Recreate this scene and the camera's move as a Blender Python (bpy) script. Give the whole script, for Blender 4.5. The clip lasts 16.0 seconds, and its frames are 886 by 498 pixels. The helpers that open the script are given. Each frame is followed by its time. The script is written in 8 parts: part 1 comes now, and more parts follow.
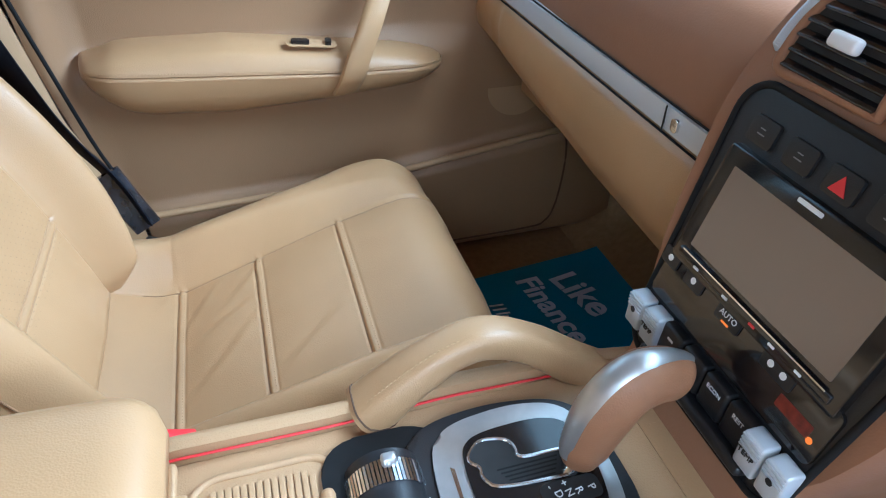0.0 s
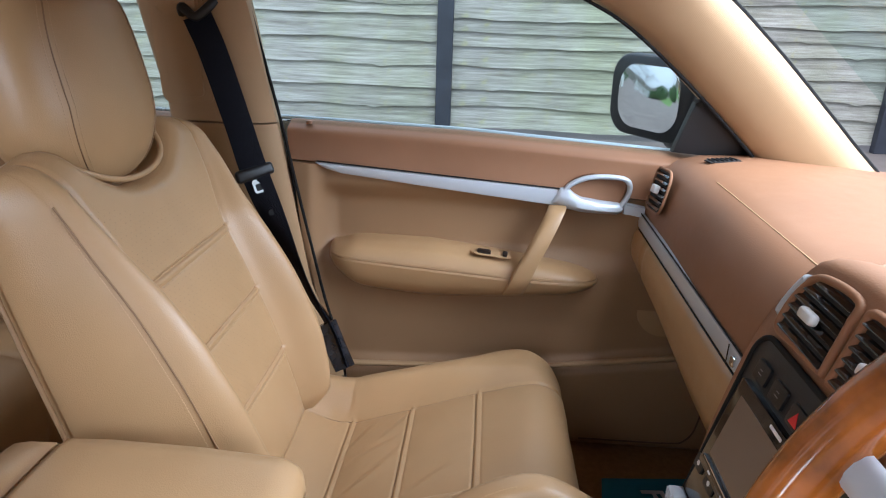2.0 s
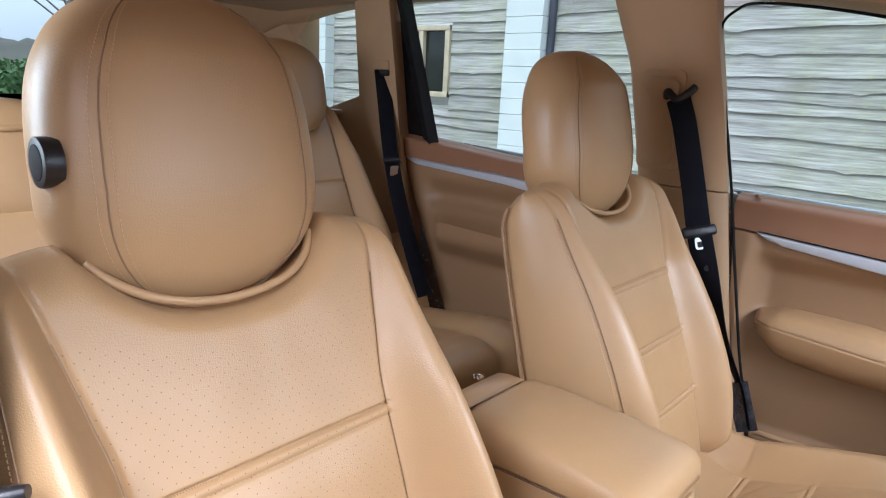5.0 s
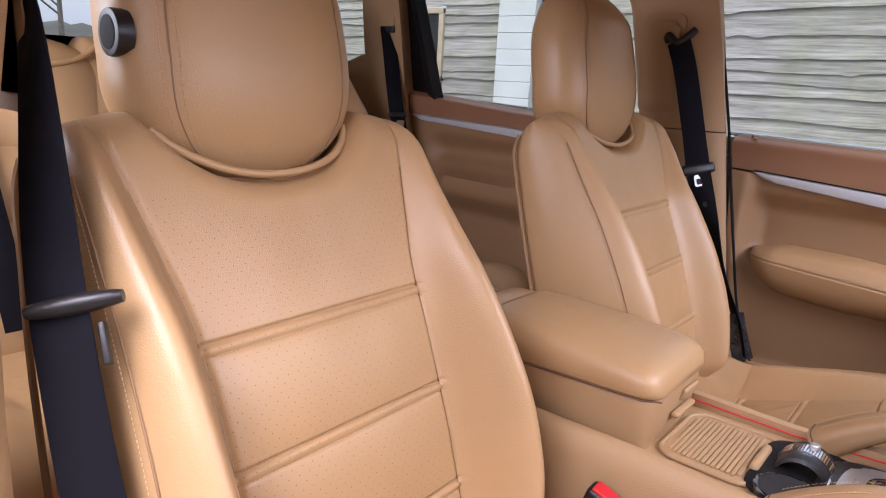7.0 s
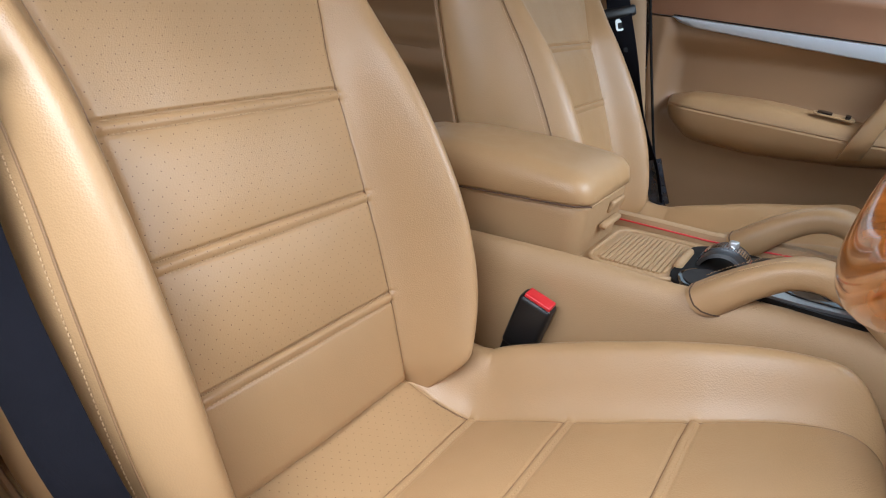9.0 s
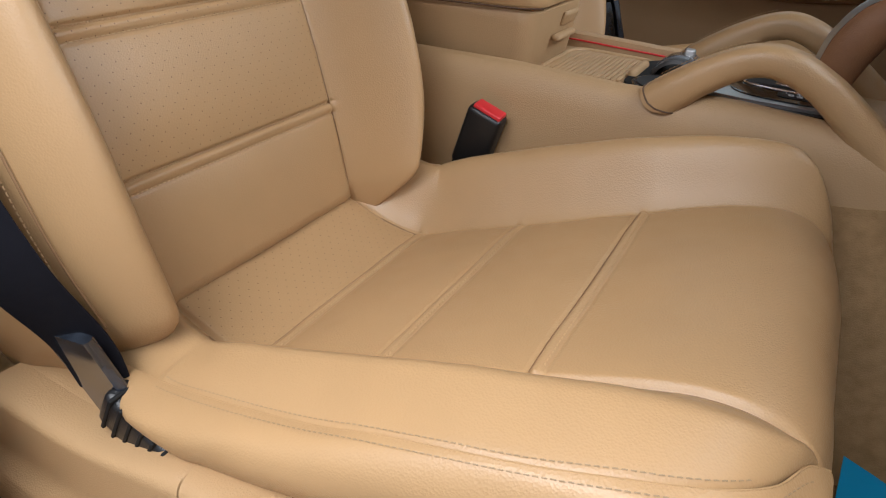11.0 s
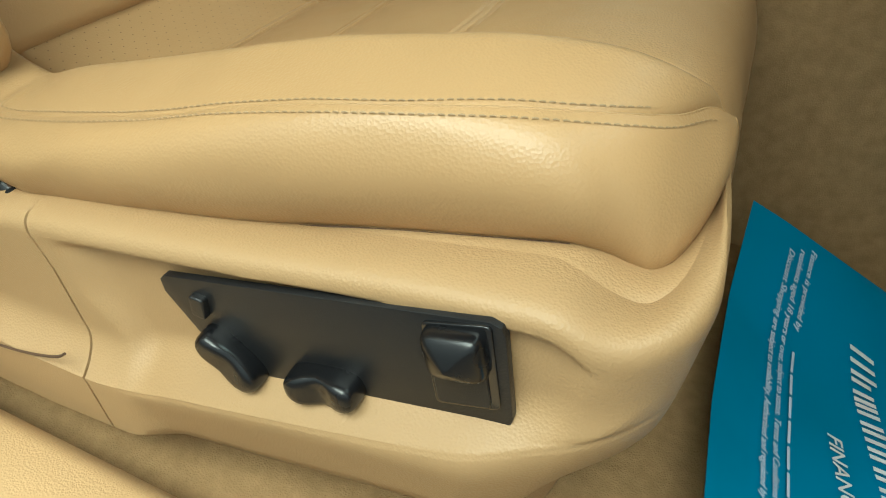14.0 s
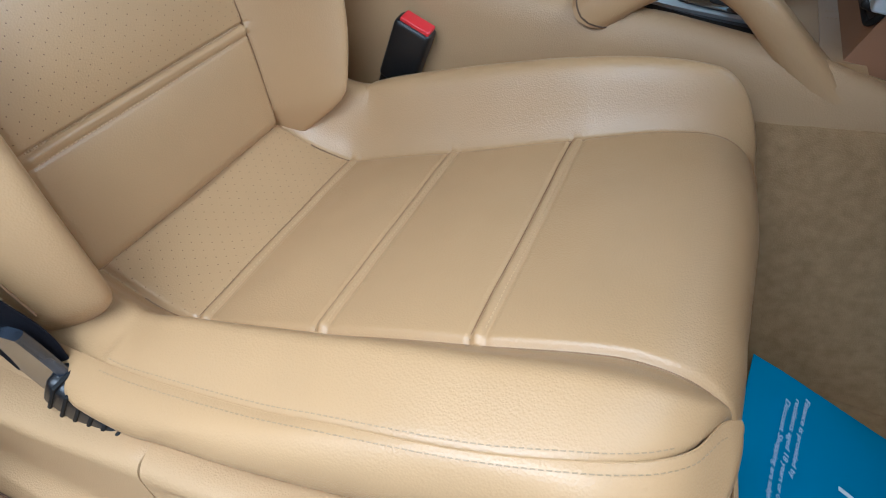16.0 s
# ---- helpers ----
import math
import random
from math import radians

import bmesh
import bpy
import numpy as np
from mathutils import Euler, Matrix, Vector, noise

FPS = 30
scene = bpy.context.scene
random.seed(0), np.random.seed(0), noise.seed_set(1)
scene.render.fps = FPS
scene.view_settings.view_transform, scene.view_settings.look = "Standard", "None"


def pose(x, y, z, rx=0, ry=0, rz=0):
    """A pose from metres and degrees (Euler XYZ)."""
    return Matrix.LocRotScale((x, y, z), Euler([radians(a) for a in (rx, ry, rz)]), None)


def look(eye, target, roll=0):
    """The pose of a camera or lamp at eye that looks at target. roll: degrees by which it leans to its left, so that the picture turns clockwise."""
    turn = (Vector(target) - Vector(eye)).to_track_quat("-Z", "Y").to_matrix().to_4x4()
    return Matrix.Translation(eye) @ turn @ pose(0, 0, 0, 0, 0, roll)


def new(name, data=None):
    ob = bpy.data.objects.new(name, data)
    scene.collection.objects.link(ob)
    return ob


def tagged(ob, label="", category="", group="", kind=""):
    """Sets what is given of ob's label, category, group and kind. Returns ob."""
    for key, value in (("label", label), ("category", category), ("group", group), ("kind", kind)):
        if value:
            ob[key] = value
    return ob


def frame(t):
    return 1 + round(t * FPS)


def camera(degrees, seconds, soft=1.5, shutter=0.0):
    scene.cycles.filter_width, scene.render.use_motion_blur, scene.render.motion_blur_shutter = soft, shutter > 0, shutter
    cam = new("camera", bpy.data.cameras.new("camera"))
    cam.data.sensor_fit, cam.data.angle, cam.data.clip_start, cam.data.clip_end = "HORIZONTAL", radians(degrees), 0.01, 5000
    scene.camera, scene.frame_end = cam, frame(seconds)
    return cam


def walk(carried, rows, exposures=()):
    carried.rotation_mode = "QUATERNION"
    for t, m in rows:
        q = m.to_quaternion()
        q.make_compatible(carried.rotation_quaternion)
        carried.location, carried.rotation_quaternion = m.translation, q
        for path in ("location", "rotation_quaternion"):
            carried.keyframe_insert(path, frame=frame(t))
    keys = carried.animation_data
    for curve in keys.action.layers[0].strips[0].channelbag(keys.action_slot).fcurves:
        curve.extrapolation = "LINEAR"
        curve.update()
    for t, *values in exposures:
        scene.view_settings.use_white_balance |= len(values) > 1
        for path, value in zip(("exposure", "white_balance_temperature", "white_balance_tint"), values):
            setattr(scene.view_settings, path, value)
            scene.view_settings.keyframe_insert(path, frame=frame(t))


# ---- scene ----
import functools

cam = camera(68.4, 16.0, 1.1)
# the rows below stand in a frame pitched by four degrees about the sill line
LEVEL = pose(0, 0, 0.57, 0, -4.0, 0) @ pose(0, 0, -0.57)
PATH = [
    (0, (0.052, 0.01, 1.341), (0.453, 1.527, 0.101), -3.4),
    (0.5, (0.095, 0.003, 1.387), (0.514, 1.641, 0.318), -3.4),
    (1, (0.137, -0.014, 1.411), (0.407, 1.732, 0.473), -3.4),
    (1.5, (0.143, -0.097, 1.428), (0.212, 1.753, 0.67), -2.8),
    (2, (0.135, -0.203, 1.436), (-0.033, 1.667, 0.746), -2.4),
    (2.5, (0.16, -0.252, 1.431), (-0.274, 1.621, 0.882), -2.1),
    (3, (0.197, -0.28, 1.419), (-0.515, 1.527, 0.941), -1.8),
    (3.5, (0.204, -0.326, 1.405), (-0.766, 1.382, 1.026), -1.2),
    (4, (0.179, -0.34, 1.403), (-0.993, 1.238, 1.035), -0.6),
    (6.3, (0.186, -0.518, 1.351), (-1.138, 0.929, 0.961), 0.0),
    (6.5, (0.192, -0.513, 1.335), (-1.126, 0.939, 0.939), 0.1),
    (7, (0.199, -0.503, 1.3), (-1.075, 0.983, 0.887), -0.0),
    (7.5, (0.196, -0.501, 1.272), (-1.015, 1.004, 0.755), -0.1),
    (8, (0.189, -0.502, 1.241), (-0.976, 1.031, 0.701), -0.1),
    (8.5, (0.19, -0.498, 1.207), (-0.908, 1.047, 0.571), -0.2),
    (9, (0.187, -0.504, 1.182), (-0.843, 1.07, 0.502), -0.2),
    (9.2, (0.189, -0.504, 1.174), (-0.821, 1.058, 0.441), -0.3),
    (11.5, (0.208, -0.507, 1.055), (-0.584, 1.027, 0.045), 0.4),
    (12, (0.216, -0.513, 1.025), (-0.495, 1.002, -0.069), 0.9),
    (12.5, (0.229, -0.515, 0.99), (-0.434, 0.934, -0.219), 0.9),
    (13, (0.241, -0.52, 0.962), (-0.375, 0.879, -0.328), 0.9),
    (13.5, (0.245, -0.519, 0.957), (-0.353, 0.871, -0.35), 0.9),
    (14, (0.239, -0.512, 0.974), (-0.361, 0.918, -0.289), 0.8),
    (14.5, (0.238, -0.5, 0.996), (-0.352, 0.919, -0.284), 0.7),
    (15, (0.221, -0.479, 1.054), (-0.361, 0.928, -0.243), 0.6),
    (15.5, (0.203, -0.471, 1.094), (-0.375, 0.929, -0.211), 0.6),
    (16, (0.184, -0.47, 1.139), (-0.391, 0.925, -0.174), 0.7),
]
EXPOSURES = [(0, 0.94, 4650, 3), (0.5, 0.98, 4150, -8), (1.0, 0.69, 4450, -8), (1.5, 0.46, 4500, 2), (2.0, 0.30, 5450, 13), (2.5, 0.34, 5100, 10), (3.0, 0.55, 4850, 8), (3.5, 0.48, 5350, 14), (4, 0.48, 5100, 8), (6.3, 0.28, 6100, 30), (7.5, 0.12, 5950, 31), (8.0, 0.05, 5700, 24), (9, -0.06, 5600, 10), (11.5, -0.58, 5950, 11), (12.5, -0.49, 5250, 3), (13.0, -0.49, 5950, -8), (13.5, -0.49, 6150, -15), (14.5, -0.48, 6000, -12), (15, -0.46, 5100, -4), (15.5, -0.39, 4850, -4), (16, -0.32, 4850, 2)]
walk(cam, [(t, LEVEL @ look(eye, target, roll)) for t, eye, target, roll in PATH], EXPOSURES)

# ---- sky and sun: a bright overcast day ----
world = bpy.data.worlds.new("overcast_sky")
scene.world = world
world.use_nodes = True
wn = world.node_tree.nodes
wl = world.node_tree.links
sky = wn.new("ShaderNodeTexSky")
sky.sky_type = "NISHITA"
sky.sun_disc = False
sky.sun_elevation = radians(61)
sky.sun_rotation = radians(200)
sky.dust_density = 6.0
soft_mix = wn.new("ShaderNodeMixRGB")
soft_mix.inputs[0].default_value = 0.72
soft_mix.inputs[2].default_value = (7.2, 7.6, 8.0, 1)
cloud = wn.new("ShaderNodeTexNoise")
cloud.inputs["Scale"].default_value = 2.2
cloud.inputs["Detail"].default_value = 5
cloud_ramp = wn.new("ShaderNodeValToRGB")
cloud_ramp.color_ramp.elements[0].color = (5.6, 6.1, 6.6, 1)
cloud_ramp.color_ramp.elements[1].color = (8.6, 8.9, 9.1, 1)
cloud_ramp.color_ramp.elements[0].position = 0.35
cloud_ramp.color_ramp.elements[1].position = 0.65
wl.new(cloud.outputs["Fac"], cloud_ramp.inputs[0])
wl.new(cloud_ramp.outputs[0], soft_mix.inputs[2])
wl.new(sky.outputs[0], soft_mix.inputs[1])
# an overcast sky is about three times as bright overhead as at the horizon
way = wn.new("ShaderNodeTexCoord")
split = wn.new("ShaderNodeSeparateXYZ")
height = wn.new("ShaderNodeMapRange")
height.inputs["To Min"].default_value, height.inputs["To Max"].default_value = 0.64, 1.57
wl.new(way.outputs["Generated"], split.inputs[0])
wl.new(split.outputs["Z"], height.inputs["Value"])
rise = wn.new("ShaderNodeVectorMath")
rise.operation = "SCALE"
wl.new(soft_mix.outputs[0], rise.inputs[0])
wl.new(height.outputs[0], rise.inputs["Scale"])
wl.new(rise.outputs[0], wn["Background"].inputs[0])
wn["Background"].inputs[1].default_value = 0.165

sun = new("sun", bpy.data.lights.new("sun", "SUN"))
sun.data.energy = 1.5
sun.data.angle = radians(25)
sun.data.color = (1.0, 0.95, 0.88)
sun.matrix_world = look((1.2, -3.2, 7.0), (0, 0, 0.8))


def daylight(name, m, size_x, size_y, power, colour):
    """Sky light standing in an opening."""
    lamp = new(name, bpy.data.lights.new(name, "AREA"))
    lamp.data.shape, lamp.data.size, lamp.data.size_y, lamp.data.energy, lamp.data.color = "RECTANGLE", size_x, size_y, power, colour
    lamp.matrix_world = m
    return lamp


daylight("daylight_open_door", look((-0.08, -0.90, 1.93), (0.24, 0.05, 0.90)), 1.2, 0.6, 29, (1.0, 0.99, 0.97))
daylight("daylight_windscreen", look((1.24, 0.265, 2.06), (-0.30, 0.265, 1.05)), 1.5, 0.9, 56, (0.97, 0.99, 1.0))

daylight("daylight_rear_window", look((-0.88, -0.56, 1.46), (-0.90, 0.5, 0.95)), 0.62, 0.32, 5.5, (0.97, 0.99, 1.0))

# ---- tools ----
MID = 0.265          # the car's middle line
TAN, BROWN = (0.42, 0.260, 0.122), (0.282, 0.143, 0.075)


def material(name, colour, rough=0.5, metal=0.0, grain=0.0, grain_size=0.0012, vary=0.12, vary_size=0.12, coat=0.0,
             holes="", weave=0.0, emit=None, spec=0.5, second=None, tone=0.0):
    """A painted, leather or plastic surface: two scales of colour, fine relief, uneven gloss."""
    m = bpy.data.materials.new(name)
    m.use_nodes = True
    n, l = m.node_tree.nodes, m.node_tree.links
    b = n["Principled BSDF"]
    b.inputs["Roughness"].default_value, b.inputs["Metallic"].default_value = rough, metal
    b.inputs["Specular IOR Level"].default_value = spec
    if coat:
        b.inputs["Coat Weight"].default_value, b.inputs["Coat Roughness"].default_value = coat, 0.08
    tc = n.new("ShaderNodeTexCoord")
    big = n.new("ShaderNodeTexNoise")
    big.inputs["Scale"].default_value, big.inputs["Detail"].default_value = 1.0 / vary_size, 4
    l.new(tc.outputs["Object"], big.inputs["Vector"])
    ramp = n.new("ShaderNodeValToRGB")
    dark = second or tuple(c * (1 - vary) for c in colour)
    light = tuple(min(1, c * (1 + vary * 0.7)) for c in colour)
    ramp.color_ramp.elements[0].position, ramp.color_ramp.elements[0].color = 0.3, (*dark, 1)
    ramp.color_ramp.elements[1].position, ramp.color_ramp.elements[1].color = 0.7, (*light, 1)
    l.new(big.outputs["Fac"], ramp.inputs[0])
    colour_out = ramp.outputs[0]
    fine = n.new("ShaderNodeTexNoise")
    fine.inputs["Scale"].default_value, fine.inputs["Detail"].default_value = 9.0 / vary_size, 3
    l.new(tc.outputs["Object"], fine.inputs["Vector"])
    gloss = n.new("ShaderNodeMapRange")
    gloss.inputs["To Min"].default_value, gloss.inputs["To Max"].default_value = max(0.02, rough - 0.07), min(1, rough + 0.08)
    l.new(fine.outputs["Fac"], gloss.inputs["Value"])
    l.new(gloss.outputs["Result"], b.inputs["Roughness"])
    bump_in = None
    if grain:
        cells = n.new("ShaderNodeTexVoronoi")
        cells.feature = "F1"
        cells.inputs["Scale"].default_value = 1.0 / grain_size
        warp = n.new("ShaderNodeTexNoise")
        warp.inputs["Scale"].default_value = 0.35 / grain_size
        mixv = n.new("ShaderNodeVectorMath")
        mixv.operation = "MULTIPLY_ADD"
        mixv.inputs[1].default_value = (grain_size * 0.9,) * 3
        l.new(tc.outputs["Object"], warp.inputs["Vector"])
        l.new(warp.outputs["Color"], mixv.inputs[0])
        l.new(tc.outputs["Object"], mixv.inputs[2])
        l.new(mixv.outputs[0], cells.inputs["Vector"])
        add = n.new("ShaderNodeMath")
        add.operation = "MULTIPLY_ADD"
        add.inputs[1].default_value = 0.22
        l.new(fine.outputs["Fac"], add.inputs[0])
        l.new(cells.outputs["Distance"], add.inputs[2])
        bump_in = add.outputs[0]
    if weave:
        wave = n.new("ShaderNodeTexWave")
        wave.inputs["Scale"].default_value = weave
        wave.inputs["Distortion"].default_value = 0.4
        wave.bands_direction = "DIAGONAL"
        l.new(tc.outputs["Object"], wave.inputs["Vector"])
        bump_in = wave.outputs["Fac"]
        grain = grain or 0.2
    if holes:
        sep = n.new("ShaderNodeSeparateXYZ")
        l.new(tc.outputs["Object"], sep.inputs[0])
        parts, pitch = [], (0.0112, 0.0060)
        for axis, step in zip(holes, pitch):
            a = n.new("ShaderNodeMath")
            a.operation = "MULTIPLY"
            a.inputs[1].default_value = 1 / step
            l.new(sep.outputs[axis], a.inputs[0])
            parts.append(a)
        rows = n.new("ShaderNodeMath")
        rows.operation = "FLOOR"
        l.new(parts[1].outputs[0], rows.inputs[0])
        shift = n.new("ShaderNodeMath")
        shift.operation = "MULTIPLY_ADD"
        shift.inputs[1].default_value = 0.5
        l.new(rows.outputs[0], shift.inputs[0])
        l.new(parts[0].outputs[0], shift.inputs[2])
        sq = []
        for src, step in zip((shift, parts[1]), pitch):
            fr = n.new("ShaderNodeMath")
            fr.operation = "FRACT"
            l.new(src.outputs[0], fr.inputs[0])
            s = n.new("ShaderNodeMath")
            s.operation = "MULTIPLY_ADD"
            s.inputs[1].default_value, s.inputs[2].default_value = step / 0.001, -0.5 * step / 0.001
            l.new(fr.outputs[0], s.inputs[0])
            p = n.new("ShaderNodeMath")
            p.operation = "MULTIPLY"
            l.new(s.outputs[0], p.inputs[0])
            l.new(s.outputs[0], p.inputs[1])
            sq.append(p)
        r2 = n.new("ShaderNodeMath")
        r2.operation = "ADD"
        l.new(sq[0].outputs[0], r2.inputs[0])
        l.new(sq[1].outputs[0], r2.inputs[1])
        dot = n.new("ShaderNodeMath")
        dot.operation = "LESS_THAN"
        dot.inputs[1].default_value = 0.52 ** 2
        l.new(r2.outputs[0], dot.inputs[0])
        mix = n.new("ShaderNodeMixRGB")
        mix.inputs[2].default_value = (colour[0] * 0.46, colour[1] * 0.40, colour[2] * 0.38, 1)
        l.new(dot.outputs[0], mix.inputs[0])
        l.new(colour_out, mix.inputs[1])
        colour_out = mix.outputs[0]
    l.new(colour_out, b.inputs["Base Color"])
    if bump_in is not None:
        bp = n.new("ShaderNodeBump")
        bp.inputs["Strength"].default_value, bp.inputs["Distance"].default_value = grain, 0.0006
        l.new(bump_in, bp.inputs["Height"])
        l.new(bp.outputs[0], b.inputs["Normal"])
    if emit:
        b.inputs["Emission Color"].default_value, b.inputs["Emission Strength"].default_value = (*emit[0], 1), emit[1]
    return m


LEATHER = material("tan_leather", TAN, 0.37, grain=0.28, grain_size=0.0015, vary=0.09, vary_size=0.18)
LEATHER_HOLES = material("perforated_tan_leather", TAN, 0.38, grain=0.28, grain_size=0.0015, vary=0.09, vary_size=0.18, holes="YZ")
CUSHION_HOLES = material("perforated_cushion_leather", TAN, 0.37, grain=0.27, grain_size=0.0015, vary=0.09, vary_size=0.18, holes="YX")
LINING = material("tan_door_lining", (0.30, 0.177, 0.086), 0.5, grain=0.3, grain_size=0.0014, vary=0.07, vary_size=0.25)
JOINT = material("dark_brown_joint", (0.10, 0.055, 0.03), 0.8, vary=0.1)
# Darker than the leather: sewn piping, and crease shade put into the colour.
SEAM = material("piping_and_crease_shade", (0.25, 0.145, 0.068), 0.5, grain=0.2, vary=0.1)
THREAD = material("sewing_thread", (0.50, 0.33, 0.17), 0.7, vary=0.1)
DARK_THREAD = material("dark_sewing_thread", (0.34, 0.235, 0.13), 0.7, vary=0.1)
TRIM = material("tan_moulded_plastic", (0.40, 0.253, 0.123), 0.5, grain=0.42, grain_size=0.0014, vary=0.06, vary_size=0.4)
SILL_TRIM = material("pale_sill_plastic", (0.56, 0.365, 0.185), 0.5, grain=0.45, grain_size=0.0014, vary=0.06, vary_size=0.4)
PILLAR = material("tan_pillar_fabric", (0.42, 0.272, 0.142), 0.75, weave=260, grain=0.12, vary=0.05)
ROOF = material("tan_roof_cloth", (0.30, 0.20, 0.11), 0.9, grain=0.4, grain_size=0.0015, vary=0.05)
BROWN_LEATHER = material("brown_leather", BROWN, 0.52, spec=0.28, grain=0.18, grain_size=0.0020, vary=0.1, vary_size=0.2)
CARPET = material("tan_carpet", (0.33, 0.208, 0.100), 0.95, grain=0.8, grain_size=0.0014, vary=0.15, vary_size=0.012, spec=0.1)
BLACK = material("black_plastic", (0.011, 0.011, 0.012), 0.38, grain=0.2, grain_size=0.001, vary=0.15)
KNOB = material("satin_black_knob", (0.006, 0.006, 0.007), 0.25, vary=0.15)
GLOSS_BLACK = material("glossy_black_plastic", (0.008, 0.008, 0.009), 0.12, vary=0.2, coat=0.5)
RUBBER = material("black_rubber", (0.010, 0.010, 0.010), 0.7, vary=0.2, spec=0.2)
WEBBING = material("black_belt_webbing", (0.008, 0.008, 0.012), 0.72, weave=900, grain=0.5, vary=0.15, spec=0.12)
BRUSHED = material("brushed_aluminium", (0.47, 0.47, 0.46), 0.34, metal=0.75, vary=0.10, vary_size=0.02)
LEVER_LEATHER = material("chestnut_leather", (0.27, 0.130, 0.062), 0.48, spec=0.35, grain=0.3, grain_size=0.0014, vary=0.12, vary_size=0.03)
# Pale, bluish and mostly diffuse: reflected sky is put into this colour.
SILVER = material("silver_paint", (0.55, 0.59, 0.63), 0.34, metal=0.25, vary=0.04, vary_size=0.3)
CHROME = material("satin_chrome", (0.75, 0.76, 0.78), 0.16, metal=1.0, vary=0.04)
RED = material("red_plastic", (0.62, 0.025, 0.03), 0.35, vary=0.1)
ORANGE = material("orange_lamp", (0.6, 0.12, 0.01), 0.4, vary=0.1, emit=((1.0, 0.22, 0.02), 0.4))
PRINT = material("white_print", (0.75, 0.76, 0.76), 0.6, vary=0.05)
GREY_PRINT = material("grey_print", (0.20, 0.20, 0.20), 0.6, vary=0.1)
PALE_PRINT = material("pale_lilac_print", (0.62, 0.68, 0.80), 0.7, vary=0.08)
PAPER = material("turquoise_paper_mat", (0.006, 0.20, 0.37), 0.55, vary=0.08, vary_size=0.3)
# Tan base: the cabin's reflection is put into the screen's colour.
SCREEN = material("touch_screen_cabin_reflection", (0.19, 0.145, 0.108), 0.22, vary=0.03, coat=0.3)
WOOD = material("amber_burr_wood", (0.42, 0.13, 0.018), 0.14, vary=0.5, vary_size=0.03, coat=0.8)
BODY = material("silver_body_paint", (0.55, 0.56, 0.58), 0.25, metal=0.5, vary=0.03, coat=0.6)
DARK = material("dark_underside", (0.015, 0.014, 0.013), 0.8, vary=0.2)
# Strong bluish mottling puts the film's glints into the colour.
VINYL = material("clear_film_wrapped_strap", (0.020, 0.024, 0.032), 0.10, vary=0.75, vary_size=0.022, coat=0.6)


def glass_material():
    m = bpy.data.materials.new("window_glass")
    m.use_nodes = True
    n, l = m.node_tree.nodes, m.node_tree.links
    out = n["Material Output"]
    clear = n.new("ShaderNodeBsdfTransparent")
    clear.inputs[0].default_value = (0.90, 0.96, 0.95, 1)
    shine = n.new("ShaderNodeBsdfGlossy")
    shine.inputs["Roughness"].default_value = 0.02
    facing = n.new("ShaderNodeLayerWeight")
    facing.inputs["Blend"].default_value = 0.5
    power = n.new("ShaderNodeMath")
    power.operation = "POWER"
    power.inputs[1].default_value = 5.0
    l.new(facing.outputs["Facing"], power.inputs[0])
    gain = n.new("ShaderNodeMath")
    gain.operation = "MULTIPLY_ADD"
    gain.inputs[1].default_value, gain.inputs[2].default_value = 0.35, 0.004
    l.new(power.outputs[0], gain.inputs[0])
    mix = n.new("ShaderNodeMixShader")
    l.new(gain.outputs[0], mix.inputs[0])
    l.new(clear.outputs[0], mix.inputs[1])
    l.new(shine.outputs[0], mix.inputs[2])
    l.new(mix.outputs[0], out.inputs["Surface"])
    return m


GLASS = glass_material()


def mesh_object(name, verts, faces, mat, parent=None, label="", smooth=True, mats=None, face_mats=None):
    me = bpy.data.meshes.new(name)
    me.from_pydata([tuple(map(float, v)) for v in verts], [], faces)
    for mm in (mats or [mat]):
        me.materials.append(mm)
    if face_mats is not None:
        me.polygons.foreach_set("material_index", face_mats)
    if smooth:
        me.polygons.foreach_set("use_smooth", [True] * len(me.polygons))
    me.validate()
    me.update()
    ob = new(name, me)
    if parent is not None:
        ob.parent = parent
    if label:
        tagged(ob, label)
    return ob


def part(name, bm, mat, parent=None, label="", smooth=False):
    me = bpy.data.meshes.new(name)
    bmesh.ops.recalc_face_normals(bm, faces=bm.faces)
    bm.to_mesh(me)
    bm.free()
    me.materials.append(mat)
    if smooth:
        me.polygons.foreach_set("use_smooth", [True] * len(me.polygons))
        me.set_sharp_from_angle(angle=radians(40))
    ob = new(name, me)
    if parent is not None:
        ob.parent = parent
    if label:
        tagged(ob, label)
    return ob


def thing(name, label, category, group="", kind="", at=(0, 0, 0)):
    e = new(name)
    e.empty_display_size = 0.05
    return tagged(e, label, category, group, kind)


def spline(points, count):
    """A smooth line (Catmull-Rom) through points."""
    p = np.array(points, float)
    p = np.vstack([2 * p[0] - p[1], p, 2 * p[-1] - p[-2]])
    out = []
    segs = len(p) - 3
    for k in range(count):
        u = k / (count - 1) * segs
        i = min(int(u), segs - 1)
        t = u - i
        a, b, c, d = p[i], p[i + 1], p[i + 2], p[i + 3]
        out.append(0.5 * (2 * b + (c - a) * t + (2 * a - 5 * b + 4 * c - d) * t * t + (3 * b - a - 3 * c + d) * t ** 3))
    return np.array(out)


def interp(x, xs, ys):
    return np.interp(x, xs, ys)


@functools.lru_cache(maxsize=None)
def glide_table(xs, ys):
    line = spline([(a, b, 0) for a, b in zip(xs, ys)], 240)
    return np.maximum.accumulate(line[:, 0]), line[:, 1]


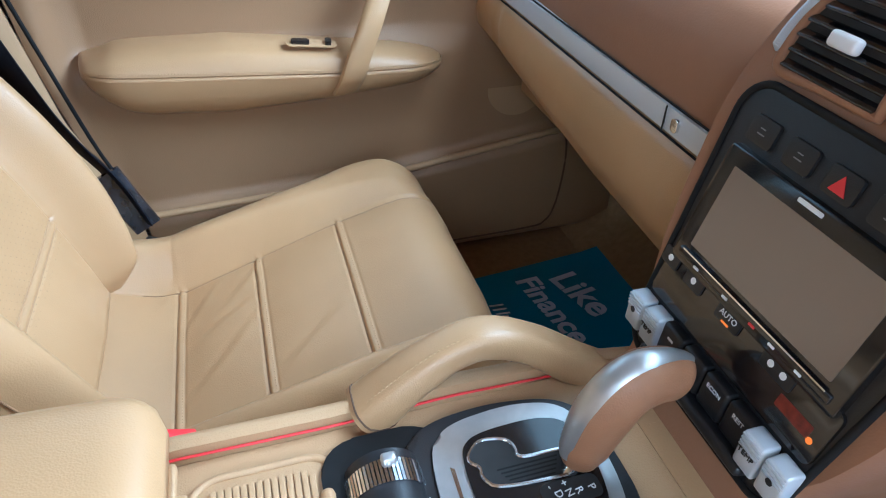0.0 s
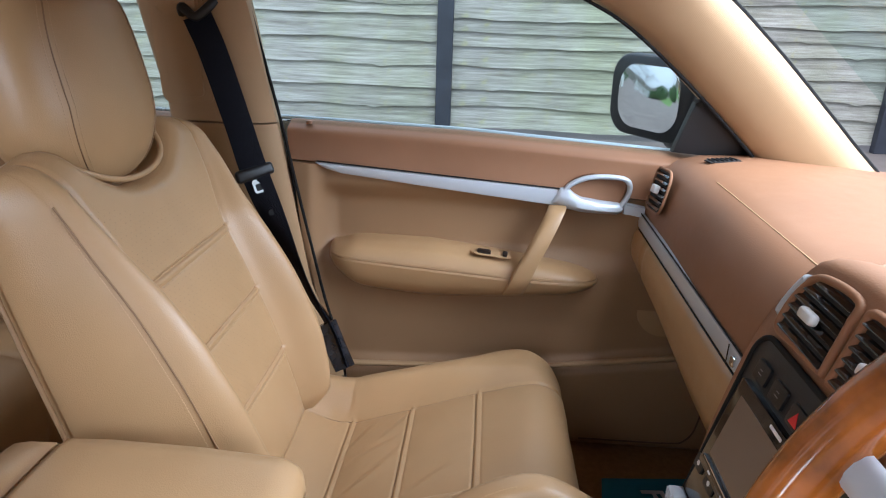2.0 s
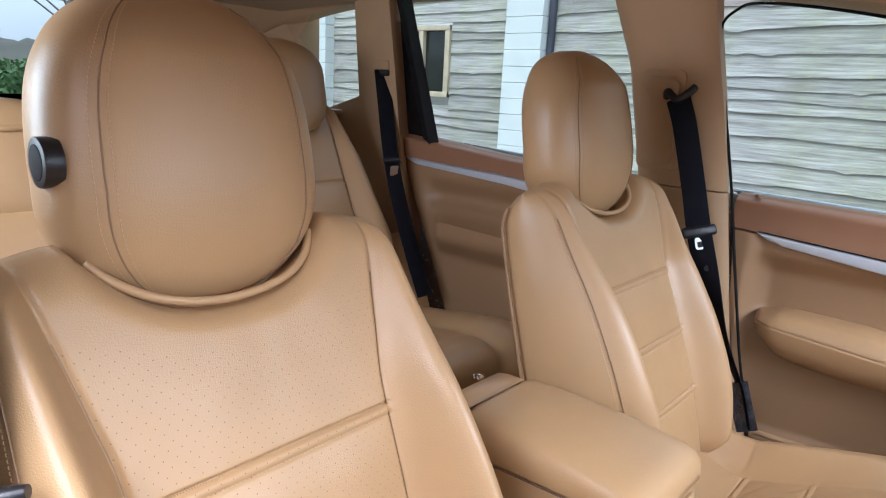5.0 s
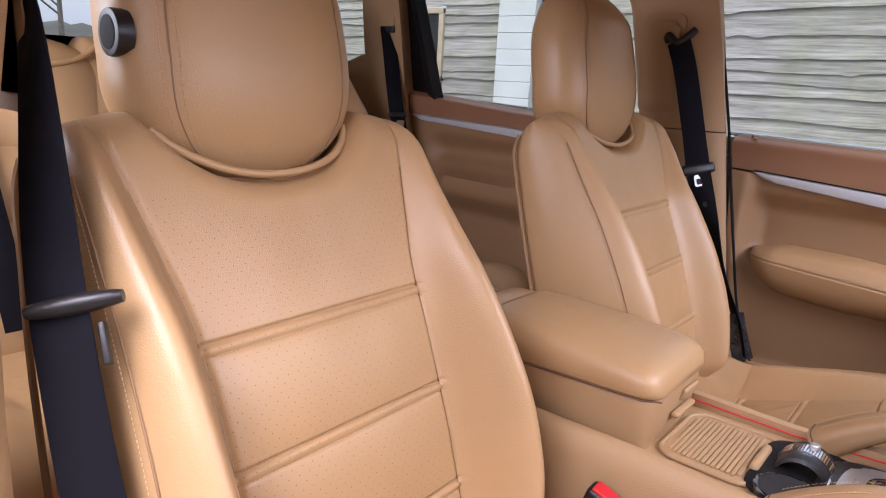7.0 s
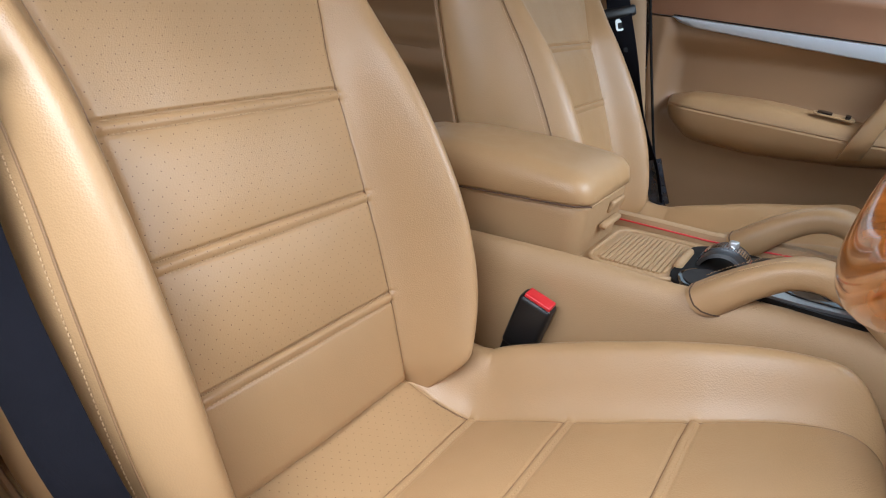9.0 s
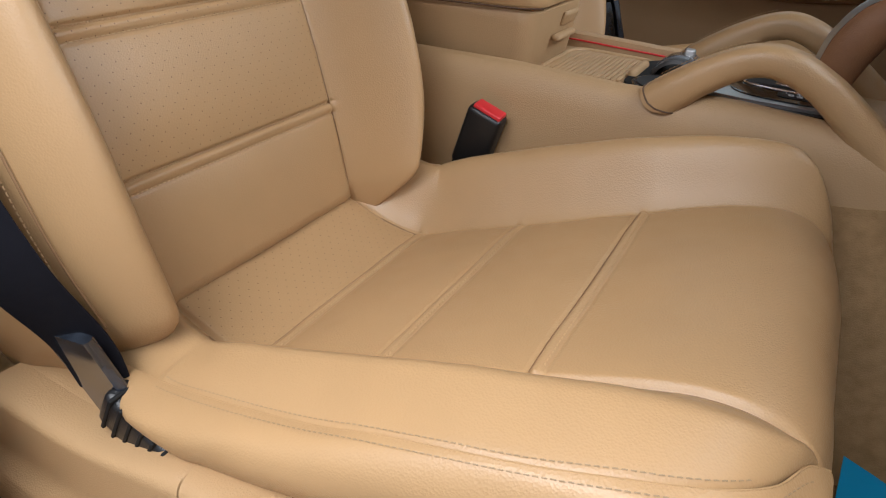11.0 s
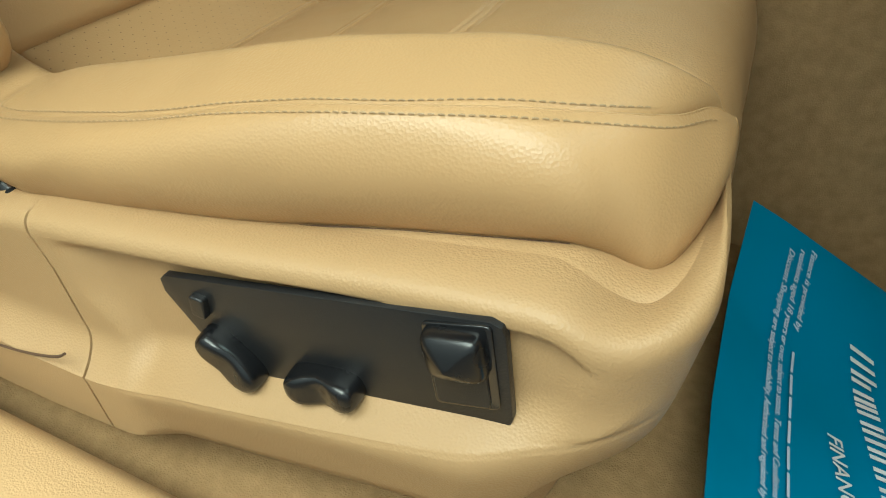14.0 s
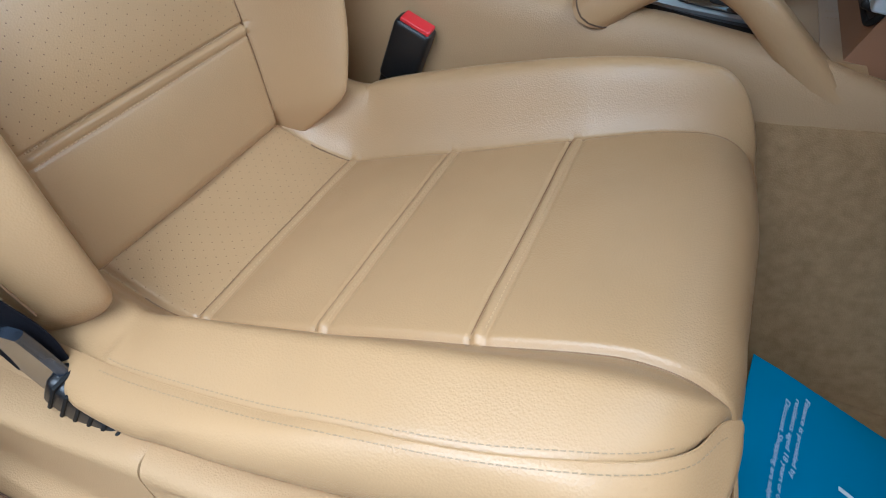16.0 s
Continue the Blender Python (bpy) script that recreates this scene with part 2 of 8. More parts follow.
def glide(x, xs, ys):
    """Like interp, with rounded corners."""
    return np.interp(x, *glide_table(tuple(map(float, xs)), tuple(map(float, ys))))


def loft_data(rings, cap=True, wrap=True):
    rings = np.array(rings, float)
    n, m = rings.shape[:2]
    verts = rings.reshape(-1, 3)
    faces = []
    for i in range(n - 1):
        for j in range(m if wrap else m - 1):
            k = (j + 1) % m
            faces.append((i * m + j, i * m + k, (i + 1) * m + k, (i + 1) * m + j))
    if cap and wrap:
        faces.append(tuple(range(m))[::-1])
        faces.append(tuple((n - 1) * m + j for j in range(m)))
    return verts, faces


def loft(name, rings, mat, parent=None, label="", cap=True, wrap=True, smooth=True):
    v, f = loft_data(rings, cap, wrap)
    ob = mesh_object(name, v, f, mat, parent, label, smooth)
    bm = bmesh.new()
    bm.from_mesh(ob.data)
    if wrap:
        bmesh.ops.recalc_face_normals(bm, faces=bm.faces)
    bm.to_mesh(ob.data)
    bm.free()
    if smooth:
        ob.data.polygons.foreach_set("use_smooth", [True] * len(ob.data.polygons))
        ob.data.set_sharp_from_angle(angle=radians(50))
    return ob


def sweep_rings(line, section, up=(0, 0, 1), scale=None):
    """Rings of a flat section (pairs across, up) carried along a line."""
    line = np.array(line, float)
    tang = np.gradient(line, axis=0)
    tang /= np.linalg.norm(tang, axis=1)[:, None] + 1e-12
    up = np.array(up, float)
    rings = []
    for i, (p, t) in enumerate(zip(line, tang)):
        side = np.cross(t, up)
        side /= np.linalg.norm(side) + 1e-12
        top = np.cross(side, t)
        k = 1.0 if scale is None else scale[i]
        rings.append([p + k * (a * side + b * top) for a, b in section])
    return rings


def circle(r, n=10, squash=1.0):
    return [(r * math.cos(2 * math.pi * k / n), squash * r * math.sin(2 * math.pi * k / n)) for k in range(n)]


def tube(name, line, r, mat, parent=None, label="", n=8, up=(0, 0, 1), squash=1.0, scale=None):
    return loft(name, sweep_rings(line, circle(r, n, squash), up, scale), mat, parent, label)


def rounded(w, h, r, n=5):
    """A rounded rectangle as pairs, anticlockwise, centred."""
    out = []
    for cx, cy, a0 in ((w / 2 - r, h / 2 - r, 0), (-w / 2 + r, h / 2 - r, 90), (-w / 2 + r, -h / 2 + r, 180), (w / 2 - r, -h / 2 + r, 270)):
        for k in range(n + 1):
            a = radians(a0 + 90 * k / n)
            out.append((cx + r * math.cos(a), cy + r * math.sin(a)))
    return out


def plate(name, outline, depth, mat, m, parent=None, label="", bevel=0.0, seg=2, smooth=True):
    """A flat outline (pairs, in the x, y of the pose m) with thickness depth along its z, bevelled on the front."""
    bm = bmesh.new()
    low = [bm.verts.new((x, y, 0)) for x, y in outline]
    top = [bm.verts.new((x, y, depth)) for x, y in outline]
    bm.faces.new(low[::-1])
    face = bm.faces.new(top)
    k = len(outline)
    for i in range(k):
        bm.faces.new((low[i], low[(i + 1) % k], top[(i + 1) % k], top[i]))
    if bevel:
        bmesh.ops.bevel(bm, geom=list(face.edges), offset=bevel, segments=seg, affect="EDGES", profile=0.6)
    bm.transform(m)
    return part(name, bm, mat, parent, label, smooth)


def block(name, size, mat, m, parent=None, label="", bevel=0.004, seg=3):
    bm = bmesh.new()
    bmesh.ops.create_cube(bm, size=1.0)
    bm.transform(Matrix.Diagonal((*size, 1)))
    if bevel:
        bmesh.ops.bevel(bm, geom=list(bm.edges), offset=bevel, segments=seg, affect="EDGES", profile=0.5)
    bm.transform(m)
    return part(name, bm, mat, parent, label, True)


def axes(origin, ux, uy):
    """A pose whose x runs along ux and y along uy."""
    x = Vector(ux).normalized()
    z = x.cross(Vector(uy)).normalized()
    y = z.cross(x)
    return Matrix(((x.x, y.x, z.x, origin[0]), (x.y, y.y, z.y, origin[1]), (x.z, y.z, z.z, origin[2]), (0, 0, 0, 1)))


def stitches(name, line, normal, mat, parent, step=0.0042, length=0.0028, r=0.00055, label="row of stitches"):
    """Short threads laid along a line, in one mesh."""
    line = np.array(line, float)
    seg = np.linalg.norm(np.diff(line, axis=0), axis=1)
    run = np.concatenate([[0], np.cumsum(seg)])
    verts, faces = [], []
    nrm = np.array(normal, float)
    for s in np.arange(step, run[-1] - step, step):
        a = np.array([np.interp(s, run, line[:, k]) for k in range(3)])
        b = np.array([np.interp(s + length, run, line[:, k]) for k in range(3)])
        nn = nrm if nrm.ndim == 1 else np.array([np.interp(s, run, nrm[:, k]) for k in range(3)])
        t = (b - a) / (np.linalg.norm(b - a) + 1e-9)
        side = np.cross(t, nn)
        side /= np.linalg.norm(side) + 1e-9
        i = len(verts)
        mid = (a + b) / 2 + nn * r * 1.6
        for p in (a, mid, b):
            verts += [p + side * r, p + nn * r, p - side * r]
        for k in (0, 3):
            faces += [(i + k, i + k + 3, i + k + 4, i + k + 1), (i + k + 1, i + k + 4, i + k + 5, i + k + 2)]
    ob = mesh_object(name, verts, faces, mat, parent, label)
    return tagged(ob, kind="stuff")


def lettering(name, text, size, mat, m, parent=None, label="", depth=0.0004, shear=0.0, align="CENTER", bold=0.0):
    """Words in the built-in font, turned into a mesh."""
    cu = bpy.data.curves.new(name, "FONT")
    cu.body, cu.size, cu.extrude, cu.shear, cu.align_x = text, size, depth, shear, align
    cu.offset = bold
    cu.resolution_u = 3
    tmp = bpy.data.objects.new(name, cu)
    scene.collection.objects.link(tmp)
    me = bpy.data.meshes.new_from_object(tmp.evaluated_get(bpy.context.evaluated_depsgraph_get()))
    bpy.data.objects.remove(tmp)
    bpy.data.curves.remove(cu)
    me.transform(m)
    me.materials.clear()
    me.materials.append(mat)
    ob = new(name, me)
    if parent is not None:
        ob.parent = parent
    if label:
        tagged(ob, label)
    return ob


def soft_outline(points, times=3):
    """An outline with its corners cut round."""
    pts = [Vector(p) for p in points]
    for _ in range(times):
        pts = [q for a, b in zip(pts, pts[1:] + pts[:1]) for q in (a.lerp(b, 0.22), a.lerp(b, 0.78))]
    return [(p.x, p.y) for p in pts]


def bell(x, c, w):
    return np.exp(-((x - c) / w) ** 2)


def smooth_step(x):
    x = np.clip(x, 0, 1)
    return x * x * (3 - 2 * x)


# ---- the car's shell ----
def mirror(points, on):
    pts = np.array(points, float).copy()
    if on:
        pts[..., 1] = 2 * MID - pts[..., 1]
    return pts


def structure(ob, label, category):
    return tagged(ob, label, category, kind="structure")


floor = block("floor", (2.9, 1.50, 0.10), CARPET, pose(-0.55, MID, 0.515), bevel=0.01)
structure(floor, "brown carpeted car floor pan", "floor")
tunnel = loft("centre_tunnel", [[(x, MID + a, 0.56 + b) for a, b in ((-0.15, 0), (-0.13, 0.10), (-0.09, 0.14), (0.09, 0.14), (0.13, 0.10), (0.15, 0))]
                                for x in (-1.0, 0.0, 0.75)], CARPET)
structure(tunnel, "carpeted tunnel under the centre console", "floor")

# footwell bulkhead, rising from the floor to the dashboard
bulk = loft("bulkhead", [[(x, MID + y, z) for x, z in ((0.56, 0.562), (0.78, 0.66), (0.90, 0.85), (0.92, 1.16), (0.96, 1.16), (0.96, 0.80), (0.82, 0.60), (0.58, 0.50))]
                         for y in (-0.76, 0.76)], CARPET, smooth=False)
structure(bulk, "carpeted bulkhead in front of the footwells", "wall")


def roof_height(x, y):
    c = abs(y - MID) / 0.70
    return interp(x, (-2.2, -1.9, -1.2, -0.4, 0.0, 0.25, 0.45), (1.62, 1.66, 1.715, 1.735, 1.71, 1.645, 1.55)) - 0.07 * c ** 3


rows = []
for x in np.linspace(-2.15, 0.42, 40):
    half = interp(x, (-2.15, -1.2, -0.3, 0.0, 0.42), (0.58, 0.66, 0.67, 0.66, 0.64))
    rows.append([(x, MID + half * k, roof_height(x, MID + half * k)) for k in np.linspace(-1, 1, 25)])
low = np.array(rows)
high = low.copy()
high[..., 2] += 0.03
ceiling = loft("ceiling", [np.concatenate([low[i], high[i][::-1]]) for i in range(len(low))], ROOF)
structure(ceiling, "tan cloth roof lining", "ceiling")


def pillar(name, line, section, mat, on, label, up=(0, 1, 0)):
    rings = sweep_rings(line, section, up)
    ob = loft(name, mirror(rings, on), mat)
    return structure(ob, label, "pillar")


WIN = [(-0.31, 1.232), (-0.335, 1.40), (-0.366, 1.55), (-0.345, 1.588), (-0.30, 1.597), (-0.20, 1.585), (-0.098, 1.566), (0.01, 1.540), (0.118, 1.508), (0.21, 1.462), (0.30, 1.414),
       (0.42, 1.318), (0.541, 1.206)]
for on in (False, True):
    tag = "driver" if on else "passenger"
    # roof rail and windscreen pillar in one sweep along the window's upper edge
    edge = [(-2.05, 1.50), (-1.80, 1.585), (-1.50, 1.640), (-1.1, 1.652), (-0.6, 1.632), (-0.30, 1.612), (-0.098, 1.578), (0.118, 1.518), (0.30, 1.422), (0.42, 1.326),
            (0.541, 1.212), (0.60, 1.155), (0.66, 1.10)]
    rings = []
    for k, (x, z) in enumerate(spline([(a, 0, b) for a, b in edge], 70)[:, (0, 2)]):
        front = smooth_step((x + 0.05) / 0.35)
        y = 0.975 if x > -1.2 else 0.975 - 0.10 * (-1.2 - x)
        wide = 0.055 + 0.085 * front
        d = np.array((0.85 * front, 0, 0.60 + 0.2 * (1 - front)))
        d /= np.linalg.norm(d)
        a = [(0.0, 0.0), (-0.016, 0.006), (-0.040, 0.022), (-0.075, 0.040), (-0.12, 0.056), (-0.20, 0.090), (-0.18, 0.11), (0.05, 0.09), (0.06, 0.0)]
        b = [(0.0, 0.0), (-0.018, 0.012), (-0.038, 0.040), (-0.050, 0.080), (-0.052, 0.100), (-0.040, 0.122), (-0.015, 0.134), (0.05, 0.12), (0.06, 0.0)]
        prof = [tuple(np.array(p) * (1 - front) + np.array(q) * front) for p, q in zip(a, b)]
        ring = [(x + d[0] * h, y + s, z + d[2] * h) for s, h in prof]
        rings.append(ring)
    ob = loft("roof_rail_" + tag, mirror(rings, on), PILLAR)
    structure(ob, "tan fabric roof rail and windscreen pillar", "pillar")
    near = min(rings, key=lambda r: abs(r[0][0] - 0.112))
    ob = tube("pillar_joint_" + tag, mirror([(x, y - 0.0004, z) for x, y, z in near[:7]], on), 0.0014, JOINT, n=6)
    structure(ob, "dark joint between roof rail and windscreen pillar", "trim")
    edge_line = [r[6] for r in rings if r[0][0] > 0.02]
    ob = tube("screen_seal_" + tag, mirror(edge_line, on), 0.0045, RUBBER, n=6, up=(0, 1, 0))
    structure(ob, "black rubber windscreen seal", "trim")

    # middle pillar: upper and lower trims
    def b_ring(z, grow=0.0):
        f = interp(z, (0.56, 0.75, 0.92, 1.107, 1.235, 1.40, 1.56, 1.63), (-0.185, -0.200, -0.255, -0.283, -0.303, -0.330, -0.362, -0.372))
        r = interp(z, (0.56, 0.75, 0.92, 1.107, 1.26, 1.485, 1.63), (-0.54, -0.52, -0.51, -0.505, -0.510, -0.548, -0.600))
        y = interp(z, (0.56, 1.09, 1.207, 1.40, 1.63), (0.955, 0.924, 0.913, 0.870, 0.835)) if on else interp(z, (0.56, 1.235, 1.63), (0.960, 0.936, 0.905))
        return [(f - 0.030, 1.04, z), (f - 0.012, 0.985, z), (f - 0.004, y + 0.016, z), (f - 0.018, y + 0.002 - grow, z), (f - 0.05, y - 0.004 - grow, z), ((f + r) / 2, y - 0.006 - grow, z),
                (r + 0.05, y - 0.004 - grow, z), (r + 0.018, y + 0.004 - grow, z), (r, y + 0.03, z), (r, 1.04, z)]

    for nm, z0, z1, g in (("upper_pillar_trim", 1.2085 if on else 1.2375, 1.645, 0.0), ("lower_pillar_trim", 0.56, 1.2055 if on else 1.2345, 0.003)):
        ob = loft(nm + "_" + tag, mirror([b_ring(z, g) for z in np.linspace(z0, z1, 18)], on), PILLAR if g == 0 else TRIM)
        structure(ob, "tan middle pillar trim", "pillar")
    # rear pillar
    rr = []
    for z in np.linspace(0.56, 1.67, 20):
        f = interp(z, (0.56, 1.0, 1.28, 1.45, 1.65), (-1.16, -1.20, -1.240, -1.250, -1.266))
        r = interp(z, (0.56, 1.25, 1.35, 1.65), (-2.1, -2.1, -1.430, -1.430))
        y = interp(z, (0.56, 1.28, 1.67), (0.965, 0.942, 0.905))
        rr.append([(f - 0.035, 1.04, z), (f - 0.030, 0.985, z), (f - 0.008, y + 0.006, z), (f - 0.03, y, z), ((f + r) / 2, y - 0.004, z), (r + 0.02, y, z), (r, y + 0.03, z), (r, 1.04, z)])
    ob = loft("rear_pillar_" + tag, mirror(rr, on), PILLAR)
    structure(ob, "tan rear pillar trim", "pillar")
    rr = [[(x, 0.93 - 0.12 * max(0, -1.70 - x), z) for x in np.linspace(-1.69 - 0.1 * (z > 1.5), -2.15, 6)] + [(x, 1.0, z) for x in np.linspace(-2.15, -1.69, 6)] for z in (0.6, 1.2, 1.34, 1.5, 1.62)]
    ob = loft("tail_pillar_" + tag, mirror(rr, on), PILLAR)
    structure(ob, "tan trim at the tail of the car", "pillar")
    # black door seal round the front opening
    seal = [(x, 0.968, z) for x, z in ((-0.18, 0.74), (-0.225, 0.85), (-0.258, 1.0), (-0.282, 1.12), (-0.304, 1.235), (-0.341, 1.40), (-0.374, 1.545))]
    seal += [(x, 0.968, z + 0.004) for x, z in WIN[3:]]
    ob = tube("door_seal_" + tag, mirror(spline(seal, 90), on), 0.0030, RUBBER, n=8, up=(0, 1, 0))
    structure(ob, "black rubber door seal", "trim")
    # outer skin below the windows
    if not on:
        outer = loft("body_side", [[(x, 1.055, 0.45), (x, 1.10, 0.62), (x, 1.10, 1.0), (x, 1.075, interp(x, (-2.1, -1.265, -0.31, 0.541, 1.9), (1.31, 1.272, 1.222, 1.186, 1.10))),
                                    (x, 1.055, interp(x, (-2.1, -1.265, -0.31, 0.541, 1.9), (1.31, 1.272, 1.222, 1.186, 1.10))), (x, 1.05, 0.9)]
                                   for x in np.linspace(-2.1, 1.7, 20)], BODY)
        structure(outer, "silver painted body side", "car body")
# unseen, added to stop stray daylight: driver's closed rear door and footwell side wall
rear_wall = loft("wall_rear_driver_side", [[(x, -0.462, 0.56), (x, -0.450, 0.80), (x, -0.420, 1.0), (x, -0.455, 1.06), (x, -0.460, 1.20), (x, -0.485, 1.26), (x, -0.53, 1.26), (x, -0.53, 0.56)]
                                           for x in np.linspace(-1.40, -0.50, 12)], LINING, smooth=False)
structure(rear_wall, "tan lined rear door on the driver's side", "car door")
kick = loft("wall_footwell_driver_side", [[(x, -0.470, 0.50), (x, -0.470, interp(x, (0.56, 0.64, 0.95), (0.62, 1.10, 1.12))), (x, -0.53, interp(x, (0.56, 0.64, 0.95), (0.62, 1.10, 1.12))), (x, -0.53, 0.50)]
                                          for x in np.linspace(0.56, 0.96, 10)], CARPET, smooth=False)
structure(kick, "carpeted side of the driver's footwell", "wall")
# driver's sill and the carpet edge by the seat
sill = loft("door_sill", [[(x, -0.375, 0.565), (x, -0.382, 0.612), (x, -0.395, 0.622), (x, -0.50, 0.618), (x, -0.53, 0.60), (x, -0.53, 0.48), (x, -0.37, 0.48)]
                          for x in np.linspace(-0.55, 0.62, 12)], SILL_TRIM)
structure(sill, "tan plastic door sill cover", "sill")
tread = thing("tread_plate", "metal edged tread plate with black bars on the door sill", "tread plate")
plate("tread_seal", rounded(0.3025, 0.0665, 0.0155), 0.0008, JOINT, pose(0.124, -0.4375, 0.6200, 0, 0, -1), tread, "dark joint round the plate")
plate("tread_frame", rounded(0.30, 0.064, 0.014), 0.0018, SILL_TRIM, pose(0.124, -0.4375, 0.6204, 0, 0, -1), tread, bevel=0.0008)
for k in range(4):
    for r in range(3):
        plate("tread_bar", rounded(0.058, 0.0055, 0.0026), 0.0012, RUBBER, pose(0.018 + 0.068 * k + 0.004 * r, -0.4205 - 0.0135 * r, 0.6220, 0, 0, -1), tread, "black rubber bar", 0.0004)
# tail: load cover, tailgate, rear screen surround
cover = block("load_cover", (0.62, 1.28, 0.02), TRIM, pose(-1.76, MID, 1.325), bevel=0.006)
structure(cover, "pale load cover behind the rear seats", "load cover")
gate = loft("tailgate", [[(-2.12, MID + y, 0.55), (-2.17, MID + y, 1.28), (-2.21, MID + y, 1.28), (-2.17, MID + y, 0.55)] for y in (-0.70, 0.70)], TRIM, smooth=False)
structure(gate, "tan tailgate lining", "tailgate")
bonnet = loft("bonnet", [[(x, MID + y, z + 0.02 * math.cos(y * 2)) for x, z in ((0.98, 1.10), (1.3, 1.12), (1.7, 1.06), (1.95, 0.95), (1.95, 0.90), (1.7, 1.0), (0.98, 1.05))]
                         for y in np.linspace(-0.82, 0.82, 13)], BODY)
structure(bonnet, "silver painted bonnet and wing tops", "bonnet")


def window(name, corners, label):
    """A pane through four or more corners given in order, 4 mm thick."""
    c = np.array(corners, float)
    n = np.cross(c[1] - c[0], c[2] - c[0])
    n = n / np.linalg.norm(n) * 0.004
    k = len(c)
    v = list(c) + list(c + n)
    f = [tuple(range(k))[::-1], tuple(range(k, 2 * k))] + [(i, (i + 1) % k, k + (i + 1) % k, k + i) for i in range(k)]
    ob = mesh_object(name, v, f, GLASS, smooth=False)
    ob.visible_shadow = False
    return structure(ob, label, "window")


window("window_1", [(x, 1.012 - 0.16 * (z - 1.2), z) for x, z in [(-0.32, 1.19), (-0.38, 1.56), (-0.30, 1.61), (-0.098, 1.59), (0.118, 1.53), (0.31, 1.44), (0.55, 1.22), (0.56, 1.17)]],
       "clear front passenger door glass")
window("window_2", [(x, 1.012 - 0.16 * (z - 1.2), z) for x, z in [(-1.17, 1.25), (-1.26, 1.66), (-0.60, 1.66), (-0.50, 1.20)]], "clear rear passenger door glass")
window("window_3", [(x, 1.005 - 0.16 * (z - 1.2), z) for x, z in [(-1.74, 1.33), (-1.74, 1.55), (-1.60, 1.66), (-1.42, 1.66), (-1.42, 1.30)]], "clear rear quarter glass")
screen_rows = []
for f in np.linspace(0, 1, 10):
    screen_rows.append([(0.98 - 0.60 * f + 0.07 * (1 - k * k), MID + k * (0.76 - 0.08 * f), 1.115 + 0.50 * f + 0.03 * (1 - k * k) * f) for k in np.linspace(-1, 1, 15)])
ws = np.array(screen_rows)
ws2 = ws + np.array((0.003, 0, 0.004))
window("window_4", [(x, -0.482 + 0.16 * (z - 1.2), z) for x, z in [(-0.50, 1.20), (-0.60, 1.66), (-1.26, 1.66), (-1.17, 1.25)]], "clear rear driver-side door glass")
wind = loft("windscreen", [np.concatenate([ws[i], ws2[i][::-1]]) for i in range(10)], GLASS)
wind.visible_shadow = False
structure(wind, "clear windscreen", "window")
window("rear_screen", [(-2.18, MID + 0.62, 1.28), (-2.0, MID + 0.55, 1.62), (-2.0, MID - 0.55, 1.62), (-2.18, MID - 0.62, 1.28)], "clear rear screen")
# black division bar of the rear passenger window
bar = loft("window_bar", [[(x - 0.030, 1.0 - 0.1 * (z - 1.25), z), (x + 0.004, 0.985 - 0.1 * (z - 1.25), z), (x + 0.03, 1.0 - 0.1 * (z - 1.25), z), (x, 1.03 - 0.1 * (z - 1.25), z)]
                          for x, z in ((-1.165, 1.25), (-1.20, 1.40), (-1.262, 1.66))], RUBBER)
structure(bar, "black window division bar", "trim")
corner = [[(x0, 1.012 - 0.1 * (z - 1.25), z), (x1, 1.012 - 0.1 * (z - 1.25), z), (x1, 1.030 - 0.1 * (z - 1.25), z), (x0, 1.030 - 0.1 * (z - 1.25), z)]
          for x0, x1, z in ((-1.290, -1.165, 1.250), (-1.298, -1.200, 1.40), (-1.310, -1.255, 1.60))]
ob = loft("window_corner", corner, GLOSS_BLACK, smooth=False)
structure(ob, "black corner panel behind the rear side window", "trim")

badge = thing("airbag_badge", "small embossed tan badge on the windscreen pillar", "badge")
BADGE = axes((0.236, 0.929, 1.525), (0.75, 0, -0.66), (0.632, -0.285, 0.718))
plate("badge_plate", rounded(0.047, 0.019, 0.005, 4), 0.004, TRIM, BADGE, badge, bevel=0.001)
for k in range(5):
    plate("badge_mark", rounded(0.0034, 0.0050, 0.0006, 2), 0.0004, SEAM, BADGE @ pose(-0.0105 + 0.0052 * k, 0, 0.0040), badge, "embossed unreadable letter drawn as a bar")

# ---- passenger doors ----
def trim_z(x):
    return interp(x, (-0.35, -0.244, -0.026, 0.215, 0.42, 0.60), (1.166, 1.160, 1.145, 1.129, 1.112, 1.095))


def sill_z(x):
    return interp(x, (-0.35, -0.31, 0.022, 0.406, 0.60), (1.233, 1.232, 1.223, 1.200, 1.186))


def rear_edge(z):
    return interp(z, (0.56, 0.75, 0.863, 1.007, 1.107, 1.168, 1.24), (-0.185, -0.200, -0.252, -0.279, -0.287, -0.297, -0.305))


def cup_dent(x, z):
    return 0.026 * smooth_step((1.12 - math.hypot((x - 0.280) / 0.056, (z - 1.126) / 0.031)) / 0.35)


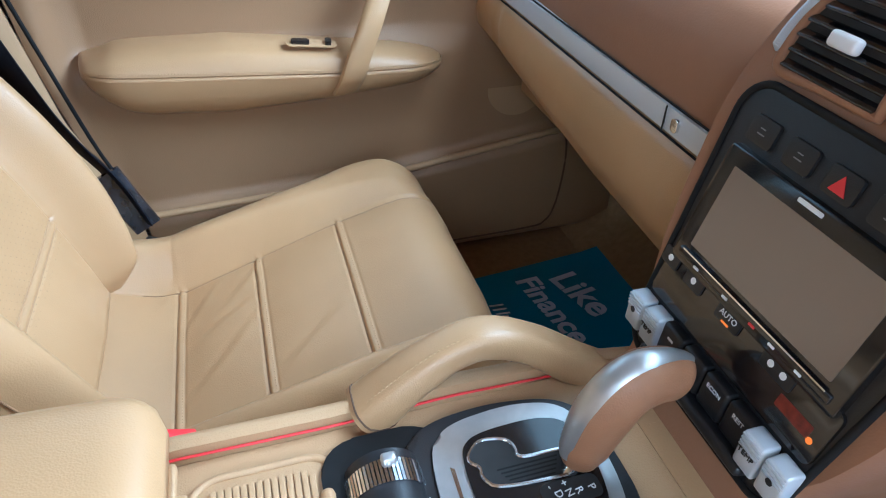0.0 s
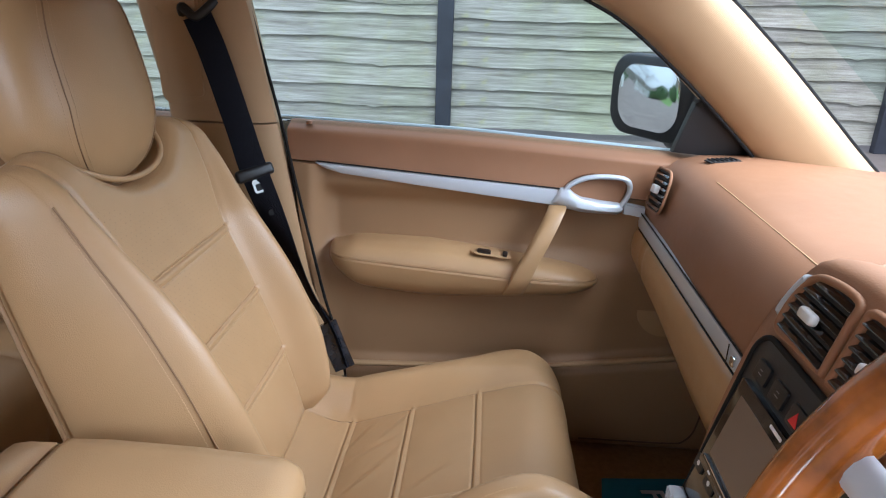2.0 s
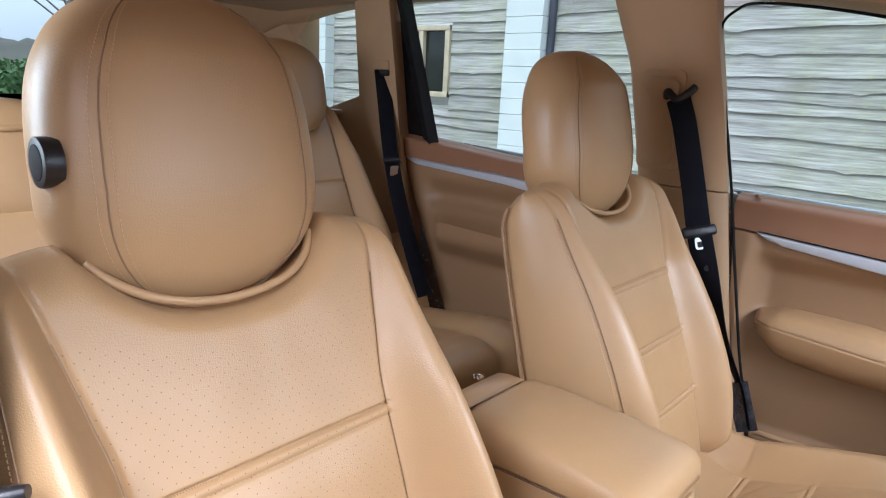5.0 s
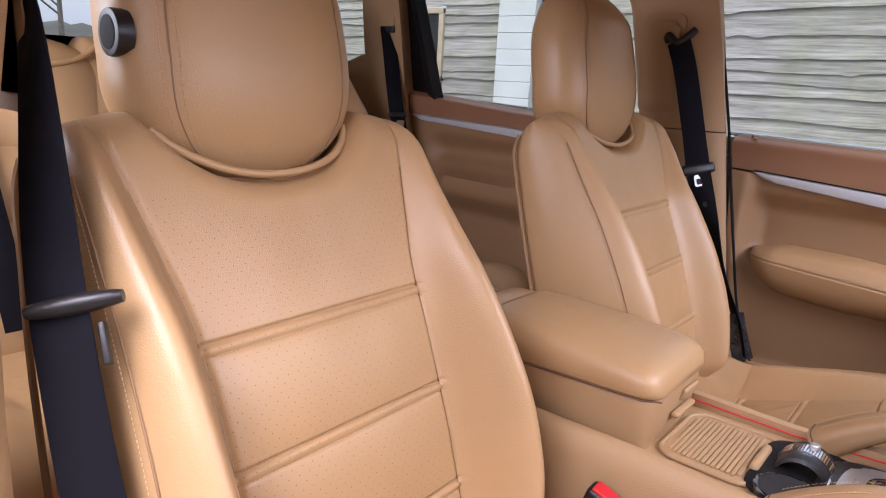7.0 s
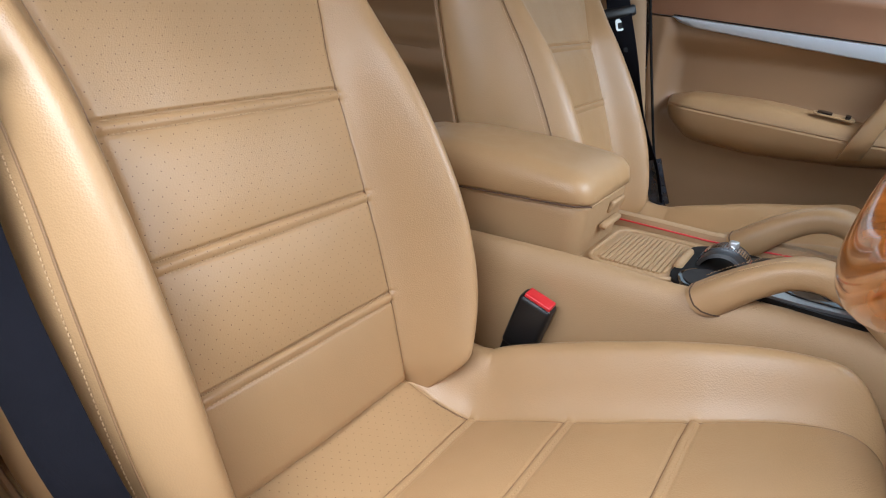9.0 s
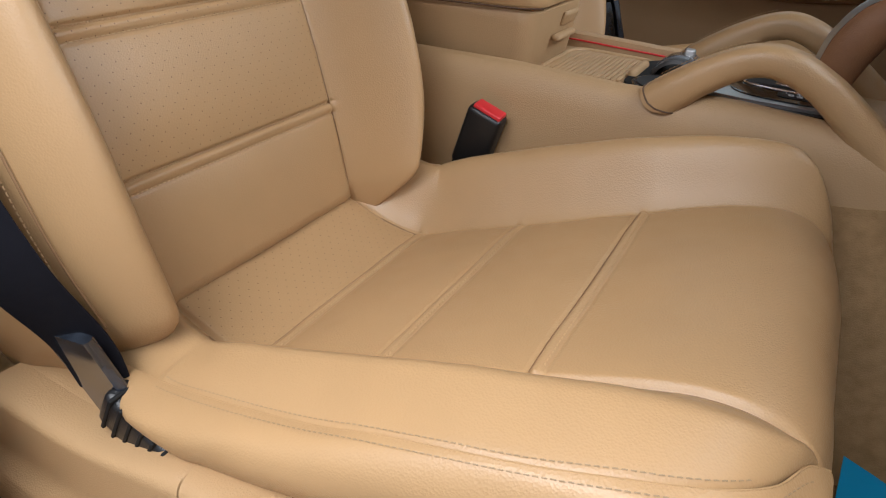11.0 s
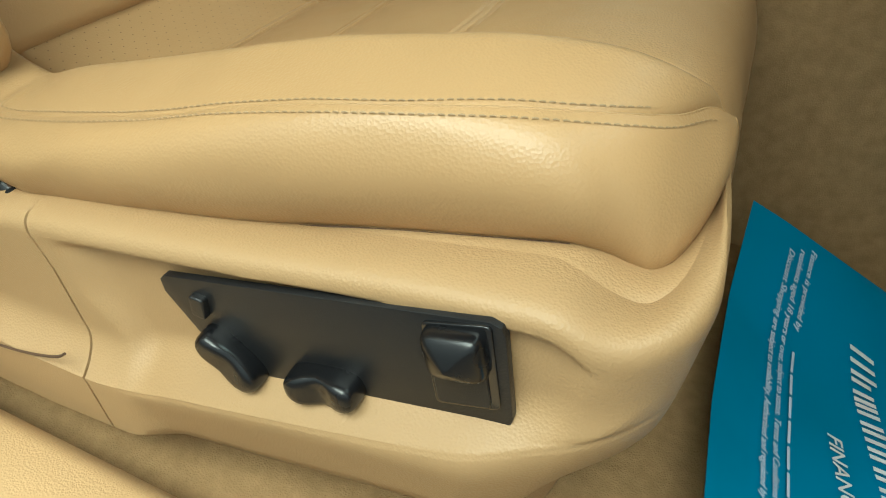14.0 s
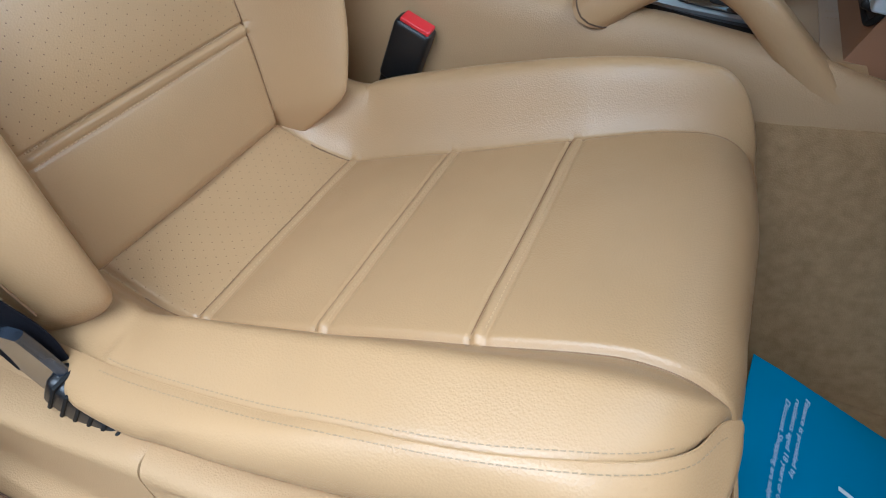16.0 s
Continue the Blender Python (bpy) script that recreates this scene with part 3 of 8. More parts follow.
def door_face(x, z):
    """Depth of the front door's lining."""
    y = 0.995
    hollow = smooth_step((1.125 - z) / 0.05) * smooth_step((z - 0.955) / 0.05) * smooth_step((x + 0.262) / 0.05) * smooth_step((0.40 - x) / 0.16)
    y += 0.030 * hollow
    y += 0.012 * smooth_step((0.93 - z) / 0.10) * smooth_step((x + 0.26) / 0.06)
    pocket_top = interp(x, (-0.3, 0.166, 0.499, 0.7), (0.745, 0.762, 0.809, 0.83))
    y -= 0.030 * smooth_step((pocket_top - z) / 0.035) * smooth_step((z - 0.56) / 0.02)
    y += 0.05 * smooth_step((0.585 - z) / 0.05)
    y -= 0.016 * smooth_step((-0.235 - x + 0.02 * (z - 1)) / 0.03)
    return y + cup_dent(x, z)


def sheet(name, xs_of, zs, depth_of, mat, parent, label="", back=0.03, nx=60):
    rows = []
    for k, f in enumerate(zs):
        rows.append([(x, depth_of(x, z), z) for x, z in xs_of(f, nx)])
    front = np.array(rows)
    rear = front.copy()
    rear[..., 1] = np.maximum(rear[..., 1] + back, 1.03)
    ring = [np.concatenate([front[i], rear[i][::-1]]) for i in range(len(front))]
    return loft(name, ring, mat, parent, label)


door = tagged(thing("door_1", "closed front passenger door lined in tan and brown leather", "car door"), kind="structure")
sheet("door_lining", lambda f, n: [(x, 0.56 + f * (trim_z(x) - 0.004 - 0.56)) for x in np.linspace(rear_edge(0.56 + f * 0.59), 0.66, n)], np.linspace(0, 1, 90), door_face, LINING, door,
      "tan leather door lining", nx=170)


def upper_face(x, z):
    f = (z - trim_z(x)) / (sill_z(x) - trim_z(x))
    return 0.987 + 0.004 * math.sin(3.1 * f) + 0.030 * smooth_step((f - 0.72) / 0.28) ** 2 + cup_dent(x, z)


sheet("door_top_pad", lambda f, n: [(x, trim_z(x) + f * (sill_z(x) - trim_z(x))) for x in np.linspace(rear_edge(1.20), 0.60, n)], np.linspace(0, 1, 24), upper_face, BROWN_LEATHER, door,
      "brown leather pad along the window sill", back=0.02, nx=170)
wl_line = [(x, 1.022, sill_z(x) - 0.003) for x in np.linspace(-0.31, 0.545, 20)]
tube("window_wiper_strip", wl_line, 0.0012, RUBBER, door, "black rubber window strip", n=6)
# Diffuse silver in place of chrome, its colour carrying the sky's reflection.
tube("sill_brightwork", [(x, 1.046, sill_z(x) - 0.0005) for x in np.linspace(-0.33, 0.56, 20)], 0.0045, SILVER, door, "outer sill strip with reflected sky put into its colour", n=8)
plate("lock_pin", circle(0.006, 14), 0.006, BROWN_LEATHER, pose(-0.262, 1.005, 1.2275), door, bevel=0.002)

# silver strip, pointed at its rear end
strip = []
for x in np.linspace(-0.247, 0.216, 50):
    t = trim_z(x) + 0.001
    h = interp(x, (-0.247, -0.235, -0.20, -0.026, 0.216), (0.003, 0.012, 0.019, 0.026, 0.034))
    y = 0.990
    strip.append([(x, y, t), (x, y - 0.007, t - 0.003), (x, y - 0.0085, t - h * 0.5), (x, y - 0.006, t - h + 0.002), (x, y, t - h), (x, y + 0.01, t - h), (x, y + 0.01, t)])
loft("trim_strip", strip, SILVER, door, "satin silver trim strip")
# pull handle loop round a brown leather cup
loop = spline([(0.220, 0.984, 1.126), (0.232, 0.983, 1.141), (0.262, 0.982, 1.155), (0.300, 0.982, 1.158), (0.328, 0.982, 1.155), (0.339, 0.983, 1.143), (0.337, 0.984, 1.122), (0.326, 0.985, 1.100)], 60)
loft("handle_loop", sweep_rings(loop, circle(0.0048, 12, 1.35), (0, 1, 0)), SILVER, door, "satin silver door handle loop")
cup_edge = soft_outline([(0.222, 1.100), (0.228, 1.132), (0.258, 1.152), (0.300, 1.156), (0.330, 1.153), (0.335, 1.136), (0.322, 1.094)])
loft("handle_cup", [[(0.280 + (x - 0.280) * k, y, 1.126 + (z - 1.126) * k) for x, z in cup_edge]
                    for k, y in ((1.03, 0.990), (1.0, 0.9875), (0.96, 0.990), (0.92, 0.999), (0.84, 1.007), (0.60, 1.0105), (0.25, 1.012), (0.05, 1.012))], BROWN_LEATHER, door, "hollow brown leather handle cup")
lever = []
for x in np.linspace(0.199, 0.331, 40):
    t = interp(x, (0.199, 0.213, 0.228, 0.240, 0.252, 0.284, 0.331), (1.108, 1.134, 1.133, 1.123, 1.117, 1.112, 1.108))
    low = interp(x, (0.199, 0.225, 0.255, 0.321, 0.331), (1.1035, 1.094, 1.089, 1.086, 1.091))
    out = 0.010 + 0.011 * math.sin(math.pi * np.clip((x - 0.199) / 0.132, 0, 1)) ** 0.8
    lever.append([(x, 0.992, t), (x, 0.995 - out, t - 0.0015), (x, 0.990 - out, t - (t - low) * 0.35), (x, 0.989 - out, t - (t - low) * 0.65), (x, 0.992 - out * 0.7, low + 0.001), (x, 0.992, low), (x, 1.0, (t + low) / 2)])
loft("release_lever", lever, SILVER, door, "satin silver release lever")
ext = [[(x, 0.992, t), (x, 0.981, t - 0.002), (x, 0.981, t - 0.020), (x, 0.992, t - 0.023)] for x, t in ((0.3335, 1.109), (0.350, 1.107), (0.372, 1.103))]
loft("trim_end", ext, SILVER, door, "satin silver trim end")
tube("strip_joint", [(x, 0.9845, trim_z(x) + 0.0018) for x in np.linspace(-0.245, 0.212, 30)], 0.0014, RUBBER, door, "dark joint above the strip", n=6)
tube("pocket_joint", [(x, door_face(x, z) - 0.0005, z) for x, z in spline([(0.530, 0, 0.815), (0.543, 0, 0.775), (0.546, 0, 0.720), (0.538, 0, 0.640), (0.520, 0, 0.602), (0.480, 0, 0.592), (0.30, 0, 0.590)], 40)[:, (0, 2)]], 0.0020, JOINT, door,
     "dark joint round the map pocket", n=6)

# armrest
arm = []
for u in np.linspace(0.0, 1.0, 70):
    x = -0.224 + 0.530 * u
    endf = math.sqrt(max(0.0, 1 - max(0, (u - 0.84) / 0.16) ** 2.2)) * math.sqrt(max(0.02, 1 - max(0, (0.10 - u) / 0.10) ** 2))
    top = interp(x, (-0.228, -0.178, -0.031, 0.12, 0.274, 0.306), (1.000, 1.010, 1.008, 0.991, 0.973, 0.966))
    low = interp(x, (-0.224, -0.177, -0.035, 0.121, 0.256, 0.306), (0.935, 0.911, 0.899, 0.905, 0.920, 0.930))
    crease = interp(x, (-0.224, 0.129, 0.306), (0.985, 0.960, 0.956))
    mid = (top + low) / 2
    k = 0.25 + 0.75 * endf
    if u < 0.5:
        mid, k = top - 0.022, 0.30 + 0.70 * math.sqrt(max(0.0, 1 - max(0, (0.16 - u) / 0.16) ** 2.0))
    top, low, crease = mid + (top - mid) * max(k, 0.8 if u < 0.5 else 0), mid + (low - mid) * k, mid + (crease - mid) * k
    out = 0.070 * (0.12 + 0.88 * (endf if u > 0.5 else 0.35 + 0.65 * endf))
    yb = 1.015
    sec = [(yb + 0.02, top), (yb - out * 0.35, top + 0.002), (yb - out * 0.75, top - 0.003), (yb - out * 0.93, top - 0.010), (yb - out, crease + 0.004), (yb - out - 0.0005, crease + 0.0015),
           (yb - out + 0.003, crease), (yb - out - 0.0005, crease - 0.0015), (yb - out, crease - 0.006), (yb - out * 0.94, crease - (crease - low) * 0.45), (yb - out * 0.74, low + (crease - low) * 0.2), (yb - out * 0.40, low),
           (yb + 0.02, low - 0.004)]
    arm.append([(x, y, z) for y, z in sec])
ob = loft("armrest", arm, LEATHER, door, "padded tan leather armrest")
ob.data.set_sharp_from_angle(angle=radians(75))
for dz in (0.0065, -0.0065):
    line = []
    for x in np.linspace(-0.20, 0.285, 100):
        i = int(np.clip((x + 0.224) / 0.530 * 69, 0, 69))
        y, z = arm[i][4][1], arm[i][5][2]
        line.append((x, y - 0.0006, z + dz * 0.8 - 0.001))
    stitches("stitching", line, (0, -1, 0), THREAD, ob)
sw = thing("window_switch", "black window switch in the door armrest", "switch")
plate("switch_bezel", rounded(0.074, 0.021, 0.008), 0.002, TRIM, pose(0.094, 0.967, 1.0005, 0, 0, 0) @ pose(0, 0, 0, 10, 6.0, 0), sw, bevel=0.001)
plate("rocker", rounded(0.026, 0.013, 0.003), 0.0045, GLOSS_BLACK, pose(0.078, 0.967, 1.0030) @ pose(0, 0, 0, 10, 6, 0), sw, bevel=0.0018)
plate("pull_tab", rounded(0.009, 0.013, 0.002), 0.007, GLOSS_BLACK, pose(0.118, 0.966, 0.9985) @ pose(0, 0, 0, 10, 6, 0), sw, bevel=0.0015)
# pull strap from the handle down over the armrest
band = spline([(0.212, 0.982, 1.100), (0.205, 0.962, 1.085), (0.183, 0.940, 1.040), (0.160, 0.932, 0.990), (0.147, 0.934, 0.955), (0.138, 0.955, 0.925)], 40)
rings = []
for i, p in enumerate(band):
    w = interp(i, (0, 39), (0.017, 0.021))
    rings.append([p + np.array((a * w, b, a * w * 0.10)) for a, b in ((-1, 0.004), (-0.9, -0.003), (-0.5, -0.006), (0.5, -0.006), (0.9, -0.003), (1, 0.004), (0.5, 0.010), (-0.5, 0.010))])
loft("pull_strap", rings, LEATHER, door, "tan leather pull strap")
# speaker mesh and pocket edge
plate("speaker_mesh", circle(0.055, 40), 0.004, TRIM, axes((0.445, 1.004, 0.885), (1, 0, 0), (0, 0, 1)), door, "round tan speaker mesh", 0.002)
pk = [(x, 0.967, interp(x, (-0.20, 0.166, 0.499, 0.56), (0.747, 0.762, 0.809, 0.815)) - 0.004) for x in np.linspace(-0.185, 0.53, 40)]
tube("pocket_edge", pk, 0.006, TRIM, door, "rolled edge of the map pocket", n=8)
# black mirror sail and the outside mirror
mirror_unit = thing("outside_mirror", "outside rear-view mirror with dark housing on the passenger door", "mirror")
sail = [(0.41, 1.205), (0.555, 1.196), (0.548, 1.225), (0.448, 1.300), (0.437, 1.295)]
plate("sail_panel", sail, 0.02, BLACK, axes((0, 1.018, 0), (1, 0, 0), (0, 0, 1)), mirror_unit, "black triangular mirror base", 0.004)
MF = axes((0.403, 1.200, 1.277), Vector((0.525, -0.85, 0)), Vector((-0.020, -0.012, 1)))
rings = []
for k, (sc, dz) in enumerate(((1.0, 0.004), (1.05, 0.0), (1.07, -0.02), (1.0, -0.05), (0.82, -0.085), (0.5, -0.105), (0.15, -0.112))):
    rings.append([MF @ Vector((a * sc, b * sc, dz)) for a, b in rounded(0.222, 0.160, 0.050, 8)])
loft("mirror_housing", rings, BLACK, mirror_unit, "rounded black mirror housing")
MIRROR = material("mirror_glass", (0.85, 0.88, 0.9), 0.02, metal=1.0, vary=0.01)
plate("mirror_glass", rounded(0.172, 0.131, 0.048, 8), 0.003, MIRROR, MF @ pose(0, 0, 0.004), mirror_unit, "reflecting mirror glass", 0.0008)
tube("mirror_arm", [(0.50, 1.03, 1.195), (0.475, 1.10, 1.190), (0.455, 1.17, 1.200)], 0.022, BLACK, mirror_unit, "black mirror arm", n=10)

# rear passenger door
rdoor = tagged(thing("door_2", "closed rear passenger door lined in tan and brown leather", "car door"), kind="structure")


def r_sill(x):
    return interp(x, (-1.30, -1.262, -0.877, -0.48), (1.282, 1.280, 1.245, 1.232))


def r_trim(x):
    return interp(x, (-1.30, -1.254, -0.886, -0.48), (1.214, 1.210, 1.198, 1.165))


def r_face(x, z):
    y = 0.990
    y += 0.03 * smooth_step((1.17 - z) / 0.06) * smooth_step((z - 1.06) / 0.05) * smooth_step((x + 1.19) / 0.06)
    y -= 0.05 * smooth_step((1.062 - z) / 0.02) * smooth_step((z - 0.93) / 0.08) * smooth_step((x + 1.13) / 0.05)
    return y


sheet("door_lining", lambda f, n: [(x, 0.58 + f * (r_trim(x) - 0.58)) for x in np.linspace(interp(f, (0, 1), (-0.98, -1.27)), -0.49, n)], np.linspace(0, 1, 60), r_face, LINING, rdoor, "tan leather door lining")
sheet("door_top_pad", lambda f, n: [(x, r_trim(x) + f * (r_sill(x) - r_trim(x))) for x in np.linspace(-1.275, -0.49, n)], np.linspace(0, 1, 20),
      lambda x, z: 0.985 + 0.03 * smooth_step(((z - r_trim(x)) / (r_sill(x) - r_trim(x)) - 0.7) / 0.3) ** 2, BROWN_LEATHER, rdoor, "brown leather pad along the window sill", back=0.02)
loft("trim_strip", [[(x, 0.99, r_trim(x)), (x, 0.981, r_trim(x) - 0.004), (x, 0.980, r_trim(x) - 0.5 * h), (x, 0.983, r_trim(x) - h), (x, 1.0, r_trim(x) - h)]
                    for x, h in zip(np.linspace(-1.245, -0.52, 40), np.interp(np.linspace(-1.245, -0.52, 40), (-1.245, -1.21, -0.52), (0.004, 0.016, 0.032)))], SILVER, rdoor, "satin silver trim strip")
block("door_latch_lever", (0.06, 0.012, 0.016), GLOSS_BLACK, pose(-0.66, 0.952, 1.055), rdoor, "black switch in the armrest", 0.003)

# ---- front seats ----
LEAN_N = np.array((0.94, 0.0, 0.342))     # out of the face of a backrest


DRIVER, PASSENGER = (1.0, 0.0, 1.0, 1.0, 0.0), (0.62, 0.016, 0.35, 0.78, 0.020)      # bolsters: fullness by the door, width taken off, front corner, fullness inside; rise of the rows
SHAPE = [DRIVER]


BACK_ROWS = (0.871, 0.978, 1.081)
CUSHION_ROWS = (-0.135, -0.030, 0.082)


def back_point(s, level, front=True, raw=False):
    """A point of the backrest in x, s, z: s across (positive to the door), level its height before the shoulder's shaping."""
    a = abs(s)
    top = 1.286 - 0.071 * max(0.0, 1 - (a / 0.130) ** 2.6) - 0.9 * max(0.0, a - 0.12) ** 1.6
    z = level if level < 1.15 else 1.15 + (level - 1.15) * (top - 1.15) / 0.135
    x = glide(z, (0.69, 0.74, 0.87, 0.98, 1.08, 1.25, 1.30), (-0.192, -0.205, -0.243, -0.281, -0.322, -0.400, -0.424))
    p, w = back_widths(level, s > 0)
    thick = glide(level, (0.74, 0.97, 1.2, 1.29), (0.15, 0.145, 0.12, 0.10))
    d_top = glide(level, (0.74, 0.80, 0.87, 0.97, 1.08, 1.17, 1.25, 1.29), (0.050, 0.074, 0.084, 0.081, 0.062, 0.032, 0.010, 0.0)) * (SHAPE[0][0] if s > 0 else SHAPE[0][3])
    if front:
        if a <= p:
            d = 0.0
            rows = (0.765,) + tuple(r + SHAPE[0][4] for r in BACK_ROWS)
            for k, r in enumerate(rows):
                if k:
                    d += -0.0034 * bell(z, r + 0.0062, 0.0016) + 0.0024 * bell(z, r + 0.0008, 0.0036) - 0.0012 * bell(z, r - 0.0046, 0.0014)
                hi = rows[k + 1] if k + 1 < len(rows) else None
                if hi and r < z < hi:
                    f = (z - r) / (hi - r)
                    d += 0.0052 * (1 - abs(2 * f - 1) ** 2.6) * (1 - (a / p) ** 4)
        else:
            q = (a - p) / (w - p)
            d = d_top * smooth_step(q / 0.48) if q < 0.48 else d_top - (d_top + 0.028) * ((q - 0.48) / 0.52) ** 2
            d -= 0.0028 * bell(q, 0.80, 0.022)
        d -= 0.0048 * bell(a, p, 0.0030)
        d -= 0.060 * smooth_step(((0.778 if a < p else 0.796) - level) / (0.020 if a < p else 0.055))
        d += 0.0016 * noise.noise(Vector((s * 9, z * 7, 3.1))) + 0.0007 * noise.noise(Vector((s * 31, z * 23, 1.7)))
    else:
        d = -thick
    roll = (level - 1.238) / (1.285 - 1.238)
    if roll > 0:
        k = 1 - math.sqrt(max(0.0, 1 - min(1.0, roll) ** 2))
        d = d + (-thick * 0.5 - d) * k
    if raw:
        return d
    return np.array((x + d * LEAN_N[0], s, z + d * LEAN_N[2]))


def back_widths(level, door=False):
    p = glide(level, (0.74, 0.87, 1.08, 1.16, 1.25, 1.29), (0.122, 0.128, 0.133, 0.146, 0.166, 0.172))
    p = p - (0.020 * smooth_step((1.20 - level) / 0.1) if door and SHAPE[0][2] < 1 else 0.0)
    w = glide(level, (0.74, 0.80, 0.87, 0.97, 1.08, 1.18, 1.25, 1.29), (0.185, 0.209, 0.226, 0.229, 0.222, 0.211, 0.204, 0.193))
    if not door or SHAPE[0][2] < 1:
        w = w - glide(level, (0.74, 0.80, 0.86, 0.93), (0.040, 0.026, 0.009, 0.0))
    return p, w - (SHAPE[0][1] * smooth_step((1.22 - level) / 0.1) if door else 0.0)


def cushion_profile():
    pts = [(-0.240, 0.782), (-0.196, 0.764), (-0.162, 0.754), (-0.130, 0.754), (-0.086, 0.771), (-0.037, 0.790), (0.077, 0.834), (0.150, 0.858), (0.198, 0.864), (0.233, 0.850),
           (0.250, 0.812), (0.254, 0.765), (0.252, 0.715), (0.245, 0.665)]
    line = spline([(x, 0, z) for x, z in pts], 300)
    run = np.concatenate([[0], np.cumsum(np.linalg.norm(np.diff(line, axis=0), axis=1))])
    tang = np.gradient(line, axis=0)
    tang /= np.linalg.norm(tang, axis=1)[:, None]
    nrm = np.stack([-tang[:, 2], 0 * run, tang[:, 0]], 1)
    return line, run, nrm


C_LINE, C_RUN, C_NRM = cushion_profile()
C_LEN = C_RUN[-1]
ROW_RUNS = [float(np.interp(x, C_LINE[:160, 0], C_RUN[:160])) for x in CUSHION_ROWS]


# the sewn edge of the driver's outer bolster, and the joint of its flank with the cover under it (x, s, z)
FLANK_SEAM = spline([(-0.200, 0.186, 0.776), (-0.110, 0.195, 0.797), (-0.018, 0.198, 0.825), (0.030, 0.198, 0.843), (0.080, 0.196, 0.858), (0.126, 0.189, 0.867), (0.155, 0.181, 0.8705),
                     (0.177, 0.172, 0.871), (0.197, 0.160, 0.870), (0.214, 0.142, 0.866), (0.226, 0.117, 0.861), (0.2375, 0.104, 0.853)], 120)
FLANK_JOINT = spline([(-0.188, 0.200, 0.770), (-0.150, 0.211, 0.762), (-0.108, 0.213, 0.756), (-0.082, 0.211, 0.758), (-0.028, 0.211, 0.773), (0.033, 0.206, 0.785), (0.091, 0.199, 0.799), (0.143, 0.192, 0.8105), (0.182, 0.186, 0.8175),
                      (0.196, 0.182, 0.8160), (0.206, 0.176, 0.809), (0.216, 0.173, 0.803), (0.2235, 0.171, 0.799), (0.230, 0.164, 0.801), (0.235, 0.150, 0.808), (0.2385, 0.130, 0.815), (0.2415, 0.113, 0.824), (0.242, 0.104, 0.844)], 240)


def seam_at(x):
    return float(np.interp(x, FLANK_SEAM[:, 0], FLANK_SEAM[:, 1])), float(np.interp(x, FLANK_SEAM[:, 0], FLANK_SEAM[:, 2]))


def flank_point(u, t):
    """The leather flank between its sewn edge (t 0) and the joint (t 1), u from the rear to the front."""
    top = np.array([np.interp(min(1.0, u / 0.86), np.linspace(0, 1, len(FLANK_SEAM)), FLANK_SEAM[:, k]) for k in range(3)])
    low = np.array([np.interp(u, np.linspace(0, 1, len(FLANK_JOINT)), FLANK_JOINT[:, k]) for k in range(3)])
    gap = low - top
    out = np.array((gap[0], gap[1], 0.0))
    full = min(1.0, np.linalg.norm(gap) / 0.04) * (1 - 0.75 * smooth_step((u - 0.80) / 0.12))
    away = np.array((0.9 * smooth_step((u - 0.70) / 0.2), 1.0 - 0.7 * smooth_step((u - 0.80) / 0.12), 0.0))
    p1 = top + out * 0.35 + away * 0.015 * full + np.array((0, 0, 0.14 * gap[2]))
    p2 = low + away * (0.020 - 0.009 * smooth_step((u - 0.74) / 0.08)) * full + np.array((0, 0, -0.38 * gap[2] + 0.004 * full))
    k = 1 - t
    p = k ** 3 * top + 3 * k * k * t * p1 + 3 * k * t * t * p2 + t ** 3 * low
    wave = noise.noise(Vector((p[0] * 14, t * 3, 4.4)))
    return p + np.array((0, 0.0012 * wave * full - 0.0004 * bell(t, 0.0, 0.05), -0.0006 * bell(t, 0.0, 0.05)))


def cushion_widths(run, door=True):
    p = interp(run, (0, 0.1, 0.35, 0.43, 0.485, 0.505, 0.52, 0.54, 0.57, C_LEN), (0.114, 0.114, 0.104, 0.096, 0.096, 0.100, 0.106, 0.122, 0.142, 0.150)) if door else interp(run, (0, 0.1, 0.35, 0.47, 0.56, C_LEN), (0.128, 0.136, 0.160, 0.182, 0.192, 0.19))
    w = glide(run, (0, 0.06, 0.25, 0.44, 0.52, 0.58, C_LEN), (0.200, 0.216, 0.222, 0.219, 0.212, 0.209, 0.207) if door else (0.205, 0.230, 0.248, 0.238, 0.218, 0.208, 0.204))
    if door and SHAPE[0][2] < 1:
        w = w - 0.030 * smooth_step((run - 0.36) / 0.16)
        p = min(p, w - 0.03)
    elif door:
        x = float(np.interp(run, C_RUN, C_LINE[:, 0]))
        w = max(seam_at(x)[0] + 0.008, p + 0.020) if run < 0.53 else p + 0.012
    return p, w


def upright(n, run):
    """The normal of the cushion, turned upright along its front corner."""
    k = smooth_step((run - 0.40) / 0.04) * (1 - smooth_step((run - 0.53) / 0.06))
    v = n * (1 - k) + np.array((0, 0, 1.0)) * k
    return v / np.linalg.norm(v)


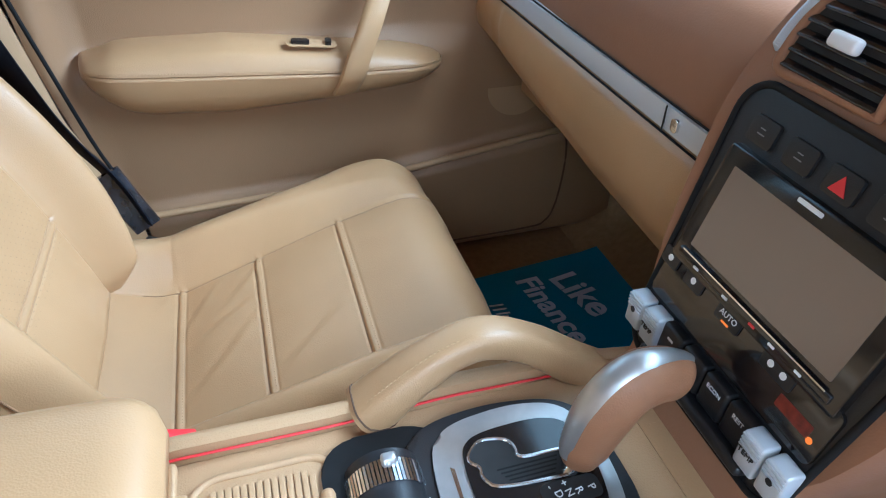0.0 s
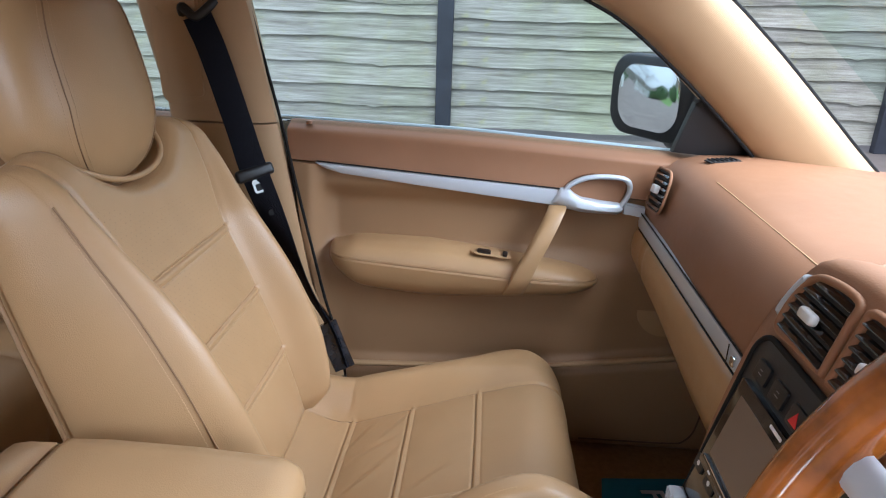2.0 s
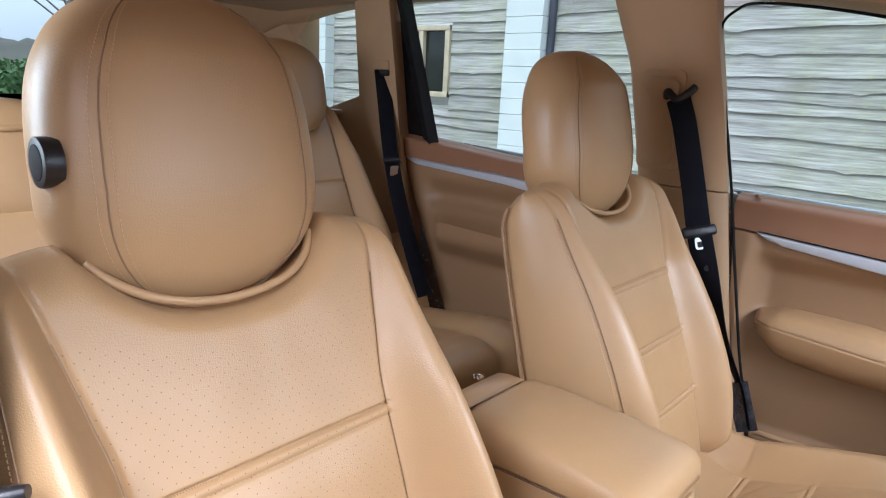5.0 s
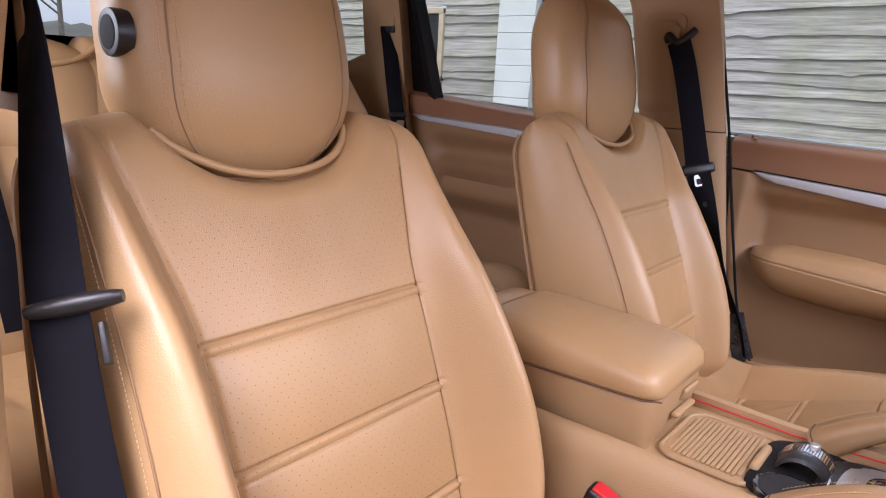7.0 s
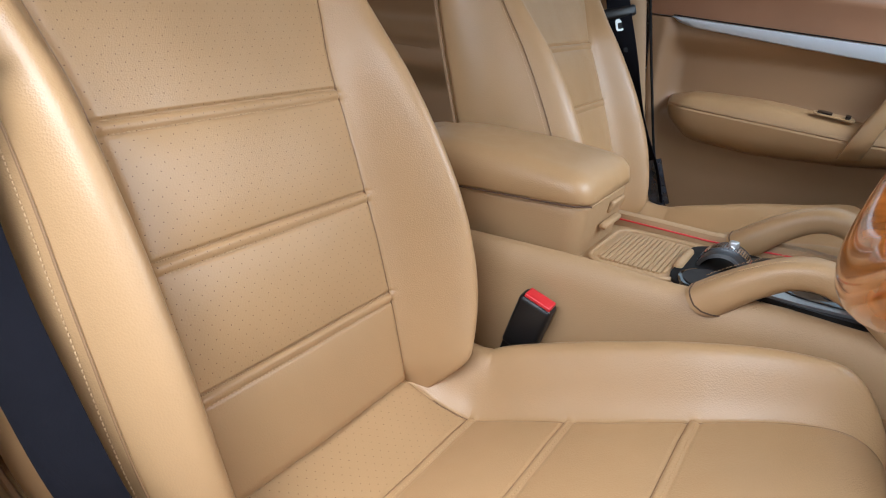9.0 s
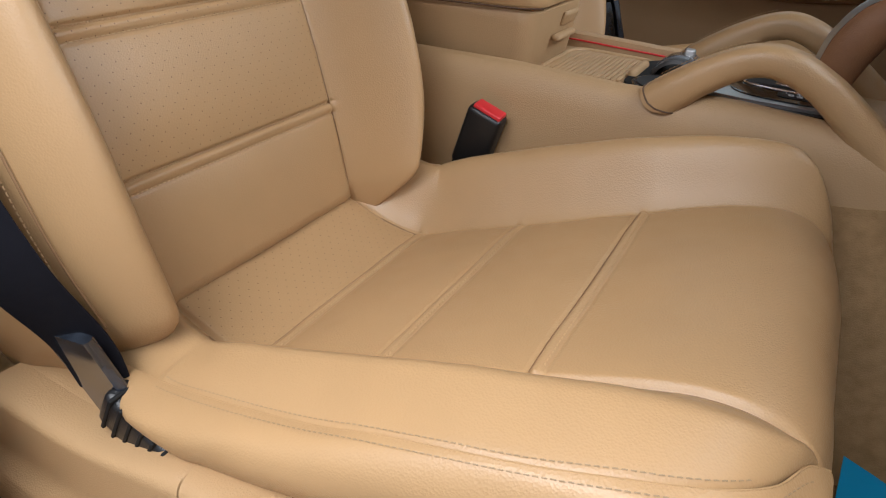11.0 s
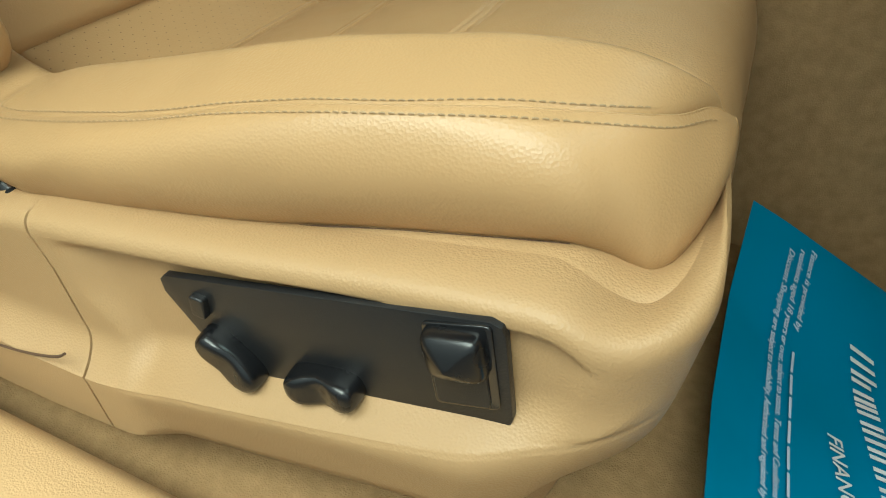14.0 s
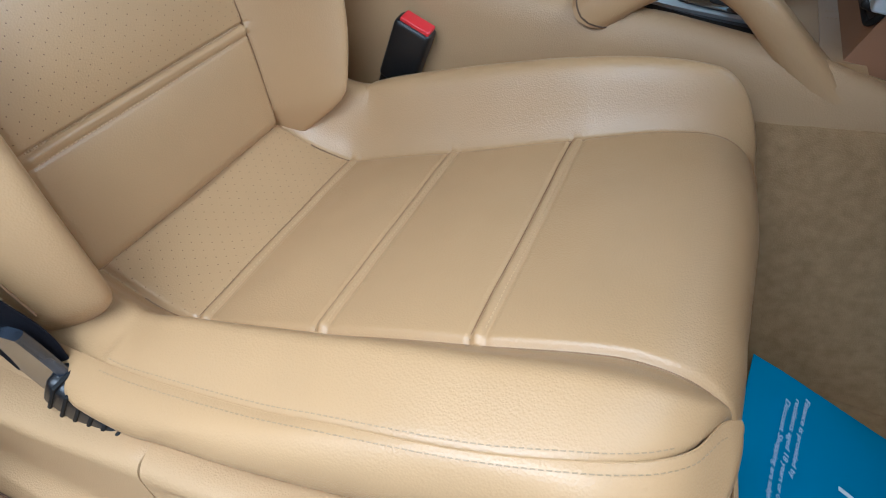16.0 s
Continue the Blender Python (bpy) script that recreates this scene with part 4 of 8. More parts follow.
def cushion_point(s, run, top=True):
    a = abs(s)
    base = np.array([np.interp(run, C_RUN, C_LINE[:, k]) for k in range(3)])
    n = np.array([np.interp(run, C_RUN, C_NRM[:, k]) for k in range(3)])
    if SHAPE[0][2] < 1:      # the passenger cushion is a little shorter
        base = base - np.array((0.022 * smooth_step((run - 0.36) / 0.14), 0, 0))
    p, w = cushion_widths(run, s > 0)
    lift = glide(run, (0, 0.05, 0.15, 0.33, 0.455, 0.50, 0.52, 0.535, 0.555, C_LEN), (0.036, 0.042, 0.043, 0.040, 0.047, 0.068, 0.062, 0.036, 0.0, 0.0)) if s > 0 else glide(run, (0, 0.05, 0.15, 0.33, 0.46, 0.51, 0.55, C_LEN), (0.044, 0.052, 0.061, 0.057, 0.041, 0.019, 0.0, 0.0))
    if s > 0 and SHAPE[0][2] < 1:
        lift = glide(run, (0, 0.05, 0.11, 0.20, 0.29, 0.36, 0.46, 0.52, 0.58, C_LEN), (0.034, 0.044, 0.050, 0.042, 0.031, 0.017, 0.004, -0.006, -0.006, 0.0))
    if not top:
        return base - n * 0.085 + np.array((0, s, 0))
    if a <= p:
        rows = [0.0] + ROW_RUNS + [0.545]
        d = 0.0
        for k in range(len(rows) - 1):
            if k:
                d += -0.0022 * bell(run, rows[k] - 0.0050, 0.0018) + 0.0022 * bell(run, rows[k], 0.0040) - 0.0012 * bell(run, rows[k] + 0.0060, 0.0016)
            if rows[k] < run < rows[k + 1]:
                f = (run - rows[k]) / (rows[k + 1] - rows[k])
                d += 0.0026 * (1 - abs(2 * f - 1) ** 2.5) * (1 - (a / p) ** 4)
    else:
        q = (a - p) / (w - p)
        if s > 0 and SHAPE[0][2] == 1:
            g, zg = seam_at(base[0])
            g = max(g, p + 0.006)
            dg = min(0.042 - 0.018 * smooth_step((run - 0.40) / 0.06), (zg - base[2]) * n[2] - 0.0005) * (1 - smooth_step((run - 0.487) / 0.018))
            top_lift = max(interp(run, (0, 0.05, 0.15, 0.33, 0.40, 0.45, 0.485, 0.505, C_LEN), (0.036, 0.042, 0.044, 0.036, 0.027, 0.018, 0.010, 0.0, 0.0)), dg)
            t = (a - p) / (g - p)
            if t < 0.5:
                d = top_lift * smooth_step(t / 0.5)
            elif t < 1:
                d = top_lift - (top_lift - dg) * ((t - 0.5) / 0.5) ** 1.2
            else:
                d = dg - 0.022 * (a - g) / 0.008 * (1 - smooth_step((run - 0.50) / 0.04))
            d -= 0.0009 * bell(a, g, 0.003) * smooth_step((0.515 - run) / 0.02)
        else:
            d = lift * smooth_step(q / 0.5) if q < 0.5 else lift - (lift - 0.004) * ((q - 0.5) / 0.5) ** 2.2
            d -= (0.0022 if s < 0 else 0.0) * bell(q, 0.812, 0.035) * smooth_step((0.5 - run) / 0.05)
    d -= 0.0045 * bell(a, p, 0.0032) * smooth_step((C_LEN - run) / 0.08)
    d += 0.0018 * noise.noise(Vector((s * 8, run * 9, 5.3))) + 0.0007 * noise.noise(Vector((s * 27, run * 25, 2.2)))
    if a > p and (s < 0 or SHAPE[0][2] < 1):
        n = upright(n, run)
    base = base - np.array(((0.010 * bell(run, 0.50, 0.04) + 0.003) * (a / 0.2) ** 4 * smooth_step((run - 0.40) / 0.08), 0, 0))
    if s > 0 and SHAPE[0][2] == 1:
        base = base - np.array((0.012 * (a / 0.19) ** 4 * smooth_step((run - 0.52) / 0.05), 0, 0))
    if SHAPE[0][2] < 1:      # creases of use in the passenger cushion
        for s0, r0, ang, size in ((-0.055, 0.155, 0.9, 0.05), (-0.02, 0.185, 0.75, 0.045), (0.02, 0.17, 1.1, 0.04), (0.06, 0.13, 0.6, 0.05), (-0.08, 0.27, 1.0, 0.05), (0.09, 0.21, 0.7, 0.06), (0.115, 0.09, 0.5, 0.05)):
            u = (s - s0) * math.cos(ang) + (run - r0) * math.sin(ang)
            v = -(s - s0) * math.sin(ang) + (run - r0) * math.cos(ang)
            d += (-0.0012 * math.exp(-(v / 0.006) ** 2) + 0.0010 * math.exp(-((v - 0.010) / 0.008) ** 2)) * math.exp(-(u / size) ** 2)
    crease = bell(a, p + 0.012, 0.03) * bell(run, 0.08, 0.05)
    d += 0.0004 * crease * math.sin(run * 150 + a * 60)
    return base + n * d + np.array((0, s, 0))


def across(p, w, inner=44, outer=24, p2=None, w2=None):
    """Stations across a seat, from the console side (p2, w2) to the door side (p, w)."""
    p2, w2 = p2 or p, w2 or w
    u = np.sin(np.linspace(-1, 1, inner) * math.pi / 2 * 0.93) / math.sin(math.pi / 2 * 0.93)
    o = np.linspace(0, 1, outer + 1)[1:]
    return np.concatenate([-(p2 + (w2 - p2) * o[::-1]), np.where(u < 0, p2, p) * u, p + (w - p) * o]), outer, inner


def levels_around(lo, hi, rows, step, fine):
    base = list(np.arange(lo, hi, step)) + [hi]
    for r in rows:
        base += list(np.arange(r - 0.011, r + 0.014, fine))
    base = sorted(base)
    out = [base[0]]
    for b in base[1:]:
        if b - out[-1] > fine * 0.6:
            out.append(b)
    out[-1] = hi
    return out


def place(points, yc, side):
    pts = np.array(points, float).copy()
    pts[..., 1] = yc + side * pts[..., 1]
    return pts


def shell_object(name, rings, mats, mark, parent, label=""):
    v, f = loft_data(rings, cap=True)
    ob = mesh_object(name, v, f, mats[0], parent, label, True, mats, None)
    bm = bmesh.new()
    bm.from_mesh(ob.data)
    bmesh.ops.recalc_face_normals(bm, faces=bm.faces)
    for face in bm.faces:
        face.smooth = len(face.verts) < 6
        if mark and mark(face.index):
            face.material_index = 1
    bm.to_mesh(ob.data)
    bm.free()
    return ob


def build_backrest(yc, side, parent):
    levels = levels_around(0.720, 1.285, [r + SHAPE[0][4] for r in BACK_ROWS], 0.0075, 0.0011)
    levels += [1.2600, 1.2680, 1.2740, 1.2790, 1.2825]
    levels = sorted(set(round(k, 5) for k in levels))
    rings, spans = [], []
    for lv in levels:
        p, w = back_widths(lv, True)
        p2, w2 = back_widths(lv)
        ss, outer, inner = across(p, w, 44, 24, p2, w2)
        ring = [back_point(t, lv) for t in ss]

        def flank(edge):
            sgn = 1 if edge > 0 else -1
            d0, d1 = back_point(edge, lv, True, True), back_point(edge, lv, False, True)
            out = []
            for k in range(1, 10):
                f = k / 10
                bulge = 0.006 * math.sin(math.pi * min(1, f * 1.2)) - 0.012 * max(0, f - 0.7) ** 2 / 0.09
                out.append(back_point(edge, lv) + np.array(((d1 - d0) * f * LEAN_N[0], sgn * bulge, (d1 - d0) * f * LEAN_N[2])))
            return out

        right, left = flank(w), flank(-w2)[::-1]
        back = [back_point(t, lv, False) for t in np.linspace(w - 0.014, -w2 + 0.014, 16)]
        rings.append(place(ring + right + back + left, yc, side))
        spans.append(lv)
    m = len(rings[0])
    lo, hi = 24, 24 + 43

    def holes(i):
        return lo <= i % m < hi and i // m < len(spans) and 0.874 < spans[min(i // m, len(spans) - 1)] < 1.205

    shell_object("backrest", rings, [LEATHER, LEATHER_HOLES], holes, parent)
    # welt along the rear edge and the sewn lines
    for sgn in (-1, 1):
        line = [back_point(sgn * (back_widths(lv, sgn > 0)[0] + 0.0004), lv) + LEAN_N * 0.0004 for lv in np.linspace(0.785, 1.215, 70)]
        tube("panel_seam", place(line, yc, side), 0.0009, SEAM, parent, n=6, up=(1, 0, 0))
        edge, row_a, row_b = [], [], []
        for lv in np.linspace(0.80, 1.270, 60):
            w = sgn * back_widths(lv, sgn > 0)[1]
            d1 = back_point(w, lv, False, True)
            d0 = back_point(w, lv, True, True)
            edge.append(back_point(w, lv) + np.array(((d1 - d0) * 0.86 * LEAN_N[0], sgn * 0.0048, (d1 - d0) * 0.86 * LEAN_N[2])))
        tube("welt", place(edge, yc, side), 0.0032, SEAM, parent, n=6, up=(1, 0, 0))
        for off, store in ((0.765, row_a), (0.835, row_b)):
            for lv in np.linspace(0.80, 1.235, 90):
                p, w = back_widths(lv, sgn > 0)
                store.append(back_point(sgn * (p + (w - p) * off), lv) + np.array((0.0004, sgn * 0.0004, 0.0002)))
        seam = [(np.array(a) + np.array(b)) / 2 for a, b in zip(row_a, row_b)]
        tube("flank_seam", place(seam, yc, side), 0.0011, SEAM, parent, n=6, up=(1, 0, 0))
        for store in (row_b,):
            stitches("stitching", place(store, yc, side), (0.75, sgn * side * 0.6, 0.25), THREAD, parent)
    for r in [q + SHAPE[0][4] for q in BACK_ROWS]:
        p, w = back_widths(r)
        line = [back_point(s, r + 0.0060) + LEAN_N * 0.0003 for s in np.linspace(-p + 0.004, back_widths(r, True)[0] - 0.004, 90)]
        stitches("row_gather", place(line, yc, side), LEAN_N, LEATHER, parent, step=0.0024, length=0.0015, r=0.0009, label="leather gathered along the seam")
        for dz in (-0.0042,):
            line = [back_point(s, r + dz) + LEAN_N * 0.0004 for s in np.linspace(-p + 0.006, back_widths(r, True)[0] - 0.006, 60)]
            stitches("stitching", place(line, yc, side), LEAN_N, THREAD, parent)
    if side < 0:
        m = axes((0, yc - 0.2325, 0), (1, 0, 0.36), (-0.36, 0, 1))
        tag = plate("side_tag", rounded(0.020, 0.014, 0.003, 3), 0.0022, TRIM, m @ pose(-0.02, 1.020, 0), parent, "small embossed tag", 0.0006)
        plate("tag_mark", rounded(0.012, 0.0028, 0.0006, 2), 0.0004, SEAM, m @ pose(-0.02, 1.020, 0.0022), tag)
    # the padded lip under the head restraint
    lip = []
    for a in np.linspace(-1, 1, 40):
        s = 0.112 * math.sin(a * math.pi / 2)
        z = 1.2125 + 0.062 * (1 - math.sqrt(max(0, 1 - (abs(s) / 0.118) ** 2)))
        lip.append((interp(z, (1.2, 1.3), (-0.398, -0.436)) + 0.004 - 0.022 * (abs(s) / 0.112) ** 5, s, z))
    tube("welt", place(lip, yc, side), 0.0042, LEATHER, parent, n=8, up=(1, 0, 0))


def head_shape(z, angle):
    """Outline of the head restraint at height z."""
    t = np.clip((z - 1.204) / (1.488 - 1.204), 0, 1)
    end = math.sqrt(max(0.0, 1 - max(0.0, (t - 0.44) / 0.56) ** 3.3))
    low = math.sqrt(max(0.0, 1 - max(0.0, (0.34 - t) / 0.34) ** 2.1))
    half = 0.133 * end * (0.16 + 0.84 * low) * (1 - 0.10 * max(0, t - 0.45))
    front = 0.062 * (0.25 + 0.75 * min(1, end * 1.15)) * (0.40 + 0.60 * low)
    low_b = math.sqrt(max(0.0, 1 - max(0.0, (0.26 - t) / 0.26) ** 3))
    rear = 0.082 * end * (0.25 + 0.75 * low_b)
    mid_x = interp(t, (0, 0.4, 0.8, 1.0), (-0.462, -0.470, -0.492, -0.515))
    c, s = math.cos(angle), math.sin(angle)
    k = 2 / 2.5
    x = (front if c > 0 else rear) * math.copysign(abs(c) ** k, c)
    y = half * math.copysign(abs(s) ** k, s)
    return np.array((mid_x + x, y, z))


def build_headrest(yc, side, parent):
    ts = 0.5 - 0.5 * np.cos(np.linspace(0.06, 0.97, 46) * math.pi)
    rings = [place([head_shape(1.204 + 0.284 * t, a) for a in np.linspace(0, 2 * math.pi, 64, endpoint=False)], yc, side) for t in ts]
    ob = loft("head_restraint", rings, LEATHER, parent)
    ob.data.set_sharp_from_angle(angle=radians(80))
    for sgn in (-1, 1):
        line = [head_shape(z, sgn * 0.74) + np.array((0.0006, sgn * 0.0006, 0)) for z in np.linspace(1.216, 1.474, 50)]
        tube("seam", place(line, yc, side), 0.0009, SEAM, ob, n=5, up=(1, 0, 0))
        for off in (0.66, 0.83):
            line = [head_shape(z, sgn * off) + np.array((0.0006, sgn * 0.0006, 0)) for z in np.linspace(1.218, 1.47, 80)]
            stitches("stitching", place(line, yc, side), (0.7, sgn * side * 0.7, 0), THREAD, ob)
    if side > 0:
        return
    # release button on the door side
    c = place([(-0.455, 0.1270, 1.337)], yc, side)[0]
    m = axes(c, (1, 0, 0), (0, 0, 1) if side < 0 else (0, 0, -1))
    for nm, r, d0, d1, mt in (("button_ring", 0.0205, -0.006, 0.009, BLACK), ("button", 0.0150, 0.0, 0.0100, RUBBER)):
        plate(nm, circle(r, 28), d1 - d0, mt, m @ pose(0, 0, d0), ob, "round black release button", 0.0025)


def build_cushion(yc, side, parent):
    runs = levels_around(0.0, C_LEN, ROW_RUNS, 0.006, 0.0016)
    rings = []
    for run in runs:
        p, w = cushion_widths(run)
        p2, w2 = cushion_widths(run, False)
        ss, outer, inner = across(p, w, 72, 24, p2, w2)
        ring = [cushion_point(s, run) for s in ss]
        n = np.array([np.interp(run, C_RUN, C_NRM[:, k]) for k in range(3)])
        drop = upright(n, run)
        full = side > 0
        fall = lambda edge, sgn: [edge - drop * 0.034 * k / 8 + np.array((0, sgn * ((0.012 if full or sgn < 0 else 0.0) * math.sin(math.pi * k / 8) - (0.028 if full or sgn < 0 else 0.050) * (k / 8) ** 2), 0)) for k in range(1, 9)]
        right, left = fall(ring[-1], 1), fall(ring[0], -1)[::-1]
        under = [cushion_point(s, run, False) for s in np.linspace(w - 0.015, -w2 + 0.015, 12)]
        rings.append(place(ring + right + under + left, yc, side))
    m = len(rings[0])
    shell_object("seat_cushion", rings, [LEATHER, CUSHION_HOLES], lambda i: side < 0 and 24 <= i % m < 95 and i // m < len(runs) and 0.0 < runs[i // m] < ROW_RUNS[0] - 0.004, parent)
    if side < 0:
        us, ts = np.linspace(0, 0.985, 130), np.linspace(0, 1, 22)
        rows = [[flank_point(u, t) for u in us] + [] for t in ts]
        rows.append([flank_point(u, 1.0) + np.array((-0.010 * smooth_step((u - 0.70) / 0.1), -0.012 + 0.008 * smooth_step((u - 0.8) / 0.1), -0.004)) for u in us])
        rows.append([flank_point(u, 1.0) + np.array((-0.026 * smooth_step((u - 0.70) / 0.1), -0.030 + 0.020 * smooth_step((u - 0.8) / 0.1), 0.002)) for u in us])
        v, f = loft_data(place(rows, yc, side), cap=False, wrap=False)
        patch = mesh_object("flank", v, f, LEATHER, parent, "", True)
        for t in (-0.0038, 0.0062):
            line = []
            for u in np.linspace(0.05, 0.665 if t < 0 else 0.80, 150):
                p = flank_point(u, 0.0)
                if t < 0:
                    run = float(np.interp(p[0], C_LINE[:190, 0], C_RUN[:190]))
                    q = cushion_point(p[1] + t * (1 - 0.6 * smooth_step((u - 0.76) / 0.06)), run) + np.array((0, 0, 0.0005))
                else:
                    q = flank_point(u, 0.085) + np.array((0, 0.0005, 0.0004))
                line.append(q)
            stitches("stitching", place(line, yc, side), (0, -0.5, 0.86), DARK_THREAD, parent, step=0.0040, length=0.0027, r=0.00034)
        # Thin dark tube drawn as the shadow in the gap below the flank.
        tube("cover_joint", place([flank_point(u, 1.0) + np.array((0.0012 * smooth_step((u - 0.7) / 0.1), 0.0012, 0.0002)) for u in np.linspace(0.02, 0.90, 160)], yc, side), 0.0006, JOINT, parent, n=6)
        tube("flank_seam", place([flank_point(u, 0.0) + np.array((0, 0, -0.0006)) for u in np.linspace(0.03, 0.82, 120)], yc, side), 0.0008, LEATHER, parent, n=6)
    for sgn in (-1,):
        for off in (0.792, 0.833):
            line, nr = [], []
            for run in np.linspace(0.05, 0.512, 120):
                p, w = cushion_widths(run, sgn > 0)
                n = np.array([np.interp(run, C_RUN, C_NRM[:, k]) for k in range(3)])
                o = off - (0.13 * smooth_step((run - 0.455) / 0.06) if sgn > 0 else 0)
                line.append(cushion_point(sgn * (p + (w - p) * o), run) + n * 0.0004 + np.array((0, sgn * 0.0005, 0)))
            stitches("stitching", place(line, yc, side), (0, sgn * side * 0.75, 0.66), DARK_THREAD, parent, step=0.0040, length=0.0026, r=0.0003)
    for sgn in (-1, 1):
        arc = [cushion_point(sgn * (cushion_widths(run, sgn > 0)[0] + 0.0005), run) + np.array((0.0006, 0, 0.0006)) for run in np.linspace(0.06, C_LEN - 0.04, 90)]
        tube("front_seam", place(arc, yc, side), 0.0009, SEAM, parent, n=6)
        if sgn > 0:
            continue
        groove = []
        for run in np.linspace(0.04, 0.512, 90):
            p, w = cushion_widths(run, sgn > 0)
            o = 0.812 - (0.13 * smooth_step((run - 0.455) / 0.06) if sgn > 0 else 0)
            groove.append(cushion_point(sgn * (p + (w - p) * o), run))
        tube("flank_seam", place(groove, yc, side), 0.0008, SEAM, parent, n=6)
    for r in ROW_RUNS:
        p, w = cushion_widths(r)
        p2, w2 = cushion_widths(r, False)
        n = np.array([np.interp(r, C_RUN, C_NRM[:, k]) for k in range(3)])
        tube("row_seam", place([cushion_point(s, r - 0.0050) + n * 0.0001 for s in np.linspace(-p2 + 0.003, p - 0.003, 60)], yc, side), 0.0007, SEAM, parent, n=6)
        for dr in (0.0042,):
            line = [cushion_point(s, r + dr) + n * 0.0003 for s in np.linspace(-p2 + 0.006, p - 0.006, 60)]
            stitches("stitching", place(line, yc, side), n, THREAD, parent)


SLOPE = np.array((math.cos(radians(15.5)), 0, math.sin(radians(15.5))))


# the cover's front corner: station, and where its top edge meets the cushion (x, s, z)
CORNER = ((0.2235, 0.2306, 0.2363, 0.2420, 0.2469, 0.2520), (0.2235, 0.2300, 0.2350, 0.2385, 0.2410, 0.2400), (0.171, 0.164, 0.150, 0.130, 0.113, 0.103), (0.800, 0.802, 0.808, 0.816, 0.825, 0.839))


def side_surface(x, f):
    """The moulded side cover: x along, f from its lower edge (0) over the ledge (0.25), the hollow and the rim (0.8) to the cushion (1). Gives s and z."""
    rim = glide(x, (-0.32, -0.20, -0.104, -0.055, 0.037, 0.135, 0.190, 0.218, 0.252), (0.740, 0.741, 0.760, 0.770, 0.790, 0.8125, 0.8215, 0.820, 0.832))
    low = glide(x, (-0.32, -0.147, -0.08, 0.030, 0.10, 0.20, 0.252), (0.596, 0.600, 0.604, 0.622, 0.642, 0.668, 0.680))
    deep = glide(x, (-0.32, -0.188, -0.10, -0.028, 0.033, 0.143, 0.196, 0.216) + CORNER[0], (0.200, 0.200, 0.213, 0.211, 0.206, 0.192, 0.182, 0.174) + CORNER[2])
    seat = glide(x, (-0.32, -0.20, -0.108, -0.028, 0.033, 0.091, 0.143, 0.182, 0.196, 0.206) + CORNER[0], (0.737, 0.737, 0.7595, 0.7755, 0.7865, 0.798, 0.8085, 0.8155, 0.814, 0.809) + CORNER[3])
    tuck = 0.012 - 0.009 * smooth_step((x - 0.20) / 0.04)
    lowered = (0 if SHAPE[0][2] == 1 else 0.035) * smooth_step((x - 0.02) / 0.16)
    rim, seat = rim - lowered, seat - lowered
    wrap = 0.048 * (1 - math.sqrt(max(0.0, 1 - (max(0.0, x - 0.205) / 0.0475) ** 2)))
    edge = 0.2358 - wrap
    hollow = 0.0050 * smooth_step((x + 0.05) / 0.26)
    r = 0.012 + 0.012 * smooth_step((x - 0.19) / 0.05)
    if f > 0.80:      # over the rim and in to the cushion
        t = (f - 0.80) / 0.20
        k = 1 - t
        edge -= hollow
        pts = ((edge, rim - r), (edge, rim), (min(deep, edge) + 0.50 * max(0.0, edge - deep), seat + 0.55 * (rim - seat) + 0.001), (min(deep, edge) - tuck, seat - 0.001))
        return tuple(k ** 3 * pts[0][c] + 3 * k * k * t * pts[1][c] + 3 * k * t * t * pts[2][c] + t ** 3 * pts[3][c] for c in (0, 1))
    zb = glide(x, (-0.10, -0.06, -0.020, 0.011, 0.085, 0.146, 0.196, 0.225, 0.25), (0.664, 0.666, 0.674, 0.686, 0.711, 0.731, 0.748, 0.757, 0.764)) - lowered
    z = np.interp(f, (0, 0.21, 0.27, 0.45, 0.62, 0.80), (low, zb - 0.004, zb + 0.004, zb + 0.026, max(zb + 0.030, rim - r - 0.022), rim - r))
    inside = smooth_step((x + 0.066 - 0.30 * (0.72 - z)) / 0.040)
    outer = edge + 0.0190 * smooth_step((rim - 0.045 - z) / 0.05) * (1 - smooth_step((x - 0.17) / 0.06))
    rise = min(1.0, max(0.0, (z - zb) / 0.026))
    shelf = 1 - (1 - rise) ** 2.2
    dish = inside * smooth_step((rim - r + 0.001 - z) / 0.009) * shelf * (1 - smooth_step((x - 0.203) / 0.022))
    s = outer - max((outer - 0.2262) * dish, (outer - edge + hollow) * max(shelf, smooth_step((x - 0.212) / 0.035)))
    s -= 0.22 * max(0.0, zb - z) * inside
    s -= 0.0016 * bell(z, zb, 0.003) * inside
    s -= 0.045 * smooth_step((0.05 - f) / 0.05) ** 2
    return s, z


